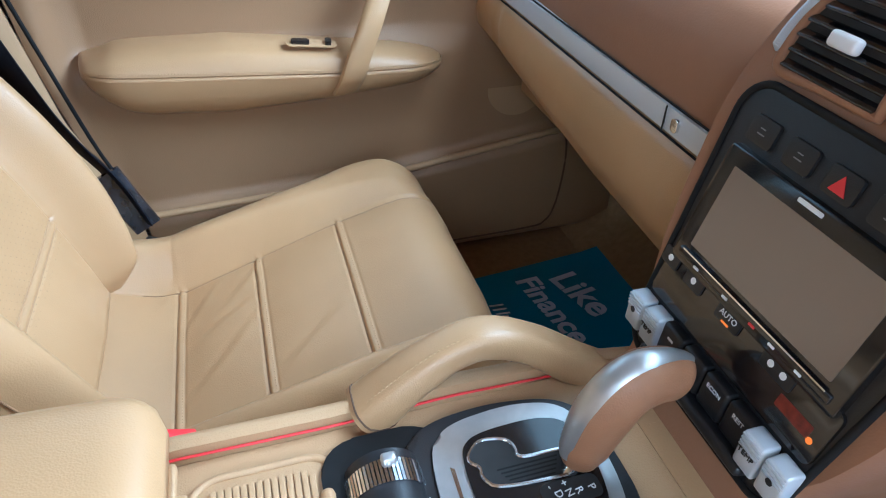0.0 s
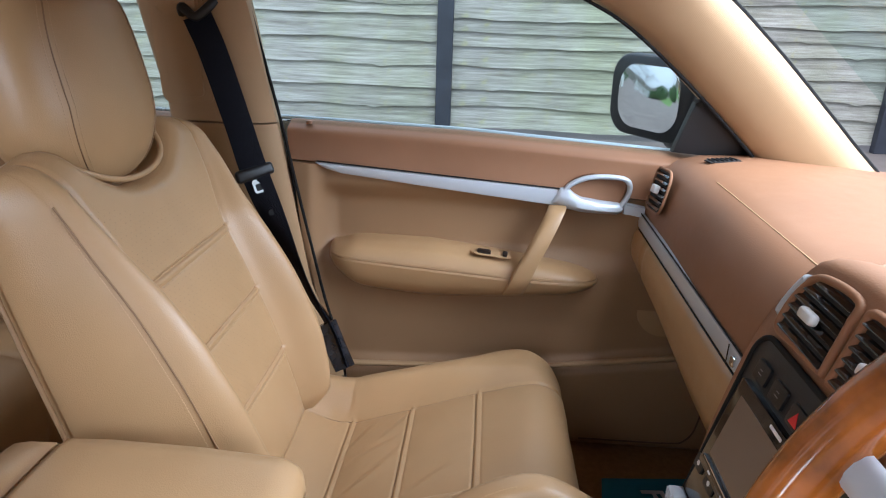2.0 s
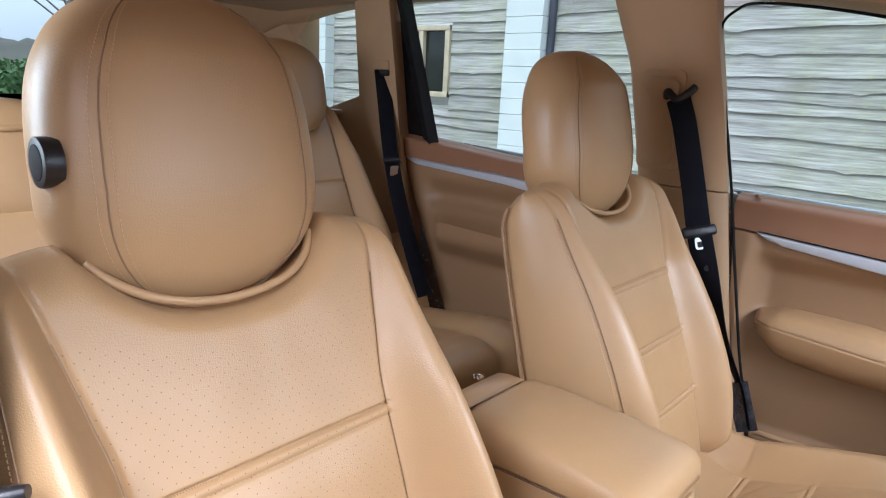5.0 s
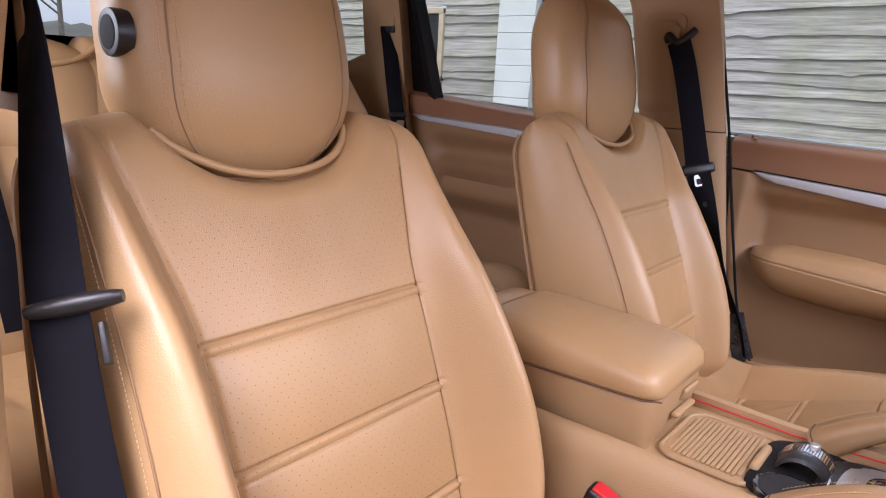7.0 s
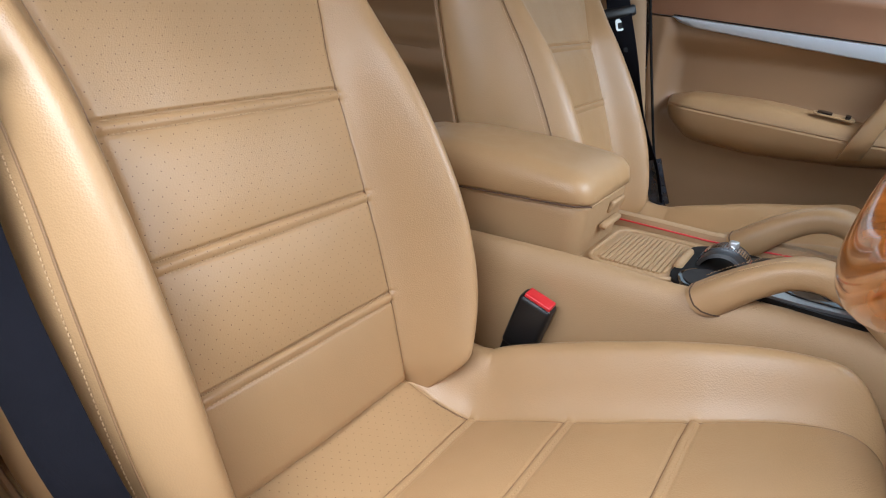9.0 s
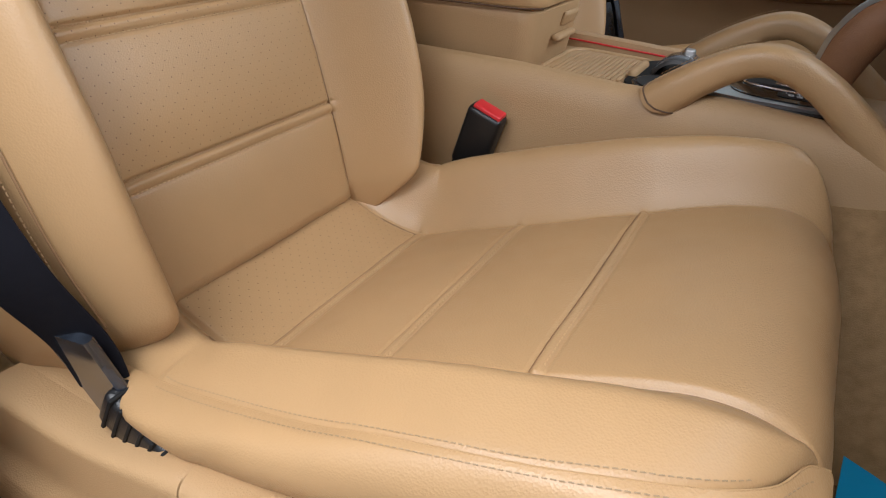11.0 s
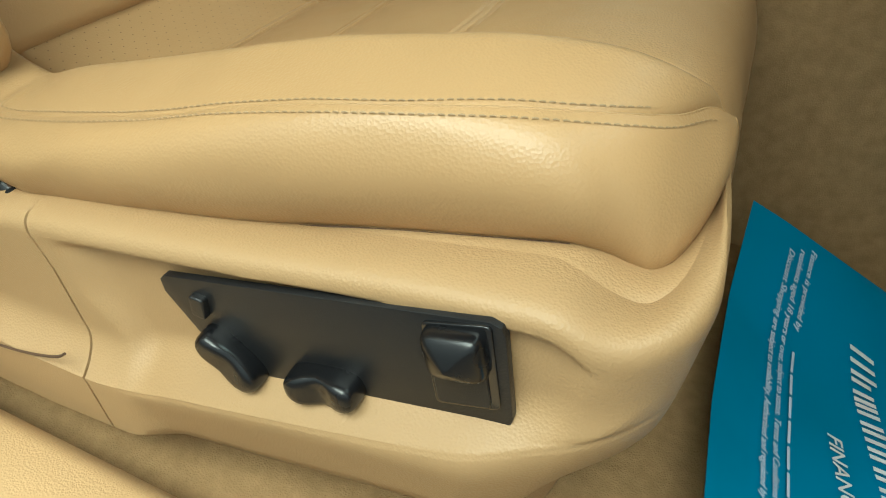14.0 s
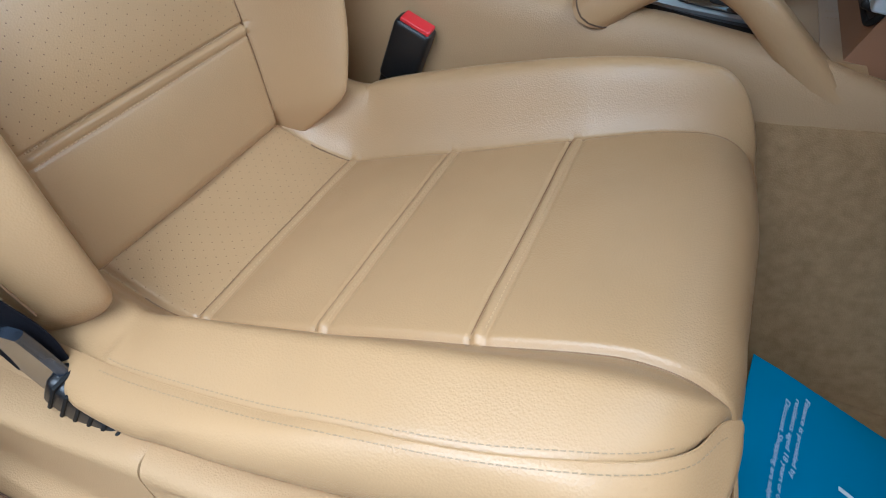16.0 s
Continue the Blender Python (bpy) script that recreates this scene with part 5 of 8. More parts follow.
def dome(name, centre, size, tilt, depth, m, parent, power=3.0, dish=0.0, peak=0.0, label="black rocker switch"):
    """A moulded knob: a squarish rounded outline that swells outwards, hollowed in its middle by dish."""
    rings, ct, st = [], math.cos(radians(tilt)), math.sin(radians(tilt))
    steps = [(1.0, 0.0), (1.0, 0.35), (0.985, 0.6), (0.95, 0.78), (0.88, 0.90), (0.76, 0.97), (0.58, 1.0), (0.36, 1.0), (0.15, 1.0), (0.02, 1.0)]
    for r, h in steps:
        ring = []
        for k in range(36):
            a = 2 * math.pi * k / 36
            c, sn = math.cos(a), math.sin(a)
            u = r * math.copysign(abs(c) ** (2 / power), c)
            v = r * math.copysign(abs(sn) ** (2 / power), sn)
            x, y = u * size[0] / 2, v * size[1] / 2
            z = depth * h - dish * h * math.exp(-(u / 0.42) ** 2) + peak * max(0.0, 1 - r) ** 0.8 * (h > 0.7)
            ring.append(m @ Vector((centre[0] + x * ct - y * st, centre[1] + x * st + y * ct, z)))
        rings.append(ring)
    return loft(name, rings, KNOB, parent, label)


def build_side(yc, side, parent):
    for name, x0, x1, nx in (("side_cover", -0.0915, 0.243, 110), ("rear_side_cover", -0.30, -0.0935, 30)):
        rows = []
        for f in np.concatenate([np.linspace(0, 0.21, 9), np.linspace(0.21, 0.27, 9)[1:], np.linspace(0.27, 0.45, 12)[1:], np.linspace(0.45, 0.62, 8)[1:], np.linspace(0.62, 0.8, 16)[1:], np.linspace(0.8, 1, 17)[1:]]):
            row = []
            stations = np.linspace(x0, x1, nx)
            if name == "side_cover":
                stations = np.concatenate([np.linspace(x0, 0.200, 100), 0.205 + 0.047 * np.sin(np.linspace(0.0, math.pi / 2, 26))])
            for x in stations:
                xs = x + (0.045 * (1 - f) if name == "rear_side_cover" and x > -0.10 else 0)
                if name == "side_cover":
                    xs = max(x, -0.0915 + 0.045 * (1 - f) * (1 if x < -0.05 else 0)) if x < -0.05 else x
                s, z = side_surface(xs, f)
                xs -= 0.030 * smooth_step((xs - 0.19) / 0.05) * smooth_step((0.745 - z) / 0.09)
                if xs > 0.2235 and name == "side_cover":
                    xs += (glide(xs, CORNER[0], CORNER[1]) - xs) * smooth_step((f - 0.80) / 0.20)
                if side > 0:
                    xs -= 0.026 * smooth_step((xs - 0.10) / 0.12)
                row.append((xs, s, z))
            rows.append(row)
        front = place(rows, yc, side)
        back = front.copy()
        back[..., 1] -= side * 0.025
        n, m = front.shape[:2]
        ring = [np.concatenate([front[i], back[i][::-1]]) for i in range(n)]
        loft(name, ring, TRIM, parent)
    if side < 0:
        lower = [(x, 0.2556, z) for x, z in ((-0.29, 0.642), (-0.20, 0.650), (-0.13, 0.660), (-0.098, 0.668), (-0.074, 0.678), (-0.064, 0.686))]
        tube("cover_joint", place(spline(lower, 30), yc, side), 0.0009, JOINT, parent, "dark joint between the covers", n=6)
    # switch plate with its four controls
    c = place([(0.0, 0.2300, 0.0)], yc, side)[0][1]
    out = [(0.003, 0.757), (0.006, 0.7605), (0.011, 0.7618), (0.172, 0.8090), (0.177, 0.8078), (0.1795, 0.8035), (0.1895, 0.757), (0.1890, 0.751), (0.185, 0.7475), (0.052, 0.7035), (0.043, 0.7030), (0.036, 0.708), (0.004, 0.749)][::-1]
    m = axes((0, c, 0), (1, 0, 0), (0, 0, 1)) if side < 0 else axes((0, c, 0), (1, 0, 0), (0, 0, 1)) @ Matrix.Diagonal((1, 1, -1, 1))
    plate("switch_panel", out, 0.0045, BLACK, m, parent, "flat black switch panel", 0.0012)

    def knob(name, pts, depth, mt=BLACK, bevel=0.004, base=0.0045):
        plate(name, pts, depth, mt, m @ pose(0, 0, base), parent, "black rocker switch", bevel, 3)

    knob("memory_button", [(0.0275 + a, 0.7510 + b) for a, b in rounded(0.0085, 0.0135, 0.002, 3)], 0.004, bevel=0.0012)
    lift = m @ pose(0, 0, 0.0045)
    dome("backrest_lever", (0.0445, 0.7235), (0.041, 0.0195), -38, 0.013, lift, parent, 2.6, 0.002)
    dome("cushion_lever", (0.0990, 0.7325), (0.041, 0.0195), 17, 0.014, lift, parent, 3.0, 0.0045)
    tilt = radians(21)
    turn = lambda ox, oz, w, h, r: [(ox + a * math.cos(tilt) - b * math.sin(tilt) * 0.6, oz + a * math.sin(tilt) + b * math.cos(tilt))
                                    for a, b in rounded(w, h, r, 3)]
    knob("lumbar_frame", turn(0.1640, 0.7795, 0.031, 0.050, 0.003), 0.0016, GLOSS_BLACK, 0.0007)
    knob("lumbar_plate", turn(0.1655, 0.7690, 0.025, 0.023, 0.002), 0.0012, BLACK, 0.0005, 0.0062)
    dome("lumbar_switch", (0.1612, 0.7890), (0.027, 0.024), 17, 0.006, m @ pose(0, 0, 0.006), parent, 6.0, 0.0, 0.008)
    rake = pose(*place([(0.214, 0.03, 0.668)], yc, side)[0]) @ pose(0, 0, 0, 0, 8, 0)
    block("base_cover", (0.014, 0.30, 0.16), LINING, rake, parent, "plain board under the cushion", 0.005)
    # carcass and rails under the cushion
    for sgn in (-1, 1):
        block("slide_rail", (0.40, 0.035, 0.03), DARK, pose(*place([(-0.04, sgn * 0.145, 0.587)], yc, side)[0]), parent, "dark steel slide rail")
    block("seat_base", (0.34, 0.33, 0.10), DARK, pose(*place([(0.0, 0.0, 0.655)], yc, side)[0]) @ pose(0, 0, 0, 0, -13, 0), parent, "dark seat base", 0.01)
    s_in = [[(x, -0.222 - 0.004 * math.sin(f * 3.1), interp(x, (-0.28, 0.24), (0.60, 0.65)) + f * (interp(x, (-0.28, 0.24), (0.70, 0.80)) - interp(x, (-0.28, 0.24), (0.60, 0.65))))
             for x in np.linspace(-0.28, 0.24, 20)] for f in np.linspace(0, 1, 8)]
    a = place(s_in, yc, side)
    b = a.copy()
    b[..., 1] += side * 0.02
    loft("inner_side_cover", [np.concatenate([a[i], b[i][::-1]]) for i in range(len(a))], TRIM, parent)


def front_seat(yc, side, label):
    SHAPE[0] = DRIVER if side < 0 else PASSENGER
    seat = thing("front_seat", label, "car seat", "front seats")
    build_backrest(yc, side, seat)
    build_headrest(yc, side, seat)
    build_cushion(yc, side, seat)
    build_side(yc, side, seat)
    return seat


front_seat(-0.110, -1, "tan leather driver seat with perforated panels and power switches")
front_seat(0.640, 1, "tan leather passenger seat with four-part backrest, beside the door")

# ---- centre console ----
console = thing("centre_console", "tan centre console with red edge piping between the front seats", "centre console")
CS = 0.103     # half width at the rim
for sgn in (-1, 1):
    rows = []
    for x in np.linspace(-0.42, 0.345, 50):
        top = interp(x, (-0.42, -0.25, -0.10, 0.02, 0.12, 0.24, 0.345), (0.905, 0.912, 0.916, 0.914, 0.920, 0.915, 0.895))
        y = MID + sgn * CS
        rows.append([(x, y + sgn * 0.046, 0.575), (x, y + sgn * 0.034, 0.70), (x, y + sgn * 0.023, 0.83), (x, y + sgn * 0.018, top - 0.034), (x, y + sgn * 0.014, top - 0.016), (x, y + sgn * 0.006, top - 0.004), (x, y - sgn * 0.002, top),
                     (x, y - sgn * 0.009, top - 0.003), (x, y - sgn * 0.011, top - 0.014), (x, y - sgn * 0.011, 0.60)])
    loft("side_wall", rows, TRIM, console, "tan padded console side")
    line = [(x, MID + sgn * (CS - 0.0125), interp(x, (-0.25, -0.10, 0.02, 0.12, 0.26), (0.904, 0.9060, 0.9040, 0.9085, 0.9035))) for x in np.linspace(-0.12, 0.262, 40)]
    tube("piping", line, 0.0012, RED, console, "red edge piping", n=8)
for sgn in (-1, 1):
    rows = []
    for x in np.linspace(0.17, 0.66, 24):
        top = interp(x, (0.17, 0.25, 0.33, 0.66), (0.845, 0.852, 0.866, 0.90))
        y = MID + sgn * CS
        rows.append([(x, y + sgn * 0.054, 0.566), (x, y + sgn * 0.040, 0.70), (x, y + sgn * 0.024, top - 0.006), (x, y + sgn * 0.020, top), (x, y, top), (x, y, 0.566)])
    loft("carpet_side", rows, CARPET, console, "tan carpet on the console side")
# top deck with the roller-shutter bin
deck = [[(x, MID - CS + 0.012, z), (x, MID + CS - 0.012, z), (x, MID + CS - 0.012, z - 0.02), (x, MID - CS + 0.012, z - 0.02)] for x, z in
        ((-0.13, 0.895), (-0.09, 0.897), (0.0, 0.897), (0.10, 0.900), (0.26, 0.902), (0.34, 0.898))]
loft("deck", deck, TRIM, console, "tan console deck", smooth=False)
BM = pose(-0.040, MID + 0.002, 0.897)
plate("shutter_frame", rounded(0.108, 0.135, 0.022), 0.003, TRIM, BM, console, "raised frame of the roller shutter", 0.0015)
for k in range(15):
    plate("shutter_slat", rounded(0.0048, 0.112 - (0.010 if k in (0, 14) else 0.0), 0.0015, 2), 0.0026, TRIM, BM @ pose(-0.0425 + 0.0056 * k, 0, 0.003), console, bevel=0.0012)
block("shutter_grip", (0.011, 0.064, 0.012), TRIM, BM @ pose(0.045, 0, 0.007), console, "finger grip of the shutter", 0.0050)
tube("shutter_rim", [BM @ Vector((a, b, 0.003)) for a, b in rounded(0.110, 0.134, 0.024, 8) + [rounded(0.110, 0.134, 0.024, 8)[0]]], 0.0032, TRIM, console, "raised rim round the shutter", n=8)
# armrest box and lid
box = [[(-0.252 + a * k, MID + b * k, z) for a, b in rounded(0.312, 0.166, 0.022, 6)] for z, k in ((0.885, 0.93), (0.900, 0.945), (0.925, 0.97), (0.950, 0.99), (0.9605, 0.99), (0.963, 0.97))]
loft("armrest_box", box, TRIM, console, "tan console box with rounded corners")
rings = []
for t in np.linspace(0, 1, 44):
    x = -0.355 + 0.262 * t
    e = math.sqrt(max(0.0, 1 - max(0, (t - 0.86) / 0.14) ** 2.4))
    eb = math.sqrt(max(0.0, 1 - max(0, (0.03 - t) / 0.03) ** 2.0))
    top = interp(x, (-0.355, -0.30, -0.20, -0.10, -0.08), (1.010, 1.013, 1.011, 1.001, 0.996))
    low = interp(x, (-0.355, -0.08), (0.955, 0.968))
    h = top - low
    hh = h * (0.35 + 0.65 * e * eb)
    half = 0.088 * (0.72 + 0.28 * e)
    sec = [(-half * 0.97, 0.0), (-half, 0.10), (-half, 0.45), (-half * 0.96, 0.72), (-half * 0.84, 0.91), (-half * 0.62, 0.985), (0, 1.0), (half * 0.62, 0.985), (half * 0.84, 0.91), (half * 0.96, 0.72),
           (half, 0.45), (half, 0.10), (half * 0.97, 0.0)]
    rings.append([(x, MID + a, low + hh * b) for a, b in sec])
lid = loft("armrest_lid", rings, LEATHER, console, "padded tan leather armrest lid")
lid.data.set_sharp_from_angle(angle=radians(75))
hinge = [[(x, MID + a, z - d * (z > 0.965)) for a, z in ((-0.080, 0.94), (-0.084, 0.985), (-0.07, 1.002), (0.07, 1.002), (0.084, 0.985), (0.080, 0.94))] for x, d in ((-0.428, 0.036), (-0.420, 0.015), (-0.406, 0.005), (-0.388, 0.001), (-0.3585, 0.0))]
loft("lid_hinge_cover", hinge, LEATHER, console, "tan leather cover behind the lid hinge")
block("lid_latch", (0.007, 0.045, 0.018), TRIM, pose(-0.0965, MID + 0.03, 0.945) @ pose(0, 0, 0, 0, 20, 0), console, "tan lid latch", 0.004)
block("lid_lip", (0.010, 0.060, 0.007), TRIM, pose(-0.094, MID + 0.012, 0.927) @ pose(0, 0, 0, 0, 12, 0), console, "finger lip of the lid", 0.003)
tube("lid_joint", [(-0.355, MID - 0.0885, 0.9555), (-0.11, MID - 0.0885, 0.967), (-0.090, MID - 0.078, 0.968)], 0.0010, JOINT, console, "dark joint under the lid", n=6)
for sgn in (1,):
    block("rear_vent_block", (0.015, 0.014, 0.008), CHROME, pose(-0.420, MID + sgn * 0.04, 0.995), console, "bright rear ventilation control", 0.006)
# terrain selector ring beside the gate
sel = thing("drive_selector", "round black drive selector with ribbed silver wheel", "selector switch")
SM = pose(0.048, MID + 0.020, 0.894)
plate("selector_tray", rounded(0.10, 0.150, 0.03), 0.004, RUBBER, pose(0.052, MID, 0.9000), sel, "black tray", 0.002)
wheel_rings = []
for k in range(49):
    a = math.pi * k / 48
    c, s = math.cos(a), math.sin(a)
    wheel_rings.append([(0.030 * c * f + 0.0, y, 0.030 * s * f) for f, y in ((0.86, -0.026), (1.0, -0.024), (1.0, 0.024), (0.86, 0.026))])
rings = [[SM @ Vector(p) for p in r] for r in wheel_rings]
loft("selector_drum", rings, BLACK, sel, "black drum")
for k in range(3, 30):
    a = math.pi * k / 32
    block("rib", (0.0022, 0.020, 0.003), CHROME, SM @ pose(0.0305 * math.cos(a), 0.004, 0.0305 * math.sin(a)) @ pose(0, 0, 0, 0, 90 - math.degrees(a), 0), sel, "silver rib", 0)
block("selector_lever", (0.012, 0.009, 0.012), BRUSHED, SM @ pose(0.004, 0.012, 0.031), sel, "silver rocker lever", 0.003)
lettering("lettering", "SPORT", 0.0065, PRINT, SM @ pose(0.030, -0.026, 0.012, 60, 0, 90), sel)
cup = thing("cup_holder", "open black cup holder in the console", "cup holder")
plate("holder_rim", circle(0.034, 36), 0.006, GLOSS_BLACK, pose(0.046, MID - 0.052, 0.902), cup, "black rim", 0.002)
plate("holder_well", circle(0.029, 36), 0.001, DARK, pose(0.046, MID - 0.052, 0.9082), cup, "dark well")

# selector gate
gate_t = thing("gear_gate", "silver and black automatic gear gate in the console", "gear selector")
GM = pose(0.165, MID + 0.002, 0.902)
plate("gate_surround", soft_outline([(-0.100, -0.060), (0.050, -0.070), (0.062, -0.040), (0.062, 0.006), (0.058, 0.044), (0.034, 0.065), (-0.020, 0.073), (-0.072, 0.068), (-0.102, 0.048)]), 0.006, BLACK, GM, gate_t, "black surround", 0.003)
plate("gate_plate", soft_outline([(-0.084, -0.050), (-0.060, -0.062), (0.044, -0.058), (0.052, -0.025), (0.054, 0.010), (0.044, 0.046), (0.028, 0.059), (-0.006, 0.065), (-0.056, 0.060), (-0.080, 0.042)]), 0.009, BRUSHED, GM, gate_t, "satin silver gate plate", 0.004)
plate("gate_panel", soft_outline([(-0.058, -0.046), (0.032, -0.050), (0.040, -0.024), (0.042, 0.012), (0.034, 0.038), (0.010, 0.046), (-0.040, 0.044), (-0.058, 0.032)]), 0.0105, GLOSS_BLACK, GM, gate_t, "glossy black inner panel", 0.001)
slot = soft_outline([(-0.052, 0.026), (-0.040, 0.037), (-0.020, 0.033), (-0.014, 0.024), (-0.016, 0.012), (0.020, 0.012), (0.031, 0.007), (0.034, -0.006), (0.027, -0.012), (-0.040, -0.008), (-0.048, 0.004), (-0.046, 0.013), (-0.053, 0.019)], 2)
line = [GM @ Vector((a, b, 0.0112)) for a, b in slot + slot[:1]]
tube("slot_edge", line, 0.0014, CHROME, gate_t, "bright slot edge", n=6)
plate("slot", slot, 0.0108, DARK, GM, gate_t, "dark slot")
for k in range(5):
    plate("slot_blind", rounded(0.050 - 0.004 * k, 0.0012, 0.0004, 1), 0.0111, RUBBER, GM @ pose(-0.010, 0.007 - 0.0035 * k, 0), gate_t, "ribbed slot blind")
plate("indicator_window", rounded(0.046, 0.020, 0.006), 0.0112, DARK, GM @ pose(0.012, -0.024, 0), gate_t, "black indicator window", 0.0005)
for k, (ch, a, b) in enumerate((("P", 0.025, -0.026), ("R", 0.015, -0.026), ("N", 0.007, -0.026), ("D", -0.001, -0.025), ("+", 0.006, -0.0175), ("-", -0.005, -0.018))):
    lettering("lettering", ch, 0.0085, PRINT, GM @ pose(a, b, 0.0115, 0, 0, -80), gate_t)
plate("script_badge", [(-0.001, -0.020), (0.0015, -0.020), (0.003, 0.018), (0.000, 0.020)], 0.0005, CHROME, GM @ pose(-0.068, 0.000, 0.0091), gate_t, "engraved script drawn as a plain line")
# gear lever
gl = thing("gear_lever", "brown leather gear lever with a silver cap", "gear lever")
tube("shaft", [(0.181, MID - 0.006, 0.905), (0.191, MID - 0.002, 0.924)], 0.0072, CHROME, gl, "metal shaft", n=12)
core = spline([(0.193, MID - 0.001, 0.916), (0.198, MID, 0.940), (0.207, MID, 0.970), (0.223, MID, 0.992), (0.246, MID, 0.994), (0.264, MID, 0.983)], 34)
sc = [interp(i, (0, 4, 12, 22, 30, 33), (0.62, 0.85, 1.0, 1.0, 0.85, 0.35)) for i in range(34)]
loft("grip", sweep_rings(core, circle(0.0235, 28, 0.86), (0, 1, 0), sc), LEVER_LEATHER, gl, "brown leather grip")
cap = []
for i in range(2, 31):
    p = core[i]
    t = core[min(i + 1, 33)] - core[max(i - 1, 0)]
    t /= np.linalg.norm(t)
    n = np.array((-t[2], 0, t[0]))
    k = sc[i]
    half = 0.0098 * math.sin(math.pi * np.clip((i + 6) / 42, 0, 1)) + 0.001
    cap.append([p + n * 0.0238 * k + np.array((0, half * a, 0)) + n * b for a, b in ((-1, -0.0030), (-0.72, -0.0006), (-0.36, 0.0010), (0.0, 0.0014), (0.36, 0.0010), (0.72, -0.0006), (1, -0.0030), (0, -0.008))])
loft("cap", cap, BRUSHED, gl, "satin silver cap")
# grab handles on both sides
for sgn in (1, -1):
    g = thing("grab_handle", "tan leather grab handle arching from the console to the dashboard", "grab handle", "console grab handles")
    y = MID + sgn * 0.101
    line = spline([(0.046, y, 0.900), (0.070, y, 0.9205), (0.094, y, 0.939), (0.124, y, 0.956), (0.154, y, 0.959), (0.193, y - sgn * 0.002, 0.942), (0.245, y - sgn * 0.004, 0.902), (0.325, y - sgn * 0.004, 0.845)], 50)
    sect = [(a, b) for a, b in rounded(0.036, 0.046, 0.014, 4)]
    scl = [interp(i, (0, 6, 20, 34, 49), (1.05, 1.0, 0.80, 0.80, 1.05)) for i in range(50)]
    rings = sweep_rings(line, sect, (0, 1, 0), scl)
    for i in range(10):
        along = (line[i + 1] - line[i]) / np.linalg.norm(line[i + 1] - line[i])
        lift = np.array((-along[2], 0, along[0]))
        rings[i] = [q + along * max(0.0, -((q - line[i]) @ lift)) * 0.9 * (1 - i / 10) for q in rings[i]]
    loft("handle", rings, LEATHER, g)
    foot = [np.array(q) - np.array((0.0, 0.0, 0.0)) for q in rings[1]]
    tube("foot_joint", foot + foot[:1], 0.0009, JOINT, g, "dark joint round the foot", n=6, up=(1, 0, 0))
    for k in (-1, 1):
        rows = []
        for i in range(3, 24):
            t = line[i + 1] - line[i - 1]
            t /= np.linalg.norm(t)
            n = np.array((-t[2], 0, t[0]))
            rows.append(line[i] + n * 0.0195 * scl[i] + np.array((0, k * 0.0130 * scl[i], 0)))
        stitches("stitching", rows, (0, k * 0.5, 0.8), THREAD, g)

# ---- dashboard ----
dash = thing("dashboard", "brown leather dashboard with silver strip and tan glovebox", "dashboard")
# upper pad: rolls from the silver strip over to the windscreen
rows = []
for y in np.linspace(-0.46, 0.990, 60):
    c = smooth_step((abs(y - MID) - 0.10) / 0.06)
    f = 0.003 * math.sin(y * 9)
    end = smooth_step((y - 0.93) / 0.06)
    sec = [(0.372, 1.088), (0.374, 1.112), (0.380, 1.145), (0.394, 1.178), (0.418, 1.199), (0.455, 1.208), (0.55, 1.212), (0.68, 1.207), (0.80, 1.190), (0.93, 1.160), (0.95, 1.12), (0.80, 1.09)]
    rows.append([(x + f, y, z - 0.004 * end) for x, z in sec])
pad = loft("upper_pad", rows, BROWN_LEATHER, dash, "brown leather upper pad")
pad.data.set_sharp_from_angle(angle=radians(75))
seam_line = [(0.4235 + 0.006 * math.sin((y - 0.45) * 3), y, 1.2015) for y in np.linspace(0.43, 0.80, 30)]
tube("pad_seam", seam_line, 0.0009, THREAD, pad, "sewn seam", n=5)
# silver strip and the glovebox under it
strip = []
for y in np.linspace(0.375, 0.985, 30):
    strip.append([(0.376, y, 1.090), (0.366, y, 1.088), (0.3635, y, 1.077), (0.365, y, 1.065), (0.376, y, 1.062)])
loft("silver_strip", strip, SILVER, dash, "satin silver strip")
for zz in (1.0915, 1.0605):
    tube("strip_joint", [(0.3665, y, zz) for y in np.linspace(0.375, 0.985, 12)], 0.0013, RUBBER, dash, "dark joint along the strip", n=6, up=(1, 0, 0))
plate("strip_joint", rounded(0.0016, 0.026, 0.0005, 2), 0.001, DARK, axes((0.3630, 0.482, 1.0770), (0, 1, 0), (0, 0, 1)) @ Matrix.Diagonal((1, 1, -1, 1)), dash)
plate("glovebox_button", rounded(0.010, 0.013, 0.004, 4), 0.0035, CHROME, axes((0.3640, 0.464, 1.0775), (0, -1, 0), (0, 0, 1)), dash, "glovebox release button", 0.001)
rows = []
for y in np.linspace(0.36, 0.990, 60):
    gap = bell(y, 0.905, 0.0022)
    lowz = interp(y, (0.36, 0.60, 0.90, 0.99), (0.925, 0.935, 0.968, 0.985))
    sec = [(0.378, 1.062), (0.3655, 1.060), (0.3600, 1.050), (0.357, 1.028), (0.360, (1.028 + lowz) / 2), (0.372, lowz + 0.014), (0.392, lowz), (0.46, lowz - 0.005), (0.62, lowz - 0.02), (0.62, 1.06)]
    rows.append([(x + 0.004 * gap * (1 if k < 8 else 0), y, z) for k, (x, z) in enumerate(sec)])
gb = loft("glovebox", rows, LEATHER, dash, "tan leather glovebox front")
gb.data.set_sharp_from_angle(angle=radians(75))
under = block("knee_panel", (0.32, 0.62, 0.03), TRIM, pose(0.60, 0.67, 0.90), dash, "panel under the glovebox", 0.006)
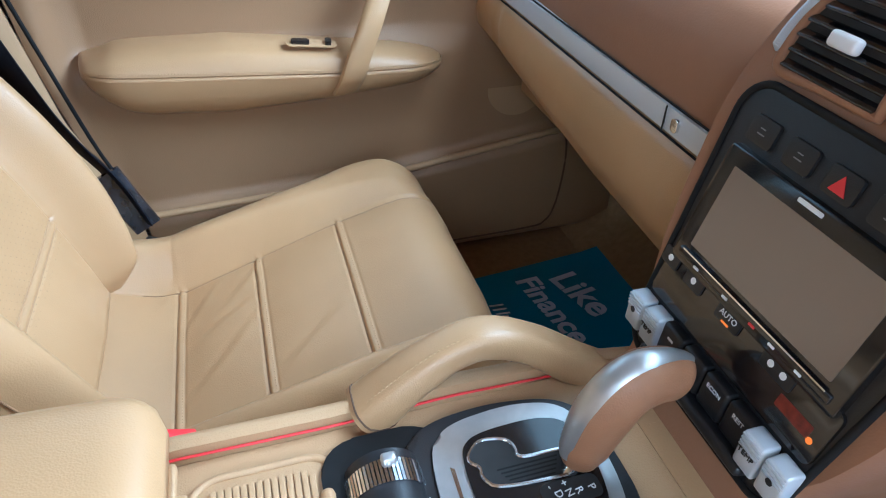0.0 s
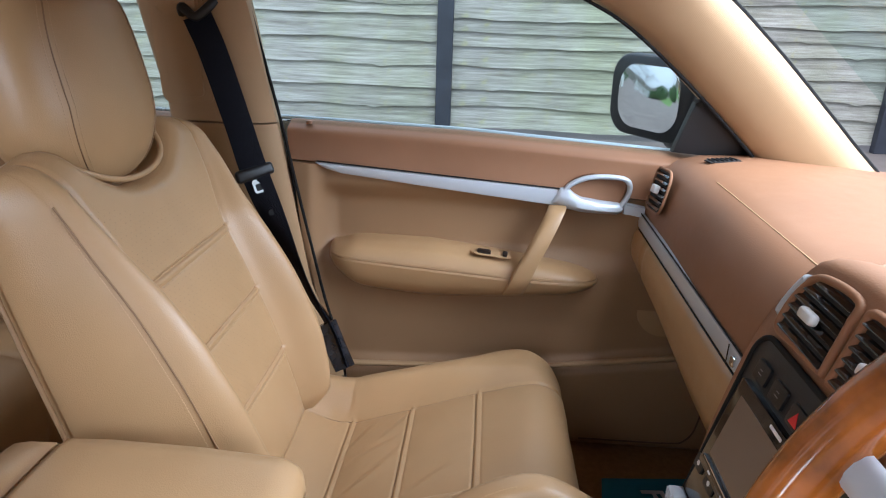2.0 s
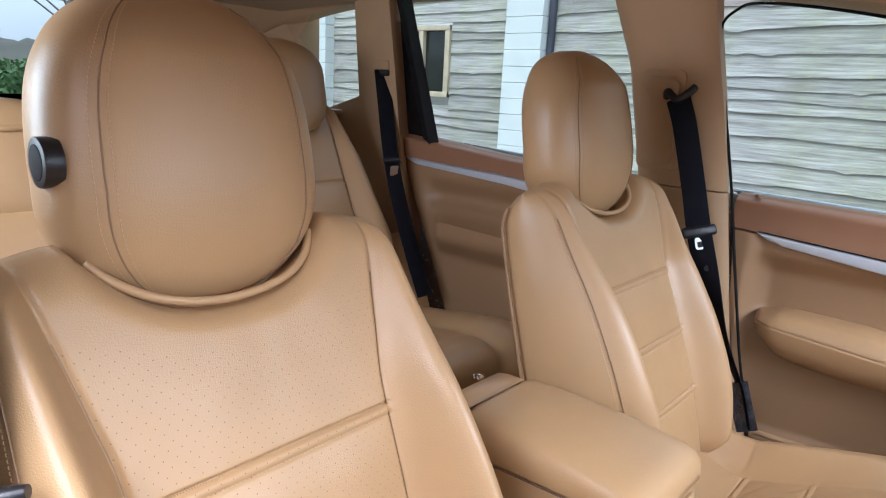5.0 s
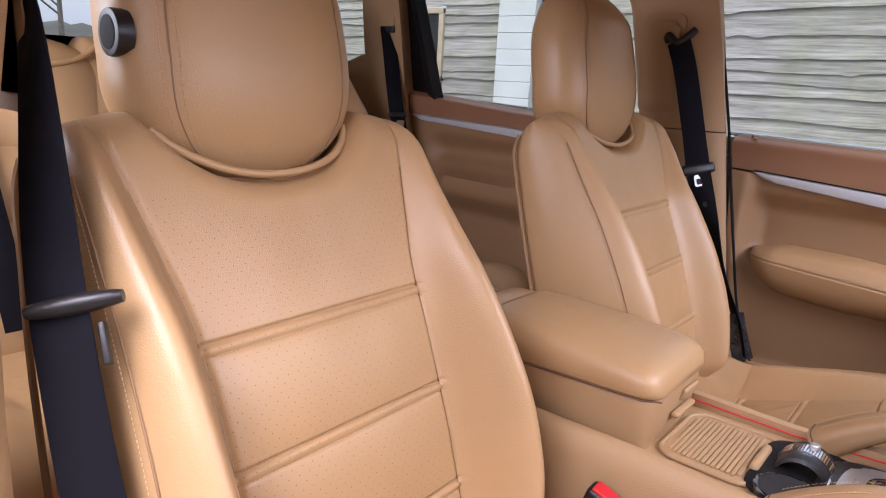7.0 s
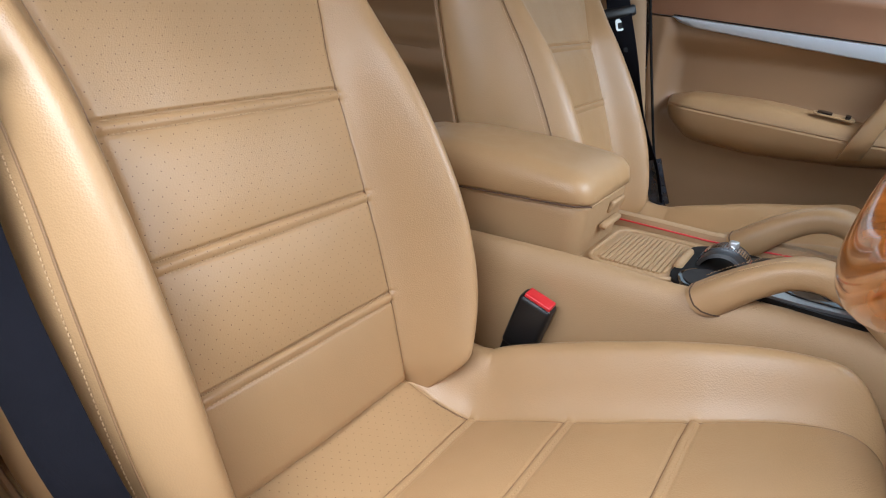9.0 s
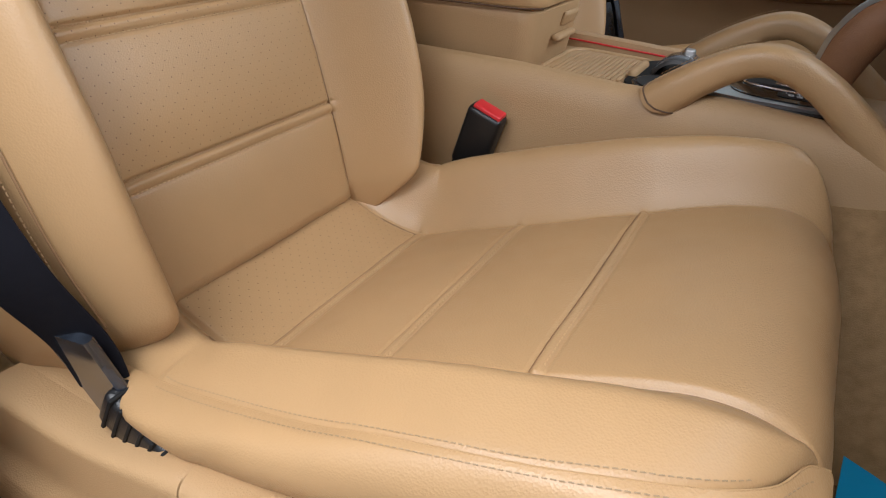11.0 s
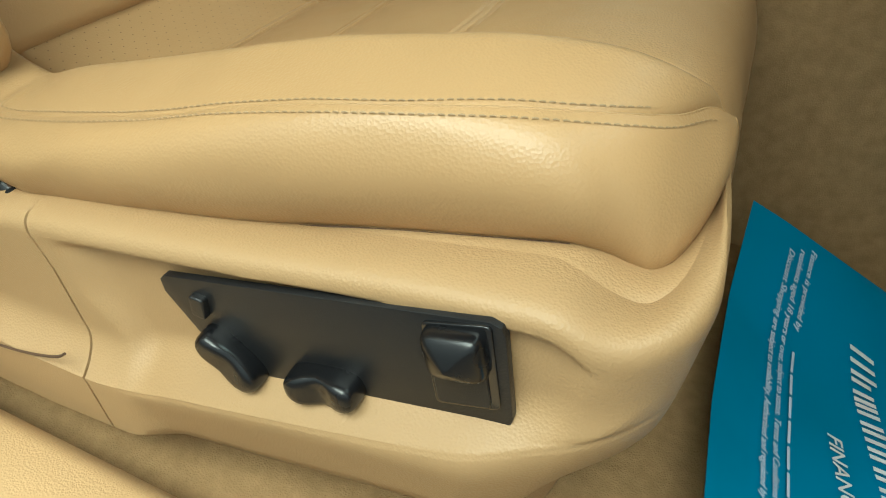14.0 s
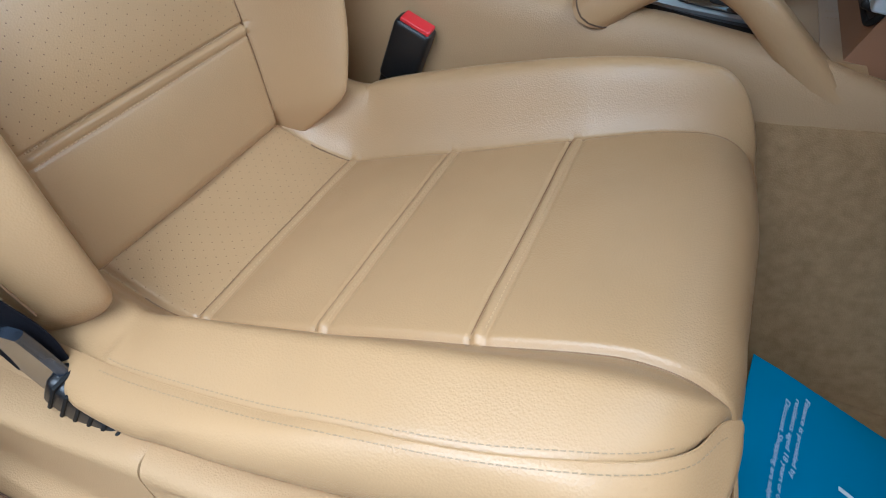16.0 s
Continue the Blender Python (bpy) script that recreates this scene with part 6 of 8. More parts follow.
low_d = block("driver_knee_panel", (0.30, 0.50, 0.22), TRIM, pose(0.56, -0.16, 0.99), dash, "tan panel under the driver's side", 0.03)

# side vent by the door
sv = thing("side_vent", "black slatted side vent with silver tab in the dashboard end", "air vent", "air vents")
SVM = axes((0.3785, 0.925, 1.152), (0.0, -1.0, 0.10), (0.24, 0.0, 0.97))
side_line = [(a - 0.12 * b, b) for a, b in rounded(0.098, 0.074, 0.022, 6)]
plate("vent_back", side_line, 0.001, DARK, SVM @ pose(0, 0, 0.0), sv, "dark opening")
tube("vent_edge", [SVM @ Vector((a, b, 0.002)) for a, b in side_line + side_line[:1]], 0.0026, BROWN_LEATHER, sv, "brown leather edge", n=8, up=tuple(SVM.to_3x3().col[2]))
for k in range(6):
    block("slat", (0.094 - 0.006 * abs(k - 2.5), 0.0024, 0.009), GLOSS_BLACK, SVM @ pose(0.0012 * (k - 2.5) * -1.2, -0.028 + 0.0112 * k, 0.002, 42, 0, 0), sv, bevel=0.0008)
block("vent_tab", (0.022, 0.014, 0.010), PRINT, SVM @ pose(0.004, 0.001, 0.010), sv, "silver tab", 0.002)
dv = thing("demister_vent", "small black slatted vent on the dashboard corner", "air vent", "air vents")
plate("vent_frame", [(a, b) for a, b in ((-0.032, -0.008), (0.030, -0.014), (0.034, 0.0), (0.010, 0.014), (-0.030, 0.010))], 0.002, DARK, pose(0.475, 0.925, 1.2085, 0, 0, 24), dv, "dark slot")
for k in range(6):
    block("slat", (0.003, 0.020, 0.003), BLACK, pose(0.475, 0.925, 1.2115, 0, 0, 24) @ pose(-0.024 + 0.0095 * k, 0, 0), dv, bevel=0.0006)

# centre stack, its face leaning forward at the top
SU, SN = Vector((0.259, 0, 0.966)), Vector((-0.966, 0, 0.259))
stack = thing("centre_stack", "brown leather centre stack framing vents, radio and climate panel", "centre stack")
ST = axes((0.3415, 0.267, 1.132), (0, -1, 0), SU)       # x to the driver, y up the face, z out of it
half_line = [(-0.080, -0.36), (-0.088, -0.205), (-0.106, -0.145), (-0.118, -0.09), (-0.125, -0.02), (-0.125, 0.02), (-0.117, 0.060), (-0.100, 0.098), (-0.078, 0.116)]
outline = half_line + [(0, 0.124)] + [(-a, b) for a, b in half_line[::-1]]
out = spline([(a, b, 0) for a, b in outline], 70)[:, :2]
rings = []
for sc, dz in ((1.06, -0.16), (1.055, -0.035), (1.04, -0.016), (1.015, -0.005), (0.985, 0.0)):
    rings.append([ST @ Vector((a * sc, (b + 0.10) * sc - 0.10, dz)) for a, b in out])
ob = loft("stack_surround", rings, BROWN_LEATHER, stack, "brown leather surround")
# two vents with slats
for sgn in (-1, 1):
    v = thing("centre_vent", "black slatted centre vent with silver tab", "air vent", "air vents")
    shape = [(0.006, 0.045), (0.050, 0.0445), (0.089, 0.043), (0.094, 0.056), (0.088, 0.084), (0.068, 0.105), (0.012, 0.110), (0.0075, 0.09)]
    pts = spline([(sgn * a, b, 0) for a, b in shape + shape[:1]], 50)[:-1, :2]
    if sgn < 0:
        pts = pts[::-1]
    plate("vent_opening", [tuple(p) for p in pts], 0.001, DARK, ST @ pose(0, 0, 0.0008), v, "dark opening")
    tube("vent_edge", [ST @ Vector((a, b, 0.002)) for a, b in list(pts) + [pts[0]]], 0.004, BROWN_LEATHER, v, "brown leather edge", n=8, up=tuple(SN))
    for k in range(6):
        b = 0.050 + 0.0105 * k
        x1 = 0.089 - 0.022 * max(0, (k - 2) / 3) ** 2
        block("slat", (x1 - 0.009, 0.0024, 0.011), GLOSS_BLACK, ST @ pose(sgn * (x1 + 0.009) / 2, b, 0.002, 42, 0, 0), v, bevel=0.0009)
    block("vent_tab", (0.023, 0.0105, 0.009), PRINT, ST @ pose(sgn * 0.048, 0.075, 0.0095), v, "pale tab", 0.003)
    ring_w = [ST @ Vector((sgn * (0.1005 - 0.003 * t - 0.014 * t * t), 0.052 + 0.048 * t, 0.0015)) for t in np.linspace(0, 1, 81)]
    tube("thumb_wheel", ring_w, 0.0058, SILVER, v, "ribbed silver thumb wheel", n=8, up=tuple(SN), scale=[(1.0 if k % 2 else 0.93) * min(1.0, 0.3 + 0.12 * min(k, 80 - k)) for k in range(81)])
# black fascia
fascia = [(x * (1 + 0.55 * (y - 0.13)), y) for x, y in rounded(0.214, 0.236, 0.026, 8)]
plate("fascia", [(a, b - 0.085) for a, b in fascia], 0.004, BLACK, ST @ pose(0, 0, 0.0006), stack, "black fascia", 0.002)
tube("fascia_edge", [ST @ Vector((a, b - 0.085, 0.004)) for a, b in fascia + fascia[:1]], 0.003, RUBBER, stack, "black edge", n=8, up=tuple(SN))
for k, a in enumerate((-0.071, -0.0345, 0.002, 0.0395, 0.077)):
    key = plate("key", rounded(0.0255, 0.0195, 0.003, 3), 0.003, BLACK, ST @ pose(a, 0.0035, 0.0046), stack, "black key", 0.0012)
    if k == 2:
        tri = [(0, 0.0065), (-0.0068, -0.0055), (0.0068, -0.0055)]
        plate("hazard_mark", tri, 0.0006, RED, ST @ pose(a, 0.0030, 0.0077), key, "red triangle")
    else:
        for j in range(2):
            plate("key_mark", rounded(0.0055 + 0.002 * j, 0.0009, 0.0004, 1), 0.0003, GREY_PRINT, ST @ pose(a, 0.0055 - 0.004 * j, 0.0077), key, "pale unreadable mark")
radio = thing("radio", "double-height touch-screen radio with glossy black frame", "car radio")
plate("bezel", [(a, b - 0.062) for a, b in rounded(0.174, 0.100, 0.003, 2)], 0.007, GLOSS_BLACK, ST @ pose(0, 0, 0.0046), radio, "glossy black frame", 0.002)
plate("screen", [(a, b - 0.0595) for a, b in rounded(0.146, 0.069, 0.001, 2)], 0.0006, SCREEN, ST @ pose(0, 0, 0.0116), radio, "screen with the cabin's tan reflection put into its colour")
block("control_bar", (0.160, 0.007, 0.004), GLOSS_BLACK, ST @ pose(0, -0.103, 0.0120), radio, "glossy control bar", 0.0015)
plate("bar_light", rounded(0.150, 0.0012, 0.0005, 2), 0.0004, CHROME, ST @ pose(0, -0.0995, 0.0140), radio, "thin chrome line")
plate("maker_mark", rounded(0.022, 0.0032, 0.0008, 2), 0.0003, PRINT, ST @ pose(-0.004, -0.0170, 0.0117), radio, "maker's mark drawn as a pale bar")
for k, a in enumerate((-0.055, -0.02, 0.01, 0.03, 0.055)):
    plate("bar_mark", rounded(0.006, 0.002, 0.0004, 1), 0.0003, RED if k == 2 else PRINT, ST @ pose(a, -0.1045, 0.0141), radio, "small mark")
SC = ST @ pose(0, 0.0145, 0)
climate = thing("climate_panel", "black climate panel with silver rocker keys", "climate control")
plate("display", [(a, b) for a, b in rounded(0.184, 0.046, 0.006, 3)], 0.003, GLOSS_BLACK, SC @ pose(0, -0.143, 0.0046), climate, "glossy black display", 0.001)
for a, w in ((-0.086, 0.020), (-0.055, 0.022), (-0.012, 0.026), (0.040, 0.030)):
    plate("key", rounded(w, 0.014, 0.002, 2), 0.0015, BLACK, SC @ pose(a, -0.131, 0.0076), climate, "black key", 0.0005)
lettering("lettering", "AUTO", 0.0065, PRINT, SC @ pose(-0.012, -0.1325, 0.0092), climate)
plate("lamp", rounded(0.008, 0.0016, 0.0005, 2), 0.0003, ORANGE, SC @ pose(-0.012, -0.1365, 0.0092), climate, "amber lamp")
for a in (-0.086, -0.055, 0.034, 0.046):
    plate("key_mark", circle(0.0028, 10), 0.0003, PRINT, SC @ pose(a, -0.131, 0.0092), climate, "round pale mark")
plate("read_out", rounded(0.030, 0.010, 0.001, 2), 0.0003, material("dim_red_read_out", (0.16, 0.02, 0.01), 0.4, vary=0.4, vary_size=0.006), SC @ pose(0.066, -0.146, 0.0077), climate, "dim red read-out drawn as bars")
plate("lamp", circle(0.0025, 12), 0.0003, ORANGE, SC @ pose(0.083, -0.150, 0.0077), climate, "amber lamp")
for sgn in (-1, 1):
    for k in (0, 1):
        a = sgn * (0.086 - 0.0225 * k)
        key = block("rocker_key", (0.020, 0.032, 0.016), SILVER, SC @ pose(a, -0.186, 0.010, 14, 0, 0), climate, "silver rocker key", 0.0025)
        for j in range(4):
            block("ridge", (0.0185, 0.0014, 0.0016), SILVER, SC @ pose(a, -0.186, 0.010, 14, 0, 0) @ pose(0, 0.0135 - 0.0034 * j, 0.0082), key, "", 0.0004)
        if sgn * k != sgn:
            plate("key_mark", circle(0.0030, 8), 0.0004, BLACK, SC @ pose(a, -0.186, 0.0192, 14, 0, 0), climate, "dark mark")
        else:
            lettering("lettering", "TEMP", 0.0062, BLACK, SC @ pose(a, -0.189, 0.0192, 14, 0, 0), climate)
for k, word in enumerate(("", "", "ECON", "REST")):
    a = -0.042 + 0.028 * k
    block("key", (0.0265, 0.030, 0.012), BLACK, SC @ pose(a, -0.185, 0.006, 10, 0, 0), climate, "black key", 0.003)
    if word:
        lettering("lettering", word, 0.0055, PRINT, SC @ pose(a, -0.181, 0.0127, 10, 0, 0), climate)
    else:
        plate("key_mark", rounded(0.007, 0.0024, 0.0005, 2), 0.0004, PRINT, SC @ pose(a, -0.181, 0.0126, 10, 0, 0), climate, "pale mark")
block("lower_lip", (0.13, 0.010, 0.020), BLACK, SC @ pose(0.0, -0.207, 0.006), climate, "black lower lip", 0.004)
# console ramp below the stack
ramp = loft("console_ramp", [[(0.262, MID + y, 0.903), (0.300, MID + y, 0.907), (0.335, MID + y, 0.925), (0.40, MID + y, 0.925), (0.40, MID + y, 0.80), (0.262, MID + y, 0.80)] for y in np.linspace(-0.088, 0.088, 8)], LEATHER, stack,
            "tan leather ramp below the stack")
for y in (-0.010, 0.010):
    stitches("stitching", [(0.264, MID + 0.03 + y, 0.9035), (0.300, MID + 0.03 + y, 0.9075), (0.330, MID + 0.03 + y, 0.9235)], (-0.3, 0, 0.95), THREAD, stack)
# loudspeaker grille on top
spk = thing("dash_speaker", "oval dark mesh loudspeaker grille on the dashboard", "loudspeaker")
oval = rounded(0.125, 0.345, 0.05, 8)
MESH = material("speaker_mesh", (0.10, 0.075, 0.06), 0.6, grain=0.9, grain_size=0.003, vary=0.3, vary_size=0.004)
plate("mesh", oval, 0.003, MESH, pose(0.518, 0.265, 1.2105), spk, "fine dark mesh", 0.001)
tube("rim", [(0.518 + 1.04 * a, 0.265 + 1.02 * b, 1.2125) for a, b in oval + oval[:1]], 0.0035, BROWN_LEATHER, spk, "brown rim", n=8)

# ---- steering wheel ----
sw_t = thing("steering_wheel", "steering wheel with amber wood and brown leather rim", "steering wheel")
WC = axes((0.246, -0.11, 1.236), (0, -1, 0), (math.sin(radians(25)), 0, math.cos(radians(25))))
for a0, a1, wooden in ((-25, 40, True), (40, 140, False), (140, 204, True), (204, 228, False), (228, 312, True), (312, 335, False)):
    line = [WC @ Vector((0.187 * math.cos(radians(a)), 0.187 * math.sin(radians(a)), 0)) for a in np.linspace(a0 - 0.4, a1 + 0.4, 30)]
    tube("wood_rim" if wooden else "leather_rim", line, 0.0165 if wooden else 0.0168, WOOD if wooden else BROWN_LEATHER, sw_t, "amber lacquered wood" if wooden else "brown leather", n=16, up=tuple(WC.to_3x3().col[2]))
plate("airbag_cover", rounded(0.15, 0.13, 0.05, 8), 0.04, BROWN_LEATHER, WC @ pose(0, -0.005, -0.045), sw_t, "brown airbag cover", 0.012)
for a in (4, 176, 240, 300):
    p0 = WC @ Vector((0.06 * math.cos(radians(a)), 0.06 * math.sin(radians(a)), -0.03))
    p1 = WC @ Vector((0.18 * math.cos(radians(a)), 0.18 * math.sin(radians(a)), -0.002))
    tube("spoke", [p0, (p0 + p1) / 2, p1], 0.011, SILVER if a < 200 else BROWN_LEATHER, sw_t, "wheel spoke", n=10, up=tuple(WC.to_3x3().col[2]), squash=0.45)
tube("column", [WC @ Vector((0, 0, -0.04)), WC @ Vector((0, 0, -0.30))], 0.045, BLACK, sw_t, "black steering column", n=16, up=(0, 1, 0))

# ---- seat belts ----
def ribbon(name, line, width, across_dir, mat, parent, label="", thick=0.0016):
    rings = []
    line = np.array(line, float)
    dirs = np.array(across_dir, float)
    tang = np.gradient(line, axis=0)
    for i, p in enumerate(line):
        d = dirs if dirs.ndim == 1 else np.array([np.interp(i / (len(line) - 1), np.linspace(0, 1, len(dirs)), dirs[:, k]) for k in range(3)])
        t = tang[i] / np.linalg.norm(tang[i])
        d = d - t * (d @ t)
        d /= np.linalg.norm(d)
        n = np.cross(t, d)
        rings.append([p + d * width * a + n * thick * b for a, b in ((-0.5, -0.3), (-0.46, -1), (0.46, -1), (0.5, -0.3), (0.5, 0.3), (0.46, 1), (-0.46, 1), (-0.5, 0.3))])
    return loft(name, rings, mat, parent, label)


def belt(on, label):
    """on: the driver's side."""
    b = thing("seat_belt", label, "seat belt", "front seat belts")
    f = lambda pts: mirror(pts, on)
    g = lambda v: np.array(v) * np.array((1, -1 if on else 1, 1))
    if on:
        path = [(-0.425, 0.858, 1.43), (-0.388, 0.858, 1.349), (-0.347, 0.872, 1.199), (-0.315, 0.880, 1.124), (-0.275, 0.884, 1.02), (-0.238, 0.882, 0.95), (-0.205, 0.874, 0.877), (-0.192, 0.850, 0.81), (-0.190, 0.842, 0.765)]
        tz = 1.142
    else:
        path = [(-0.412, 0.898, 1.415), (-0.390, 0.896, 1.36), (-0.355, 0.888, 1.25), (-0.322, 0.878, 1.145), (-0.285, 0.885, 1.04), (-0.243, 0.893, 0.93), (-0.207, 0.893, 0.86), (-0.180, 0.888, 0.785)]
        tz = 1.155
    line = f(spline(path, 60))
    ribbon("webbing", line, 0.043 if on else 0.047, [(0.75, -0.66, 0.0), (0.78, 0.50, 0.0), (0.72, 0.68, 0.0), (0.75, 0.6, 0.1), (0.9, 0.3, 0.2)] if on else [g((0.75, 0.5, 0.25)), g((0.72, 0.55, 0.2)), g((0.50, -0.60, 0.1)), g((0.45, -0.75, 0.1))], WEBBING, b, "black woven webbing")
    # height adjuster and guide loop on the pillar
    m = axes((0, f([(0, 0.862, 0)])[0][1], 0), (1, 0, 0), (0, 0, 1)) @ Matrix.Diagonal((1, 1, -1, 1)) if on else axes((0, 1.0275, 0), (1, 0, 0), (0, -0.0785, 1))
    dx = 0.0 if on else -0.020
    plate("adjuster_frame", [(-0.432 + dx + a, 1.375 + b) for a, b in rounded(0.092, 0.205, 0.016, 5)], 0.005, PILLAR, m, b, "tan adjuster frame", 0.002)
    plate("adjuster_slide", [(-0.432 + dx + a, 1.375 + b) for a, b in rounded(0.060, 0.178, 0.008, 4)], 0.0085, PILLAR, m, b, "tan sliding cover", 0.002)
    plate("adjuster_cap", [(-0.428 + dx + a, 1.440 + b) for a, b in rounded(0.068, 0.036, 0.012, 5)], 0.018, PILLAR, m, b, "tan guide cap", 0.006)
    loop = f([(x, y - (0.055 if on else 0), z) for x, y, z in ((-0.440, 0.905, 1.418), (-0.434, 0.895, 1.428), (-0.412, 0.890, 1.414), (-0.392, 0.895, 1.428), (-0.384, 0.905, 1.440))])
    tube("guide_loop", spline(loop, 20), 0.008, BLACK, b, "black guide loop", n=8, up=(0, 1, 0))
    # tongue and stop
    i = int(np.argmin(abs(line[:, 2] - tz)))
    t = line[i + 1] - line[i - 1]
    t /= np.linalg.norm(t)
    a = np.array((0.68, 0.70, -0.22)) if on else g((0.75, 0.55, 0.2))
    a = a - t * (a @ t)
    TM = axes(line[i], Vector(a), Vector(t))
    if on:
        bar = [TM @ Vector((0.062 * k - 0.018, 0.0, -0.0065)) for k in np.linspace(0, 1, 17)]
        tube("tongue_grip", bar, 0.0095, BLACK, b, "black tongue grip", n=10, up=tuple(t), squash=0.8, scale=[0.35 + 0.65 * math.sin(math.pi * (0.08 + 0.84 * k)) ** 0.7 for k in np.linspace(0, 1, 17)])
        block("tongue_blade", (0.005, 0.030, 0.010), BLACK, TM @ pose(0.027, 0.030, -0.003), b, "dark tongue blade", 0.0015)
    else:
        block("tongue_grip", (0.068, 0.022, 0.014), BLACK, TM, b, "black tongue grip", 0.006)
    if not on:
        plate("tongue_blade", rounded(0.022, 0.024, 0.005, 3), 0.002, BRUSHED, TM @ pose(0.0, 0.024, -0.001), b, "steel tongue blade", 0.0006)
        plate("tongue_slot", rounded(0.014, 0.012, 0.002, 2), 0.0026, DARK, TM @ pose(0.0, 0.026, -0.0013), b, "slot in the blade")
        plate("belt_stop", rounded(0.014, 0.010, 0.004, 3), 0.003, RUBBER, TM @ pose(0.006, 0.075, 0.0005), b, "black stop button", 0.001)
    lower = f([(-0.196, 0.856, 0.82), (-0.190, 0.848, 0.785), (-0.178, 0.842, 0.75)]) if on else f([(-0.213, 0.888, 0.872), (-0.196, 0.886, 0.825), (-0.178, 0.884, 0.780)])
    ribbon("anchor_sleeve", spline(lower, 12), 0.050 if on else 0.040, (0.95, 0.0, 0.35) if on else g((0.9, 0.3, 0.3)), VINYL, b, "anchor wrapped in clear film", 0.004)
    where = (pose(*f([(-0.148, 0.846, 0.752)])[0]) @ pose(0, 0, 0, 0, 28, 0)) if on else (pose(*f([(-0.172, 0.884, 0.738)])[0]) @ pose(0, 0, 0, 0, 25, 0))
    socket = block("anchor_socket", (0.068, 0.024, 0.036) if on else (0.045, 0.02, 0.03), BLACK, where, b, "black anchor socket", 0.006)
    if on:
        for k in range(6):
            block("rib", (0.0030, 0.0265, 0.038), RUBBER, where @ pose(-0.025 + 0.010 * k, 0, 0.001), socket, "", 0.001)
    return b


belt(False, "black passenger seat belt hanging from the middle pillar")
belt(True, "black driver seat belt hanging beside the seat")


def buckle(on):
    b = thing("belt_buckle", "black seat belt buckle with a red button beside the console", "belt buckle", "belt buckles")
    p = mirror([(-0.125, 0.4030, 0.0)], on)[0]
    lean = pose(p[0], p[1], 0.832, 8 if on else -8, 18, 0)
    block("buckle_body", (0.042, 0.024, 0.078), BLACK, lean, b, "black buckle body", 0.006)
    block("red_button", (0.034, 0.017, 0.010), RED, lean @ pose(0.001, 0, 0.0375), b, "red release button", 0.002)
    block("buckle_stalk", (0.028, 0.012, 0.10), BLACK, lean @ pose(-0.006, 0, -0.080), b, "black stalk", 0.003)


buckle(True)
buckle(False)

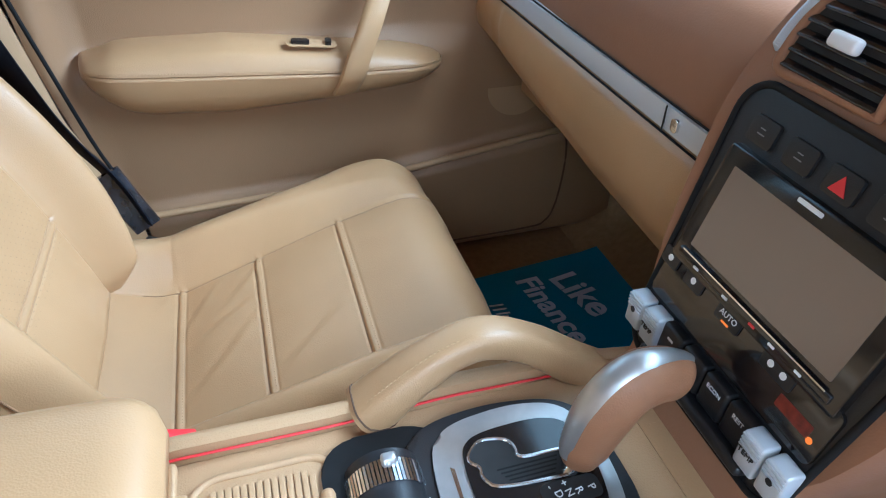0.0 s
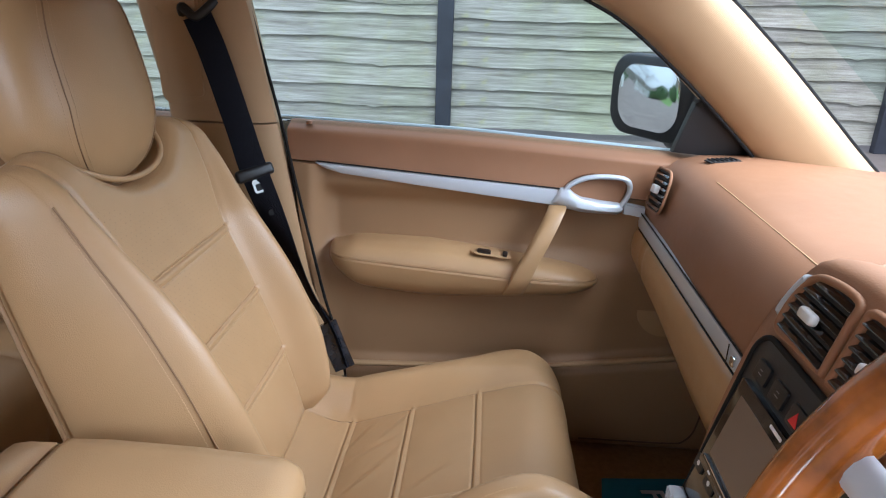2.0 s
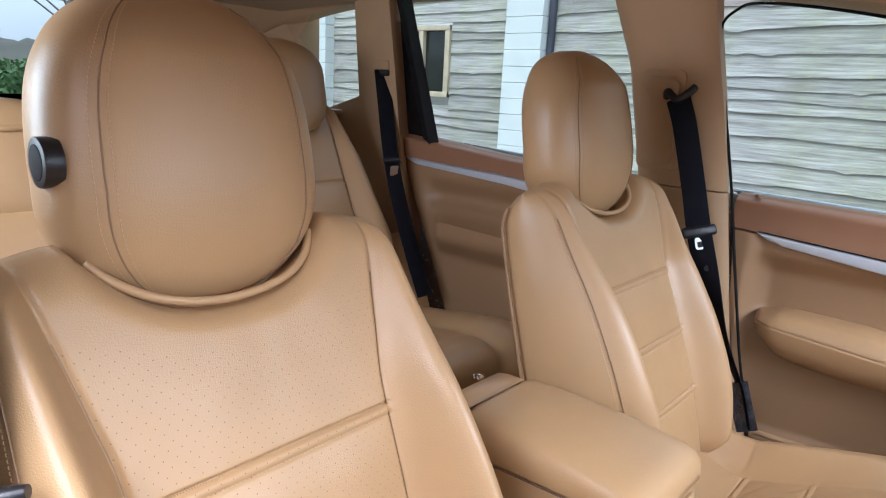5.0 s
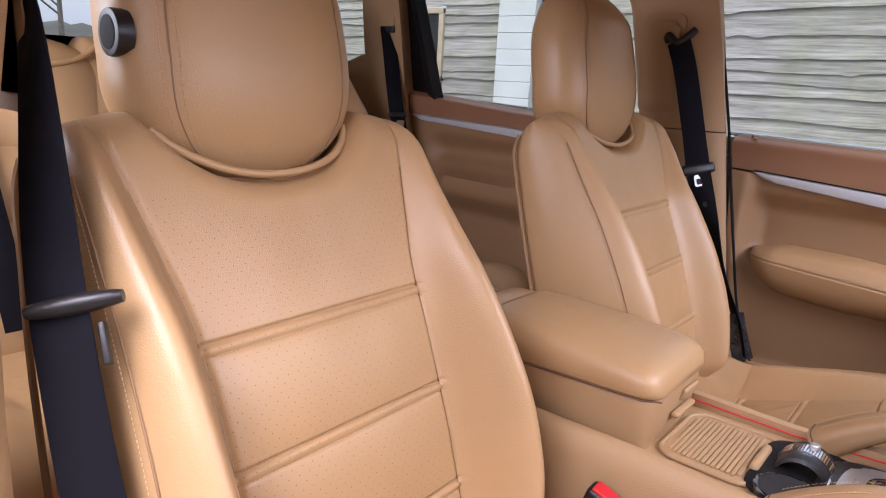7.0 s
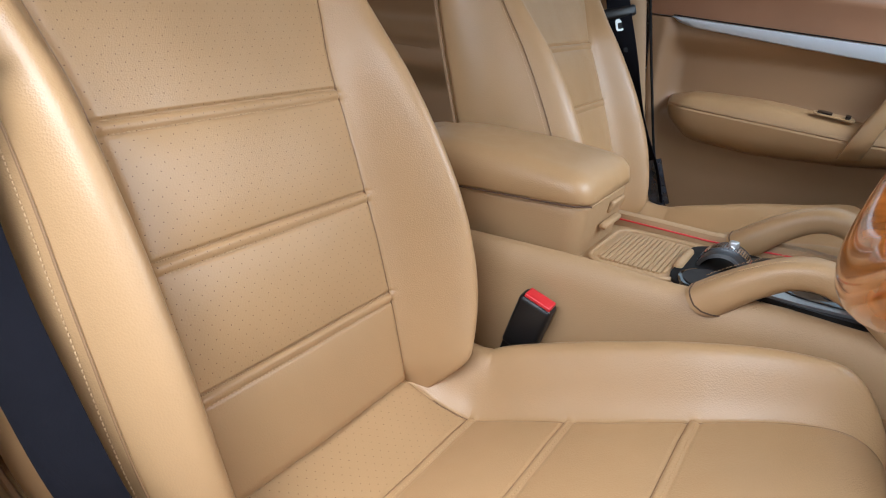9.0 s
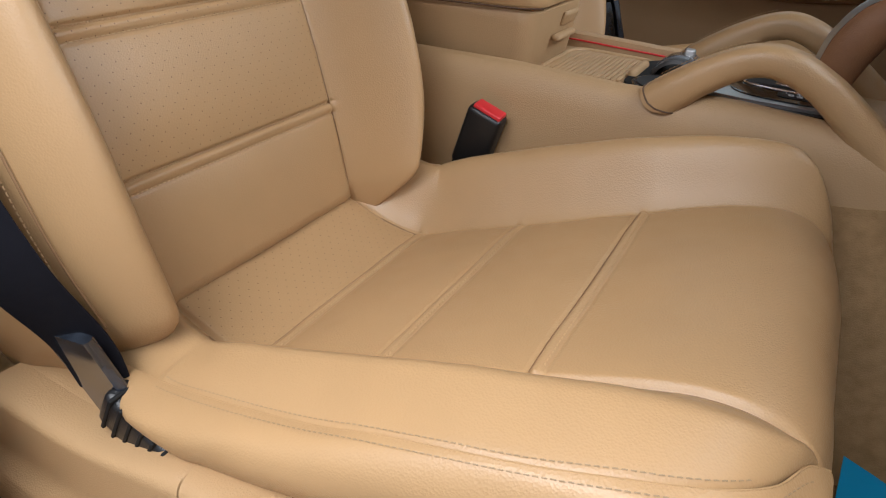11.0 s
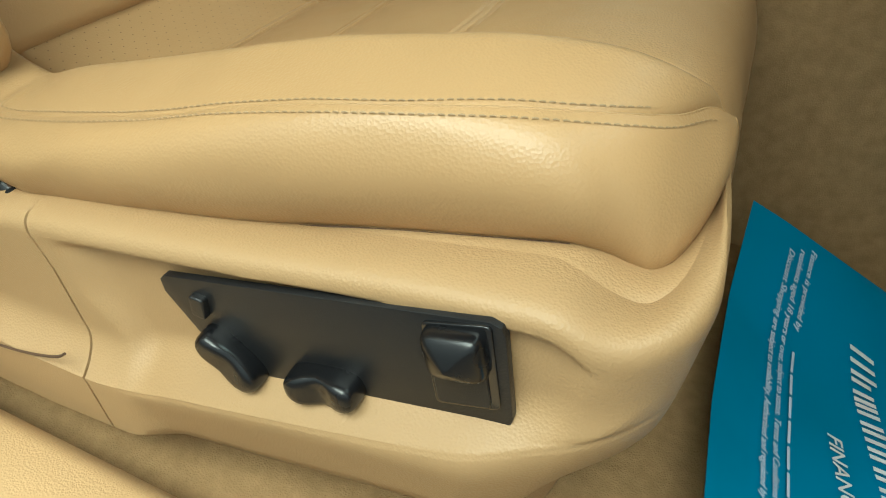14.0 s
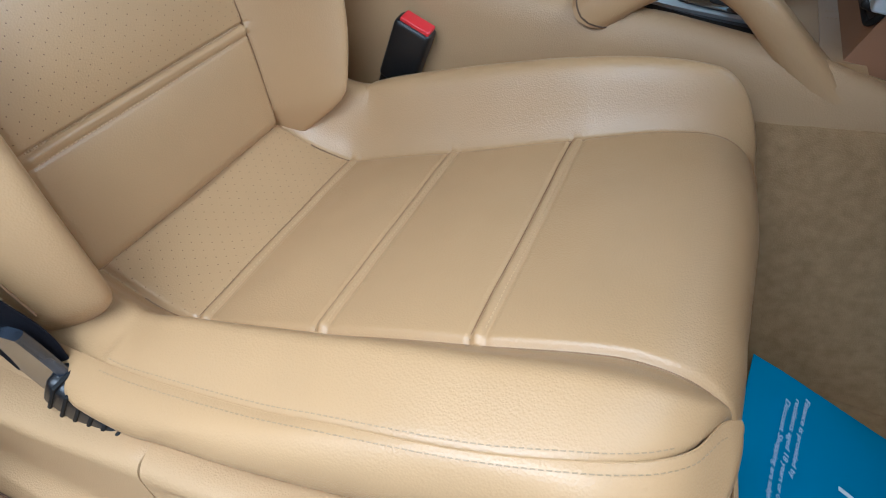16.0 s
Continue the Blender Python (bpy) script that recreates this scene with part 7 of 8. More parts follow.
# ---- rear bench ----
def rear_back(y0, label, raised=True):
    """One side of the rear bench's backrest; y0 its middle, built with its outer edge towards larger y."""
    side = 1 if y0 > MID else -1
    seat = thing("back_seat", label, "car seat", "rear seats")

    def spread(z, door):
        """Half widths of the middle panel and of the whole backrest at height z, towards the door or the middle of the car."""
        if door:
            return interp(z, (0.74, 0.85, 1.15, 1.30, 1.38), (0.218, 0.212, 0.172, 0.155, 0.135)), interp(z, (0.74, 1.00, 1.22, 1.33, 1.38), (0.308, 0.304, 0.245, 0.195, 0.165))
        return 0.145, interp(z, (0.74, 0.9, 1.2, 1.38), (0.215, 0.220, 0.215, 0.18))

    def pt(s, z, front=True):
        a = abs(s)
        x = -1.135 - 0.30 * (z - 0.80)
        top = 1.375 - 0.060 * smooth_step((0.12 - a) / 0.05) - 0.55 * max(0, a - 0.12) ** 1.5
        zz = z if z < 1.22 else 1.22 + (z - 1.22) * (top - 1.22) / 0.155
        p, w = spread(z, s > 0)
        d = 0.0
        if a > p:
            q = (a - p) / (w - p)
            k = interp(z, (0.74, 1.0, 1.25, 1.38), (0.045, 0.045, 0.015, 0.0))
            d = k * smooth_step(q / 0.5) if q < 0.5 else k - (k + 0.02) * ((q - 0.5) / 0.5) ** 2
        else:
            rows = (0.78, 0.90, 1.02, 1.155)
            for i, r in enumerate(rows):
                d += -0.005 * bell(zz, r, 0.004)
                if i + 1 < len(rows) and r < zz < rows[i + 1]:
                    f = (zz - r) / (rows[i + 1] - r)
                    d += 0.008 * (1 - (2 * f - 1) ** 4) * (1 - (a / p) ** 4)
        d -= 0.006 * bell(a, p, 0.005)
        roll = (z - 1.335) / 0.04
        if not front:
            d = -0.12
        if roll > 0:
            k = 1 - math.sqrt(max(0, 1 - min(1, roll) ** 2))
            d = d + (-0.06 - d) * k
        return (x + d, s, zz + 0.25 * d)

    rings = []
    for z in levels_around(0.74, 1.375, (0.78, 0.90, 1.02, 1.155), 0.012, 0.003):
        (p, w), (p2, w2) = spread(z, True), spread(z, False)
        ss, o, i = across(p, w, 30, 14, p2, w2)
        rings.append(place([pt(s, z) for s in ss] + [pt(s, z, False) for s in np.linspace(w, -w2, 14)], y0, side))
    shell_object("backrest", rings, [LEATHER], None, seat)
    hr = []
    for t in np.linspace(0.0, 1.0, 34):
        tt = 0.5 - 0.5 * math.cos(math.pi * (0.05 + 0.92 * t))
        z = (1.285 if raised else 1.125) + 0.228 * tt
        end = math.sqrt(max(0, 1 - max(0, (tt - 0.60) / 0.40) ** 3.0))
        lowf = math.sqrt(max(0, 1 - max(0, (0.40 - tt) / 0.40) ** 2.2))
        half = 0.138 * end * (0.42 + 0.58 * lowf)
        dep = 0.060 * (0.3 + 0.7 * end) * (0.5 + 0.5 * lowf)
        hr.append(place([(-1.285 + dep * math.copysign(abs(math.cos(a)) ** 0.8, math.cos(a)) - 0.05 * tt, half * math.copysign(abs(math.sin(a)) ** 0.75, math.sin(a)), z)
                         for a in np.linspace(0, 2 * math.pi, 48, endpoint=False)], y0, side))
    ob = loft("head_restraint", hr, LEATHER, seat)
    ob.data.set_sharp_from_angle(angle=radians(80))
    # cushion
    rings = []
    for t in np.linspace(0, 1, 50):
        prof = spline([(-1.19, 0, 0.792), (-1.0, 0, 0.806), (-0.82, 0, 0.835), (-0.735, 0, 0.832), (-0.695, 0, 0.79), (-0.70, 0, 0.70), (-0.73, 0, 0.60)], 50)
        p = prof[int(round(t * 49))]
        nxt = prof[min(49, int(round(t * 49)) + 1)] - prof[max(0, int(round(t * 49)) - 1)]
        nxt /= np.linalg.norm(nxt)
        n = np.array((-nxt[2], 0, nxt[0]))
        ring = []
        for s in np.linspace(-0.235, 0.335, 49):
            a = abs(s) if s < 0 else s * 0.70
            d = 0.022 * smooth_step((a - 0.13) / 0.05) - 0.05 * max(0, (a - 0.19) / 0.045) ** 2.5
            d -= 0.005 * bell(a, 0.135, 0.006) + 0.004 * bell(t, 0.33, 0.012)
            ring.append(p + n * d + np.array((0, s, 0)))
        ring += [p - n * 0.09 + np.array((0, s, 0)) for s in np.linspace(0.335, -0.235, 8)]
        rings.append(place(ring, y0, side))
    shell_object("seat_cushion", rings, [LEATHER], None, seat)
    for sgn in (-1, 1):
        line = [np.array(pt(sgn * (spread(z, sgn > 0)[0] + 0.0005), z)) + (0.001, 0, 0) for z in np.linspace(0.80, 1.30, 50)]
        tube("panel_seam", place(line, y0, side), 0.0014, SEAM, seat, n=6, up=(1, 0, 0))
    lip = [(interp(abs(s), (0, 0.13), (-1.262, -1.285)), s, 1.300 + 0.050 * (abs(s) / 0.135) ** 2.5) for s in np.linspace(-0.125, 0.125, 30)]
    tube("welt", place(lip, y0, side), 0.006, LEATHER, seat, n=8, up=(1, 0, 0))
    # padded piece between the backrest and the door
    pad = soft_outline([(-1.245, 0.745), (-1.250, 0.945), (-1.215, 1.000), (-1.165, 0.985), (-1.105, 0.865), (-1.070, 0.800), (-1.080, 0.745)], 3)
    m = axes((0, y0 + side * 0.350, 0), (1, 0, 0), (0, 0, 1)) if side > 0 else axes((0, y0 + side * 0.350, 0), (1, 0, 0), (0, 0, 1)) @ Matrix.Diagonal((1, 1, -1, 1))
    plate("side_bolster", pad, 0.065, LEATHER, m, seat, "padded side bolster beside the backrest", 0.014, 4)
    return seat


rear_back(0.570, "tan leather rear seat with rounded head restraint, behind the passenger seat")
rear_back(-0.040, "tan leather rear seat with lowered head restraint, behind the driver seat", False)
mid = thing("rear_centre_panel", "tan leather middle section of the rear bench", "car seat", "rear seats")
block("backrest", (0.10, 0.165, 0.56), LEATHER, pose(-1.265, MID, 1.05, 0, -16, 0), mid, bevel=0.02)
hr = []
for tt in 0.5 - 0.5 * np.cos(np.linspace(0.05, 0.97, 24) * math.pi):
    end = math.sqrt(max(0, 1 - max(0, (tt - 0.45) / 0.55) ** 2.6))
    hr.append([(-1.345 - 0.02 * tt + 0.045 * (0.3 + 0.7 * end) * math.copysign(abs(math.cos(a)) ** 0.8, math.cos(a)), MID - 0.02 + 0.130 * end * math.copysign(abs(math.sin(a)) ** 0.75, math.sin(a)), 1.325 + 0.145 * tt)
               for a in np.linspace(0, 2 * math.pi, 36, endpoint=False)])
loft("head_restraint", hr, LEATHER, mid)
block("seat_cushion", (0.50, 0.165, 0.16), LEATHER, pose(-0.95, MID, 0.735, 0, -3, 0), mid, bevel=0.02)
for on in (False, True):
    rb = thing("seat_belt", "black rear seat belt beside the rear backrest", "seat belt", "rear seat belts")
    if not on:
        ln = spline([(-1.305, 0.925, 1.455), (-1.28, 0.915, 1.38), (-1.235, 0.900, 1.23), (-1.19, 0.895, 1.10), (-1.12, 0.890, 0.95), (-1.06, 0.885, 0.84)], 40)
        dirs = (0.35, 0.9, 0.1)
    else:
        ln = spline([(-1.33, 0.72, 1.41), (-1.27, 0.715, 1.34), (-1.215, 0.70, 1.2), (-1.15, 0.69, 1.0), (-1.09, 0.69, 0.85)], 40)
        dirs = (0.1, 1.0, 0.0)
    ribbon("webbing", mirror(ln, on), 0.047, np.array(dirs) * (1, -1 if on else 1, 1), WEBBING, rb, "black woven webbing")
    if not on:
        block("guide_cap", (0.06, 0.02, 0.03), PILLAR, pose(-1.305, 0.93, 1.470), rb, "tan guide cap", 0.006)
        block("guide_loop", (0.055, 0.014, 0.018), BLACK, pose(-1.302, 0.922, 1.448), rb, "black guide loop", 0.005)
        k = 21
        block("tongue_grip", (0.05, 0.03, 0.014), BLACK, pose(*ln[17]) @ pose(0, 0, 0, 0, 0, 60), rb, "black tongue grip", 0.005)
        plate("tongue_blade", rounded(0.026, 0.030, 0.004, 3), 0.002, CHROME, axes(ln[18] + np.array((0.012, -0.004, -0.012)), (0.2, 0.95, 0), (-0.2, 0, -1)), rb, "bright tongue blade")

# ---- paper floor mats ----
def paper(name, corners, z, label, curl=0.01):
    t = thing(name, label, "floor mat", "paper floor mats")
    a, b, c, d = [np.array(p, float) for p in corners]
    n, m = 40, 26
    rows = []
    for i in range(n):
        row = []
        for j in range(m):
            u, v = i / (n - 1), j / (m - 1)
            p = (1 - u) * (1 - v) * a + u * (1 - v) * b + u * v * c + (1 - u) * v * d
            row.append((p[0], p[1], z(p[0], p[1]) + curl * (0.3 * noise.noise(Vector((p[0] * 6, p[1] * 6, 1))) + 0.0)))
        rows.append(row)
    top = np.array(rows)
    low = top.copy()
    low[..., 2] -= 0.0012
    loft("sheet", [np.concatenate([top[i], low[i][::-1]]) for i in range(n)], PAPER, t, "turquoise paper sheet")
    return t


def d_floor(x, y):
    return 0.578 + 0.10 * max(0, x - 0.56)


def d_sheet(x, y):
    """The driver's mat: its rear edge curls up off the carpet, most of all towards the console."""
    h = interp(y, (-0.36, -0.30, -0.17, -0.06, 0.03), (0.075, 0.070, 0.050, 0.057, 0.096))
    far, power = interp(y, (-0.08, 0.03), (0.42, 0.50)), interp(y, (-0.08, 0.03), (1.5, 1.0))
    return d_floor(x, y) + h * max(0.0, (far - x) / (far - 0.30)) ** power


def drape(mat, flat=0.583):
    """Lays the printed words on the curled sheet."""
    for ob in mat.children:
        if not ob.name.startswith("sheet"):
            for v in ob.data.vertices:
                v.co.z += d_sheet(v.co.x, v.co.y) - flat + 0.0045


mat_d = paper("paper_mat", [(0.300, 0.026), (0.88, 0.100), (0.84, -0.42), (0.297, -0.36)], d_sheet, "turquoise printed paper mat on the driver's carpet", 0.004)
mat_p = paper("paper_mat", [(0.335, 0.870), (0.78, 0.915), (0.80, 0.46), (0.290, 0.56)], lambda x, y: d_floor(x, y) - 0.002, "turquoise printed paper mat on the passenger carpet", 0.004)


def word_bars(m, widths, height, parent, mat=PRINT, lean=0.25):
    """A maker's name drawn as a row of leaning bars."""
    at = 0.0
    for w in widths:
        tall = height if w > 0.7 else height * 0.74
        w *= height
        stroke = 0.16 * height
        for k in range(3 if w > 0.9 * height else 2):
            x = at + (w - stroke) * k / (2 if w > 0.9 * height else 1)
            plate("name_bar", [(x, 0), (x + stroke, 0), (x + stroke + lean * tall, tall), (x + lean * tall, tall)], 0.0005, mat, m, parent)
        at += w + 0.16 * height


word_bars(pose(0.409, -0.030, 0.5826, 0, 0, -81), (1.1, 0.66, 0.42, 0.66, 0.95, 0.66, 0.62, 0.66), 0.0215, mat_d)
lettering("lettering", "FINANCE", 0.0165, PRINT, pose(0.3925, -0.126, 0.5828, 0, 0, -81), mat_d, "white printed words", 0.0003, 0.2, "LEFT")
SMALL = (("Finance is provided by", 46, 0.0), ("residents aged 18 years or over, subject to status. Terms and Conditions apply. All", 9, 0.0), ("Discount Shopping are subject to availability. Authorised and regulated by the Financial", 6, 0.0))
for k, (text, rest, gap) in enumerate(SMALL):
    m = pose(0.3600 - 0.0098 * k, 0.020 - 0.006 * k, 0.5826, 0, 0, -90.5)
    lettering("lettering", text, 0.0078, PALE_PRINT, m, mat_d, "small white printed words", 0.0002, 0.15, "LEFT")
    start = 0.0041 * len(text)
    for j in range(rest // 6):
        plate("print_bar", rounded(0.0205, 0.0022, 0.0008, 2), 0.0003, PALE_PRINT, m @ pose(start + 0.010 + 0.0235 * j, 0.0024, 0), mat_d)
drape(mat_d)
lettering("lettering", "Like", 0.074, PALE_PRINT, pose(0.466, 0.832, 0.5795, 0, 0, -74), mat_p, "pale printed words", 0.0003, 0.1, "LEFT", 0.0018)
lettering("lettering", "Finance", 0.060, PALE_PRINT, pose(0.404, 0.842, 0.5795, 0, 0, -80), mat_p, "pale printed words", 0.0003, 0.1, "LEFT", 0.0015)
word_bars(pose(0.335, 0.790, 0.5795, 0, 0, -80), (1.1, 0.66, 0.42, 0.66, 0.95, 0.66, 0.62, 0.66), 0.024, mat_p)
lettering("lettering", "FINANCE", 0.018, PRINT, pose(0.316, 0.700, 0.5795, 0, 0, -80), mat_p, "white printed words", 0.0003, 0.2, "LEFT")
# ---- outside: ground, waney-board fence and shed ----
GROUND = material("gravelly_ground", (0.17, 0.142, 0.126), 0.95, grain=1.0, grain_size=0.03, vary=0.22, vary_size=0.5)
gr = mesh_object("ground", [(-400, -400, 0.04), (400, -400, 0.04), (400, 400, 0.04), (-400, 400, 0.04)], [(0, 1, 2, 3)], GROUND, smooth=False)
structure(gr, "gravel and earth yard round the car", "ground")


def board_material():
    m = bpy.data.materials.new("weathered_green_grey_board")
    m.use_nodes = True
    n, l = m.node_tree.nodes, m.node_tree.links
    b = n["Principled BSDF"]
    b.inputs["Roughness"].default_value = 0.85
    tc = n.new("ShaderNodeTexCoord")
    mp = n.new("ShaderNodeMapping")
    mp.inputs["Scale"].default_value = (1.2, 8.0, 26.0)
    l.new(tc.outputs["Object"], mp.inputs["Vector"])
    info = n.new("ShaderNodeObjectInfo")
    shift = n.new("ShaderNodeVectorMath")
    shift.operation = "ADD"
    l.new(mp.outputs[0], shift.inputs[0])
    l.new(info.outputs["Random"], shift.inputs[1])
    grain = n.new("ShaderNodeTexNoise")
    grain.inputs["Scale"].default_value, grain.inputs["Detail"].default_value, grain.inputs["Roughness"].default_value = 1.3, 10, 0.78
    l.new(shift.outputs[0], grain.inputs["Vector"])
    ramp = n.new("ShaderNodeValToRGB")
    e = ramp.color_ramp.elements
    e[0].position, e[0].color = 0.36, (0.205, 0.190, 0.165, 1)
    e[1].position, e[1].color = 0.66, (0.52, 0.505, 0.465, 1)
    l.new(grain.outputs["Fac"], ramp.inputs[0])
    algae = n.new("ShaderNodeTexNoise")
    algae.inputs["Scale"].default_value, algae.inputs["Detail"].default_value = 0.9, 5
    l.new(tc.outputs["Object"], algae.inputs["Vector"])
    ar = n.new("ShaderNodeValToRGB")
    ar.color_ramp.elements[0].position, ar.color_ramp.elements[1].position = 0.42, 0.66
    l.new(algae.outputs["Fac"], ar.inputs[0])
    mix = n.new("ShaderNodeMixRGB")
    mix.blend_type = "MULTIPLY"
    mix.inputs[2].default_value = (0.86, 0.93, 0.72, 1)
    l.new(ar.outputs[0], mix.inputs[0])
    l.new(ramp.outputs[0], mix.inputs[1])
    lichen = n.new("ShaderNodeTexNoise")
    lichen.inputs["Scale"].default_value, lichen.inputs["Detail"].default_value, lichen.inputs["Roughness"].default_value = 7.0, 6, 0.75
    l.new(tc.outputs["Object"], lichen.inputs["Vector"])
    lr = n.new("ShaderNodeValToRGB")
    lr.color_ramp.elements[0].position, lr.color_ramp.elements[1].position = 0.56, 0.70
    l.new(lichen.outputs["Fac"], lr.inputs[0])
    mix2 = n.new("ShaderNodeMixRGB")
    mix2.inputs[2].default_value = (0.36, 0.35, 0.20, 1)
    l.new(lr.outputs[0], mix2.inputs[0])
    l.new(mix.outputs[0], mix2.inputs[1])
    mix = mix2
    tint = n.new("ShaderNodeHueSaturation")
    val = n.new("ShaderNodeMapRange")
    val.inputs["To Min"].default_value, val.inputs["To Max"].default_value = 0.78, 1.18
    l.new(info.outputs["Random"], val.inputs["Value"])
    l.new(val.outputs[0], tint.inputs["Value"])
    l.new(mix.outputs[0], tint.inputs["Color"])
    l.new(tint.outputs[0], b.inputs["Base Color"])
    bp = n.new("ShaderNodeBump")
    bp.inputs["Strength"].default_value, bp.inputs["Distance"].default_value = 0.6, 0.01
    l.new(grain.outputs["Fac"], bp.inputs["Height"])
    l.new(bp.outputs[0], b.inputs["Normal"])
    return m


BOARD = board_material()
POST = material("dark_painted_post", (0.045, 0.05, 0.065), 0.7, grain=0.3, grain_size=0.004, vary=0.25, vary_size=0.2)
BLOCKS = material("pale_painted_block", (0.62, 0.66, 0.62), 0.85, grain=0.6, grain_size=0.006, vary=0.08, vary_size=0.3)
FRAME = material("pale_wood_frame", (0.50, 0.42, 0.28), 0.7, grain=0.2, grain_size=0.004, vary=0.15)
PANE = material("dark_shed_pane", (0.02, 0.022, 0.018), 0.08, vary=0.4, vary_size=0.5)


def waney_board(length, height, seed):
    """A board with a wandering lower edge, its upper edge tucked behind the next one."""
    rnd = random.Random(seed)
    n = max(10, int(length / 0.09))
    v, f = [], []
    ph = rnd.random() * 50
    for i in range(n + 1):
        x = length * i / n
        low = 0.034 * noise.noise(Vector((x * 0.9 + ph, 0.3, 0))) + 0.011 * noise.noise(Vector((x * 4.5 + ph, 2.3, 0)))
        if rnd.random() < 0.03:
            low -= 0.02
        v += [(x, -0.034, low), (x, -0.031, low + 0.015), (x, -0.002, height + 0.05), (x, 0.012, height + 0.05), (x, 0.0, low)]
        if i:
            a, b = (i - 1) * 5, i * 5
            for k in range(5):
                j = (k + 1) % 5
                f.append((a + k, a + j, b + j, b + k))
    f += [(4, 3, 2, 1, 0), tuple(n * 5 + k for k in range(5))]
    me = bpy.data.meshes.new("board")
    me.from_pydata(v, [], f)
    me.materials.append(BOARD)
    me.polygons.foreach_set("use_smooth", [True] * len(me.polygons))
    me.set_sharp_from_angle(angle=radians(35))
    return me


def boarded_wall(name, x0, x1, z0, z1, y, label, category, skip=None, step=0.195, seed=3):
    w = tagged(thing(name, label, category), kind="structure")
    rnd = random.Random(seed)
    z, k = z0, 0
    while z < z1:
        h = step * rnd.choice((0.62, 0.75, 0.95, 1.1, 1.35)) * rnd.uniform(0.92, 1.08)
        spans = [(x0, x1)]
        if skip and z + h > skip[2] and z < skip[3]:
            spans = [(x0, skip[0]), (skip[1], x1)]
        for a, b in spans:
            ob = new("board", waney_board(b - a, h, seed * 57 + k * 3 + int(a * 7)))
            ob.location = (a, y, z)
            ob.parent = w
        z += h
        k += 1
    return w


FY = 7.42
wall_a = boarded_wall("fence", -0.46, 4.44, 0.12, 3.2, FY, "weathered waney-edge board fence beside the car", "fence", seed=5)
wall_b = boarded_wall("fence", -4.9, -0.46, 0.12, 3.2, FY, "weathered waney-edge board fence beside the car", "fence", seed=11)
wall_c = boarded_wall("fence", 4.44, 11.5, 0.12, 3.2, FY, "weathered waney-edge board fence in front of the car", "fence", seed=17)
for x in (-0.46, 4.44, 9.4):
    p = thing("fence_post", "dark painted post against the board fence", "fence post", "fence posts")
    block("post", (0.175, 0.10, 3.3), POST, pose(x, FY - 0.07, 1.69), p, bevel=0.008)
shed = boarded_wall("shed_wall", -9.6, -5.45, 0.12, 3.3, FY, "board-clad shed wall with a small window", "shed wall", skip=(-7.85, -6.66, 1.30, 2.36), seed=23)
pier = tagged(thing("block_pier", "pale painted concrete block pier at the shed corner", "pier"), kind="structure")
for k in range(15):
    block("concrete_block", (0.60, 0.24, 0.213), BLOCKS, pose(-5.22, FY - 0.10, 0.15 + 0.2165 * k), pier, bevel=0.006, seg=1)
block("down_pipe", (0.09, 0.09, 3.2), POST, pose(-4.86, FY - 0.07, 1.65), pier, "dark down pipe", 0.03)
end = tagged(thing("block_pier", "pale painted corner pier of the shed", "pier"), kind="structure")
for k in range(15):
    block("concrete_block", (0.55, 0.24, 0.213), BLOCKS, pose(-9.70, FY - 0.10, 0.15 + 0.2165 * k), end, bevel=0.006, seg=1)
block("down_pipe", (0.09, 0.09, 3.2), POST, pose(-10.02, FY - 0.05, 1.65), end, "dark down pipe", 0.03)
wnd = tagged(thing("shed_window", "two-light shed window with pale wooden frame", "window"), kind="structure")
for x in (-7.80, -7.255, -6.71):
    block("window_frame", (0.09, 0.09, 1.06), FRAME, pose(x, FY - 0.02, 1.83), wnd, bevel=0.006)
for z in (1.34, 2.33):
    block("window_frame", (1.18, 0.10, 0.08), FRAME, pose(-7.255, FY - 0.02, z), wnd, bevel=0.006)
for x in (-7.53, -6.98):
    block("pane", (0.50, 0.012, 0.95), PANE, pose(x, FY + 0.02, 1.83), wnd, "dark shed pane", 0)
block("shed_roof_edge", (4.6, 0.16, 0.14), POST, pose(-7.4, FY - 0.08, 3.37), wnd, "dark roof edge", 0.01)

# grass verge behind the car
GRASS = material("mown_grass", (0.10, 0.19, 0.035), 0.9, grain=1.0, grain_size=0.05, vary=0.3, vary_size=0.5)
verge = mesh_object("grass_verge", [(-9.5, 1.6, 0.06), (-16, 3.0, 0.07), (-26, 5.0, 0.08), (-42, 8.4, 0.08), (-44, -14, 0.08), (-9.5, -14, 0.06)], [(0, 1, 2, 3, 4, 5)], GRASS, smooth=False)
structure(verge, "mown grass verge beside the drive", "grass")
# hedges, trees and far hill
LEAF = material("hedge_leaves", (0.05, 0.11, 0.025), 0.6, vary=0.45, vary_size=0.25)
BARK = material("grey_bark", (0.16, 0.14, 0.12), 0.9, grain=0.6, grain_size=0.02, vary=0.3)
HILL = material("winter_woodland", (0.065, 0.062, 0.045), 0.95, vary=0.45, vary_size=6.0)


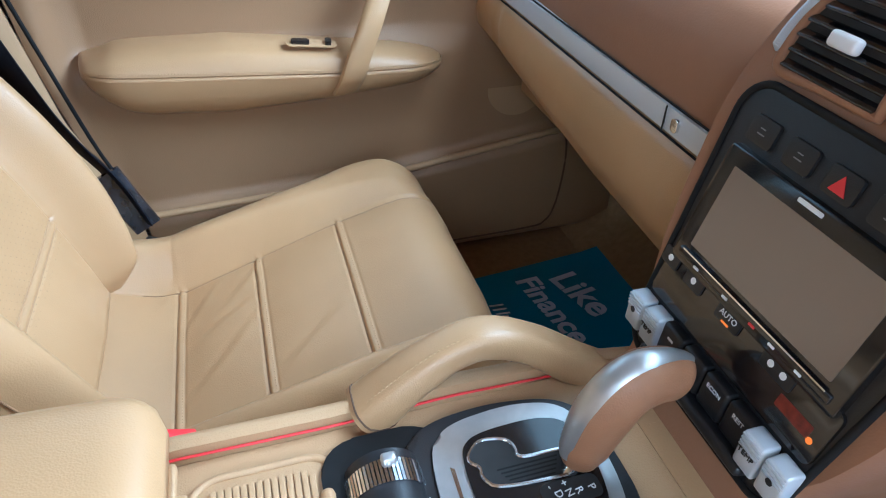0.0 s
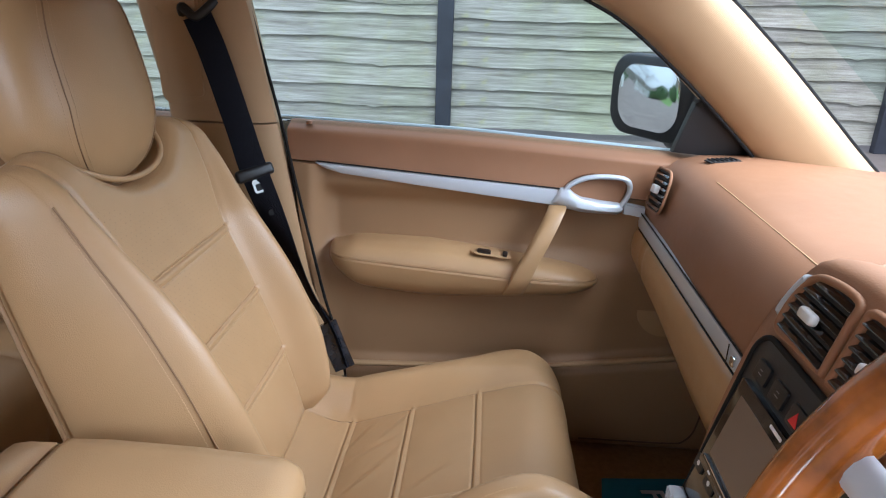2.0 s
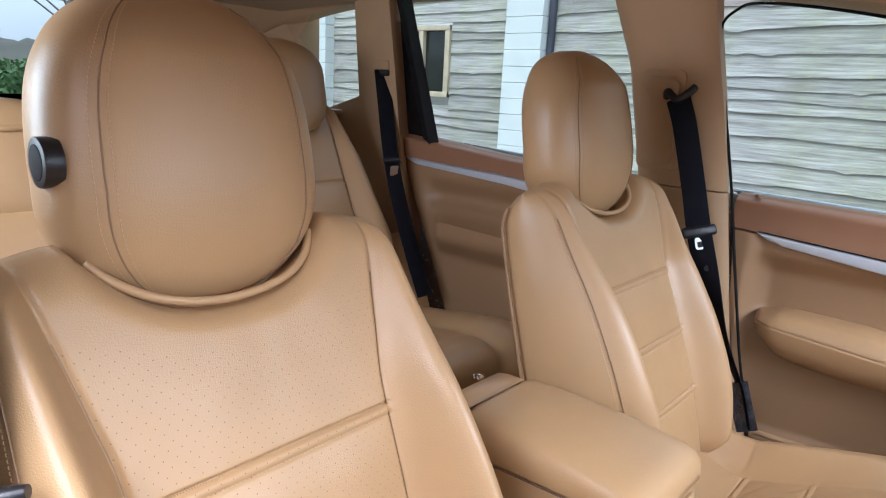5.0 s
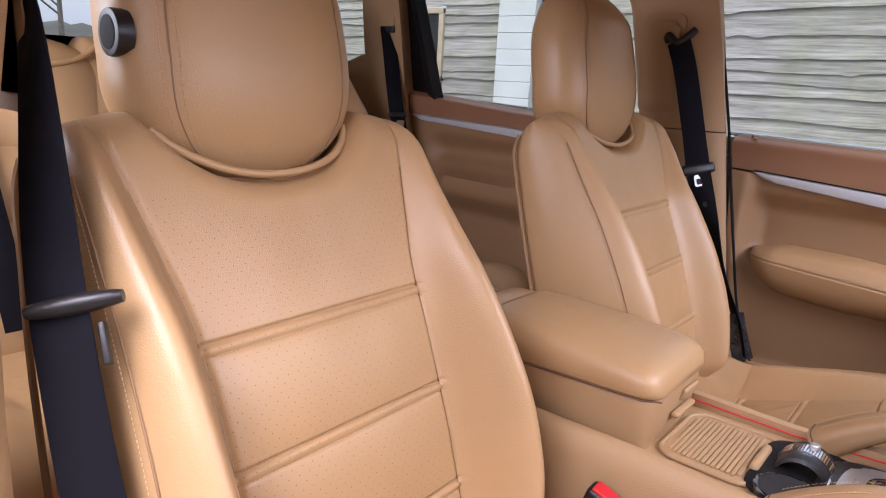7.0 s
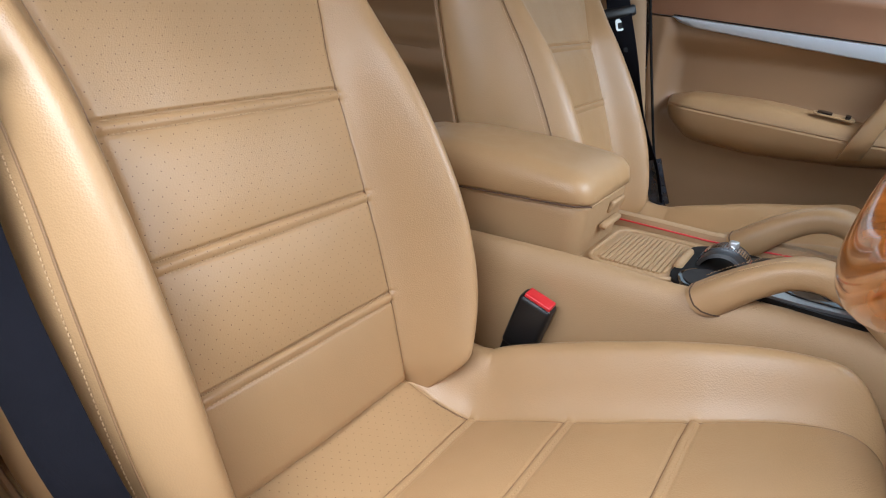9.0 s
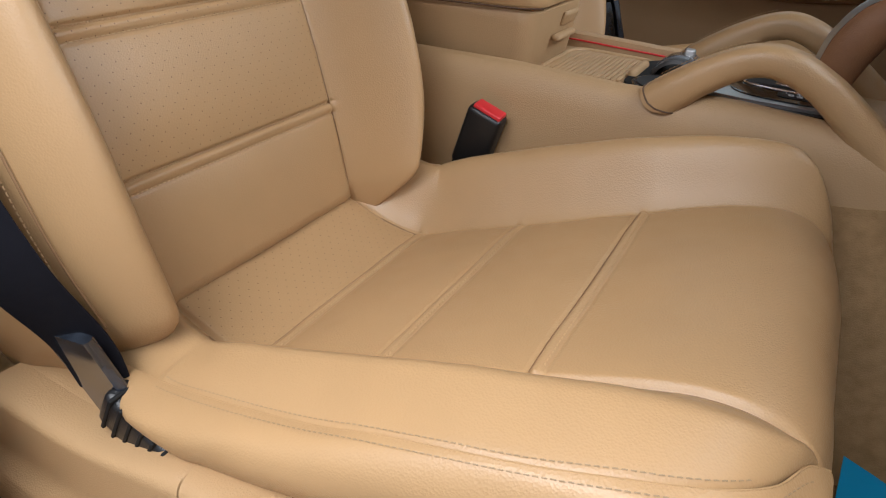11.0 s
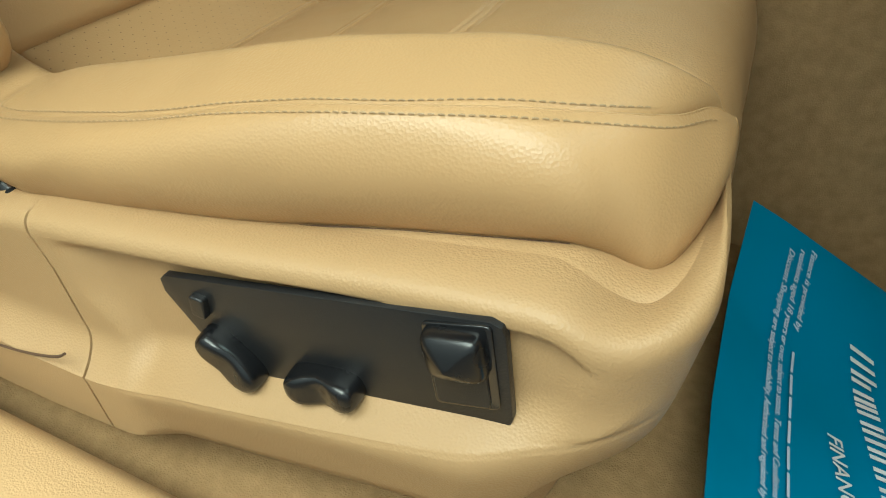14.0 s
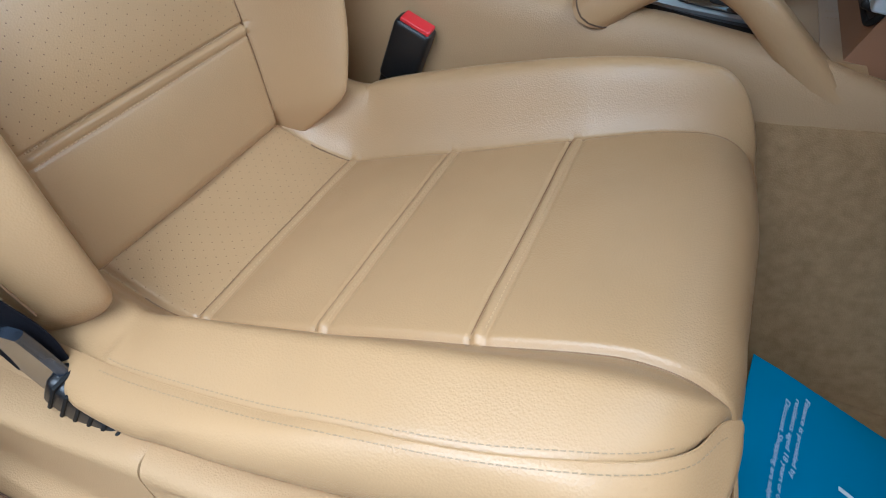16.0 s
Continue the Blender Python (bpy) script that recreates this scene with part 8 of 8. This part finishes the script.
def leaf_cloud(name, centre, size, count, seed, parent, leaf=0.05):
    rnd = random.Random(seed)
    v, f = [], []
    for _ in range(count):
        while True:
            p = Vector((rnd.uniform(-1, 1), rnd.uniform(-1, 1), rnd.uniform(-1, 1)))
            m = max(abs(p.x), abs(p.y), abs(p.z))
            if p.length < 1.25 and m > 0.55:
                break
        bump_k = 1 + 0.22 * noise.noise(p * 2.3 + Vector((seed, 0, 0)))
        c = Vector(centre) + Vector((p.x * size[0], p.y * size[1], p.z * size[2])) * bump_k
        a = Vector((rnd.gauss(0, 1), rnd.gauss(0, 1), rnd.gauss(0, 1))).normalized() * leaf * rnd.uniform(0.6, 1.3)
        b = a.orthogonal().normalized() * leaf * 0.5
        i = len(v)
        v += [c - a, c + b, c + a, c - b]
        f.append((i, i + 1, i + 2, i + 3))
    return mesh_object(name, v, f, LEAF, parent, smooth=False)


def hedge(centre, size, count, seed, label):
    h = thing("hedge", label, "hedge", kind="stuff")
    leaf_cloud("leaves", centre, size, count, seed, h, 0.09)
    core = block("inner_growth", (size[0] * 1.5, size[1] * 1.5, size[2] * 1.5), LEAF, pose(*centre), h, bevel=0.2)
    return h


hedge((-17.5, 12.6, 1.1), (2.6, 1.0, 1.15), 6000, 4, "clipped green hedge beyond the shed")
hedge((-19.0, 4.4, 0.8), (2.2, 1.4, 0.75), 4000, 6, "low green hedge along the drive")
hedge((-26.0, 3.9, 1.5), (8.5, 0.9, 1.55), 9000, 8, "clipped green hedge behind the grass verge")
topiary = thing("topiary_tree", "small clipped ball tree beyond the shed", "tree")
tube("trunk", [(-15.6, 11.4, 0.0), (-15.6, 11.4, 2.4)], 0.05, BARK, topiary, n=8, up=(1, 0, 0))
leaf_cloud("crown", (-15.6, 11.4, 2.72), (0.36, 0.36, 0.36), 1600, 9, topiary, 0.06)


def bare_tree(x, y, h, seed):
    t = thing("bare_tree", "leafless winter tree on the skyline", "tree", "bare trees")
    rnd = random.Random(seed)
    tube("trunk", [(x, y, 0), (x + 0.1, y, h * 0.3), (x - 0.1, y + 0.1, h * 0.62), (x, y, h)], 0.16, BARK, t, n=6, up=(1, 0, 0), scale=(1, 0.7, 0.4, 0.08))
    verts, faces = [], []

    def limb(p, d, length, r, depth):
        q = p + d * length
        i = len(verts)
        side = d.orthogonal().normalized()
        other = d.cross(side)
        for c, rr in ((p, r), (q, r * 0.5)):
            for k in range(3):
                verts.append(c + (side * math.cos(k * 2.094) + other * math.sin(k * 2.094)) * rr)
        for k in range(3):
            faces.append((i + k, i + (k + 1) % 3, i + 3 + (k + 1) % 3, i + 3 + k))
        if depth:
            for _ in range(3):
                nd = (d + Vector((rnd.gauss(0, 0.5), rnd.gauss(0, 0.5), rnd.gauss(0.1, 0.35)))).normalized()
                limb(p + d * length * rnd.uniform(0.5, 1.0), nd, length * rnd.uniform(0.5, 0.8), r * 0.5, depth - 1)

    for k in range(9):
        z = h * rnd.uniform(0.3, 0.9)
        a = rnd.uniform(0, 6.28)
        limb(Vector((x, y, z)), Vector((math.cos(a), math.sin(a), rnd.uniform(0.4, 1.0))).normalized(), h * rnd.uniform(0.16, 0.3), 0.05, 3)
    mesh_object("branches", verts, faces, BARK, t, smooth=False)


bare_tree(-30, 10.5, 8.5, 2)
bare_tree(-34, 15.0, 9.5, 7)
hill_rows = []
for k, (d, hgt) in enumerate(((60, 0.0), (70, 3.2), (95, 7.0), (130, 7.5))):
    hill_rows.append([(-d * math.cos(a), d * math.sin(a), 0.04 + hgt * (0.8 + 0.45 * noise.noise(Vector((a * 9, k, 0))) + 0.12 * noise.noise(Vector((a * 60, k, 1))))) for a in np.linspace(-0.9, 1.1, 160)])
hill = loft("far_hill", hill_rows, HILL, wrap=False, cap=False)
structure(hill, "wooded winter hillside in the distance", "backdrop")
# field gate seen far down the drive
fg = thing("field_gate", "white five-bar gate far down the drive", "gate")
for k in range(5):
    block("rail", (0.05, 2.6, 0.08), BLOCKS, pose(-16.2, 6.6, 0.35 + 0.22 * k), fg, bevel=0.01)
for y in (5.25, 7.95):
    block("gate_post", (0.14, 0.14, 1.5), BLOCKS, pose(-16.2, y, 0.75), fg, bevel=0.01)
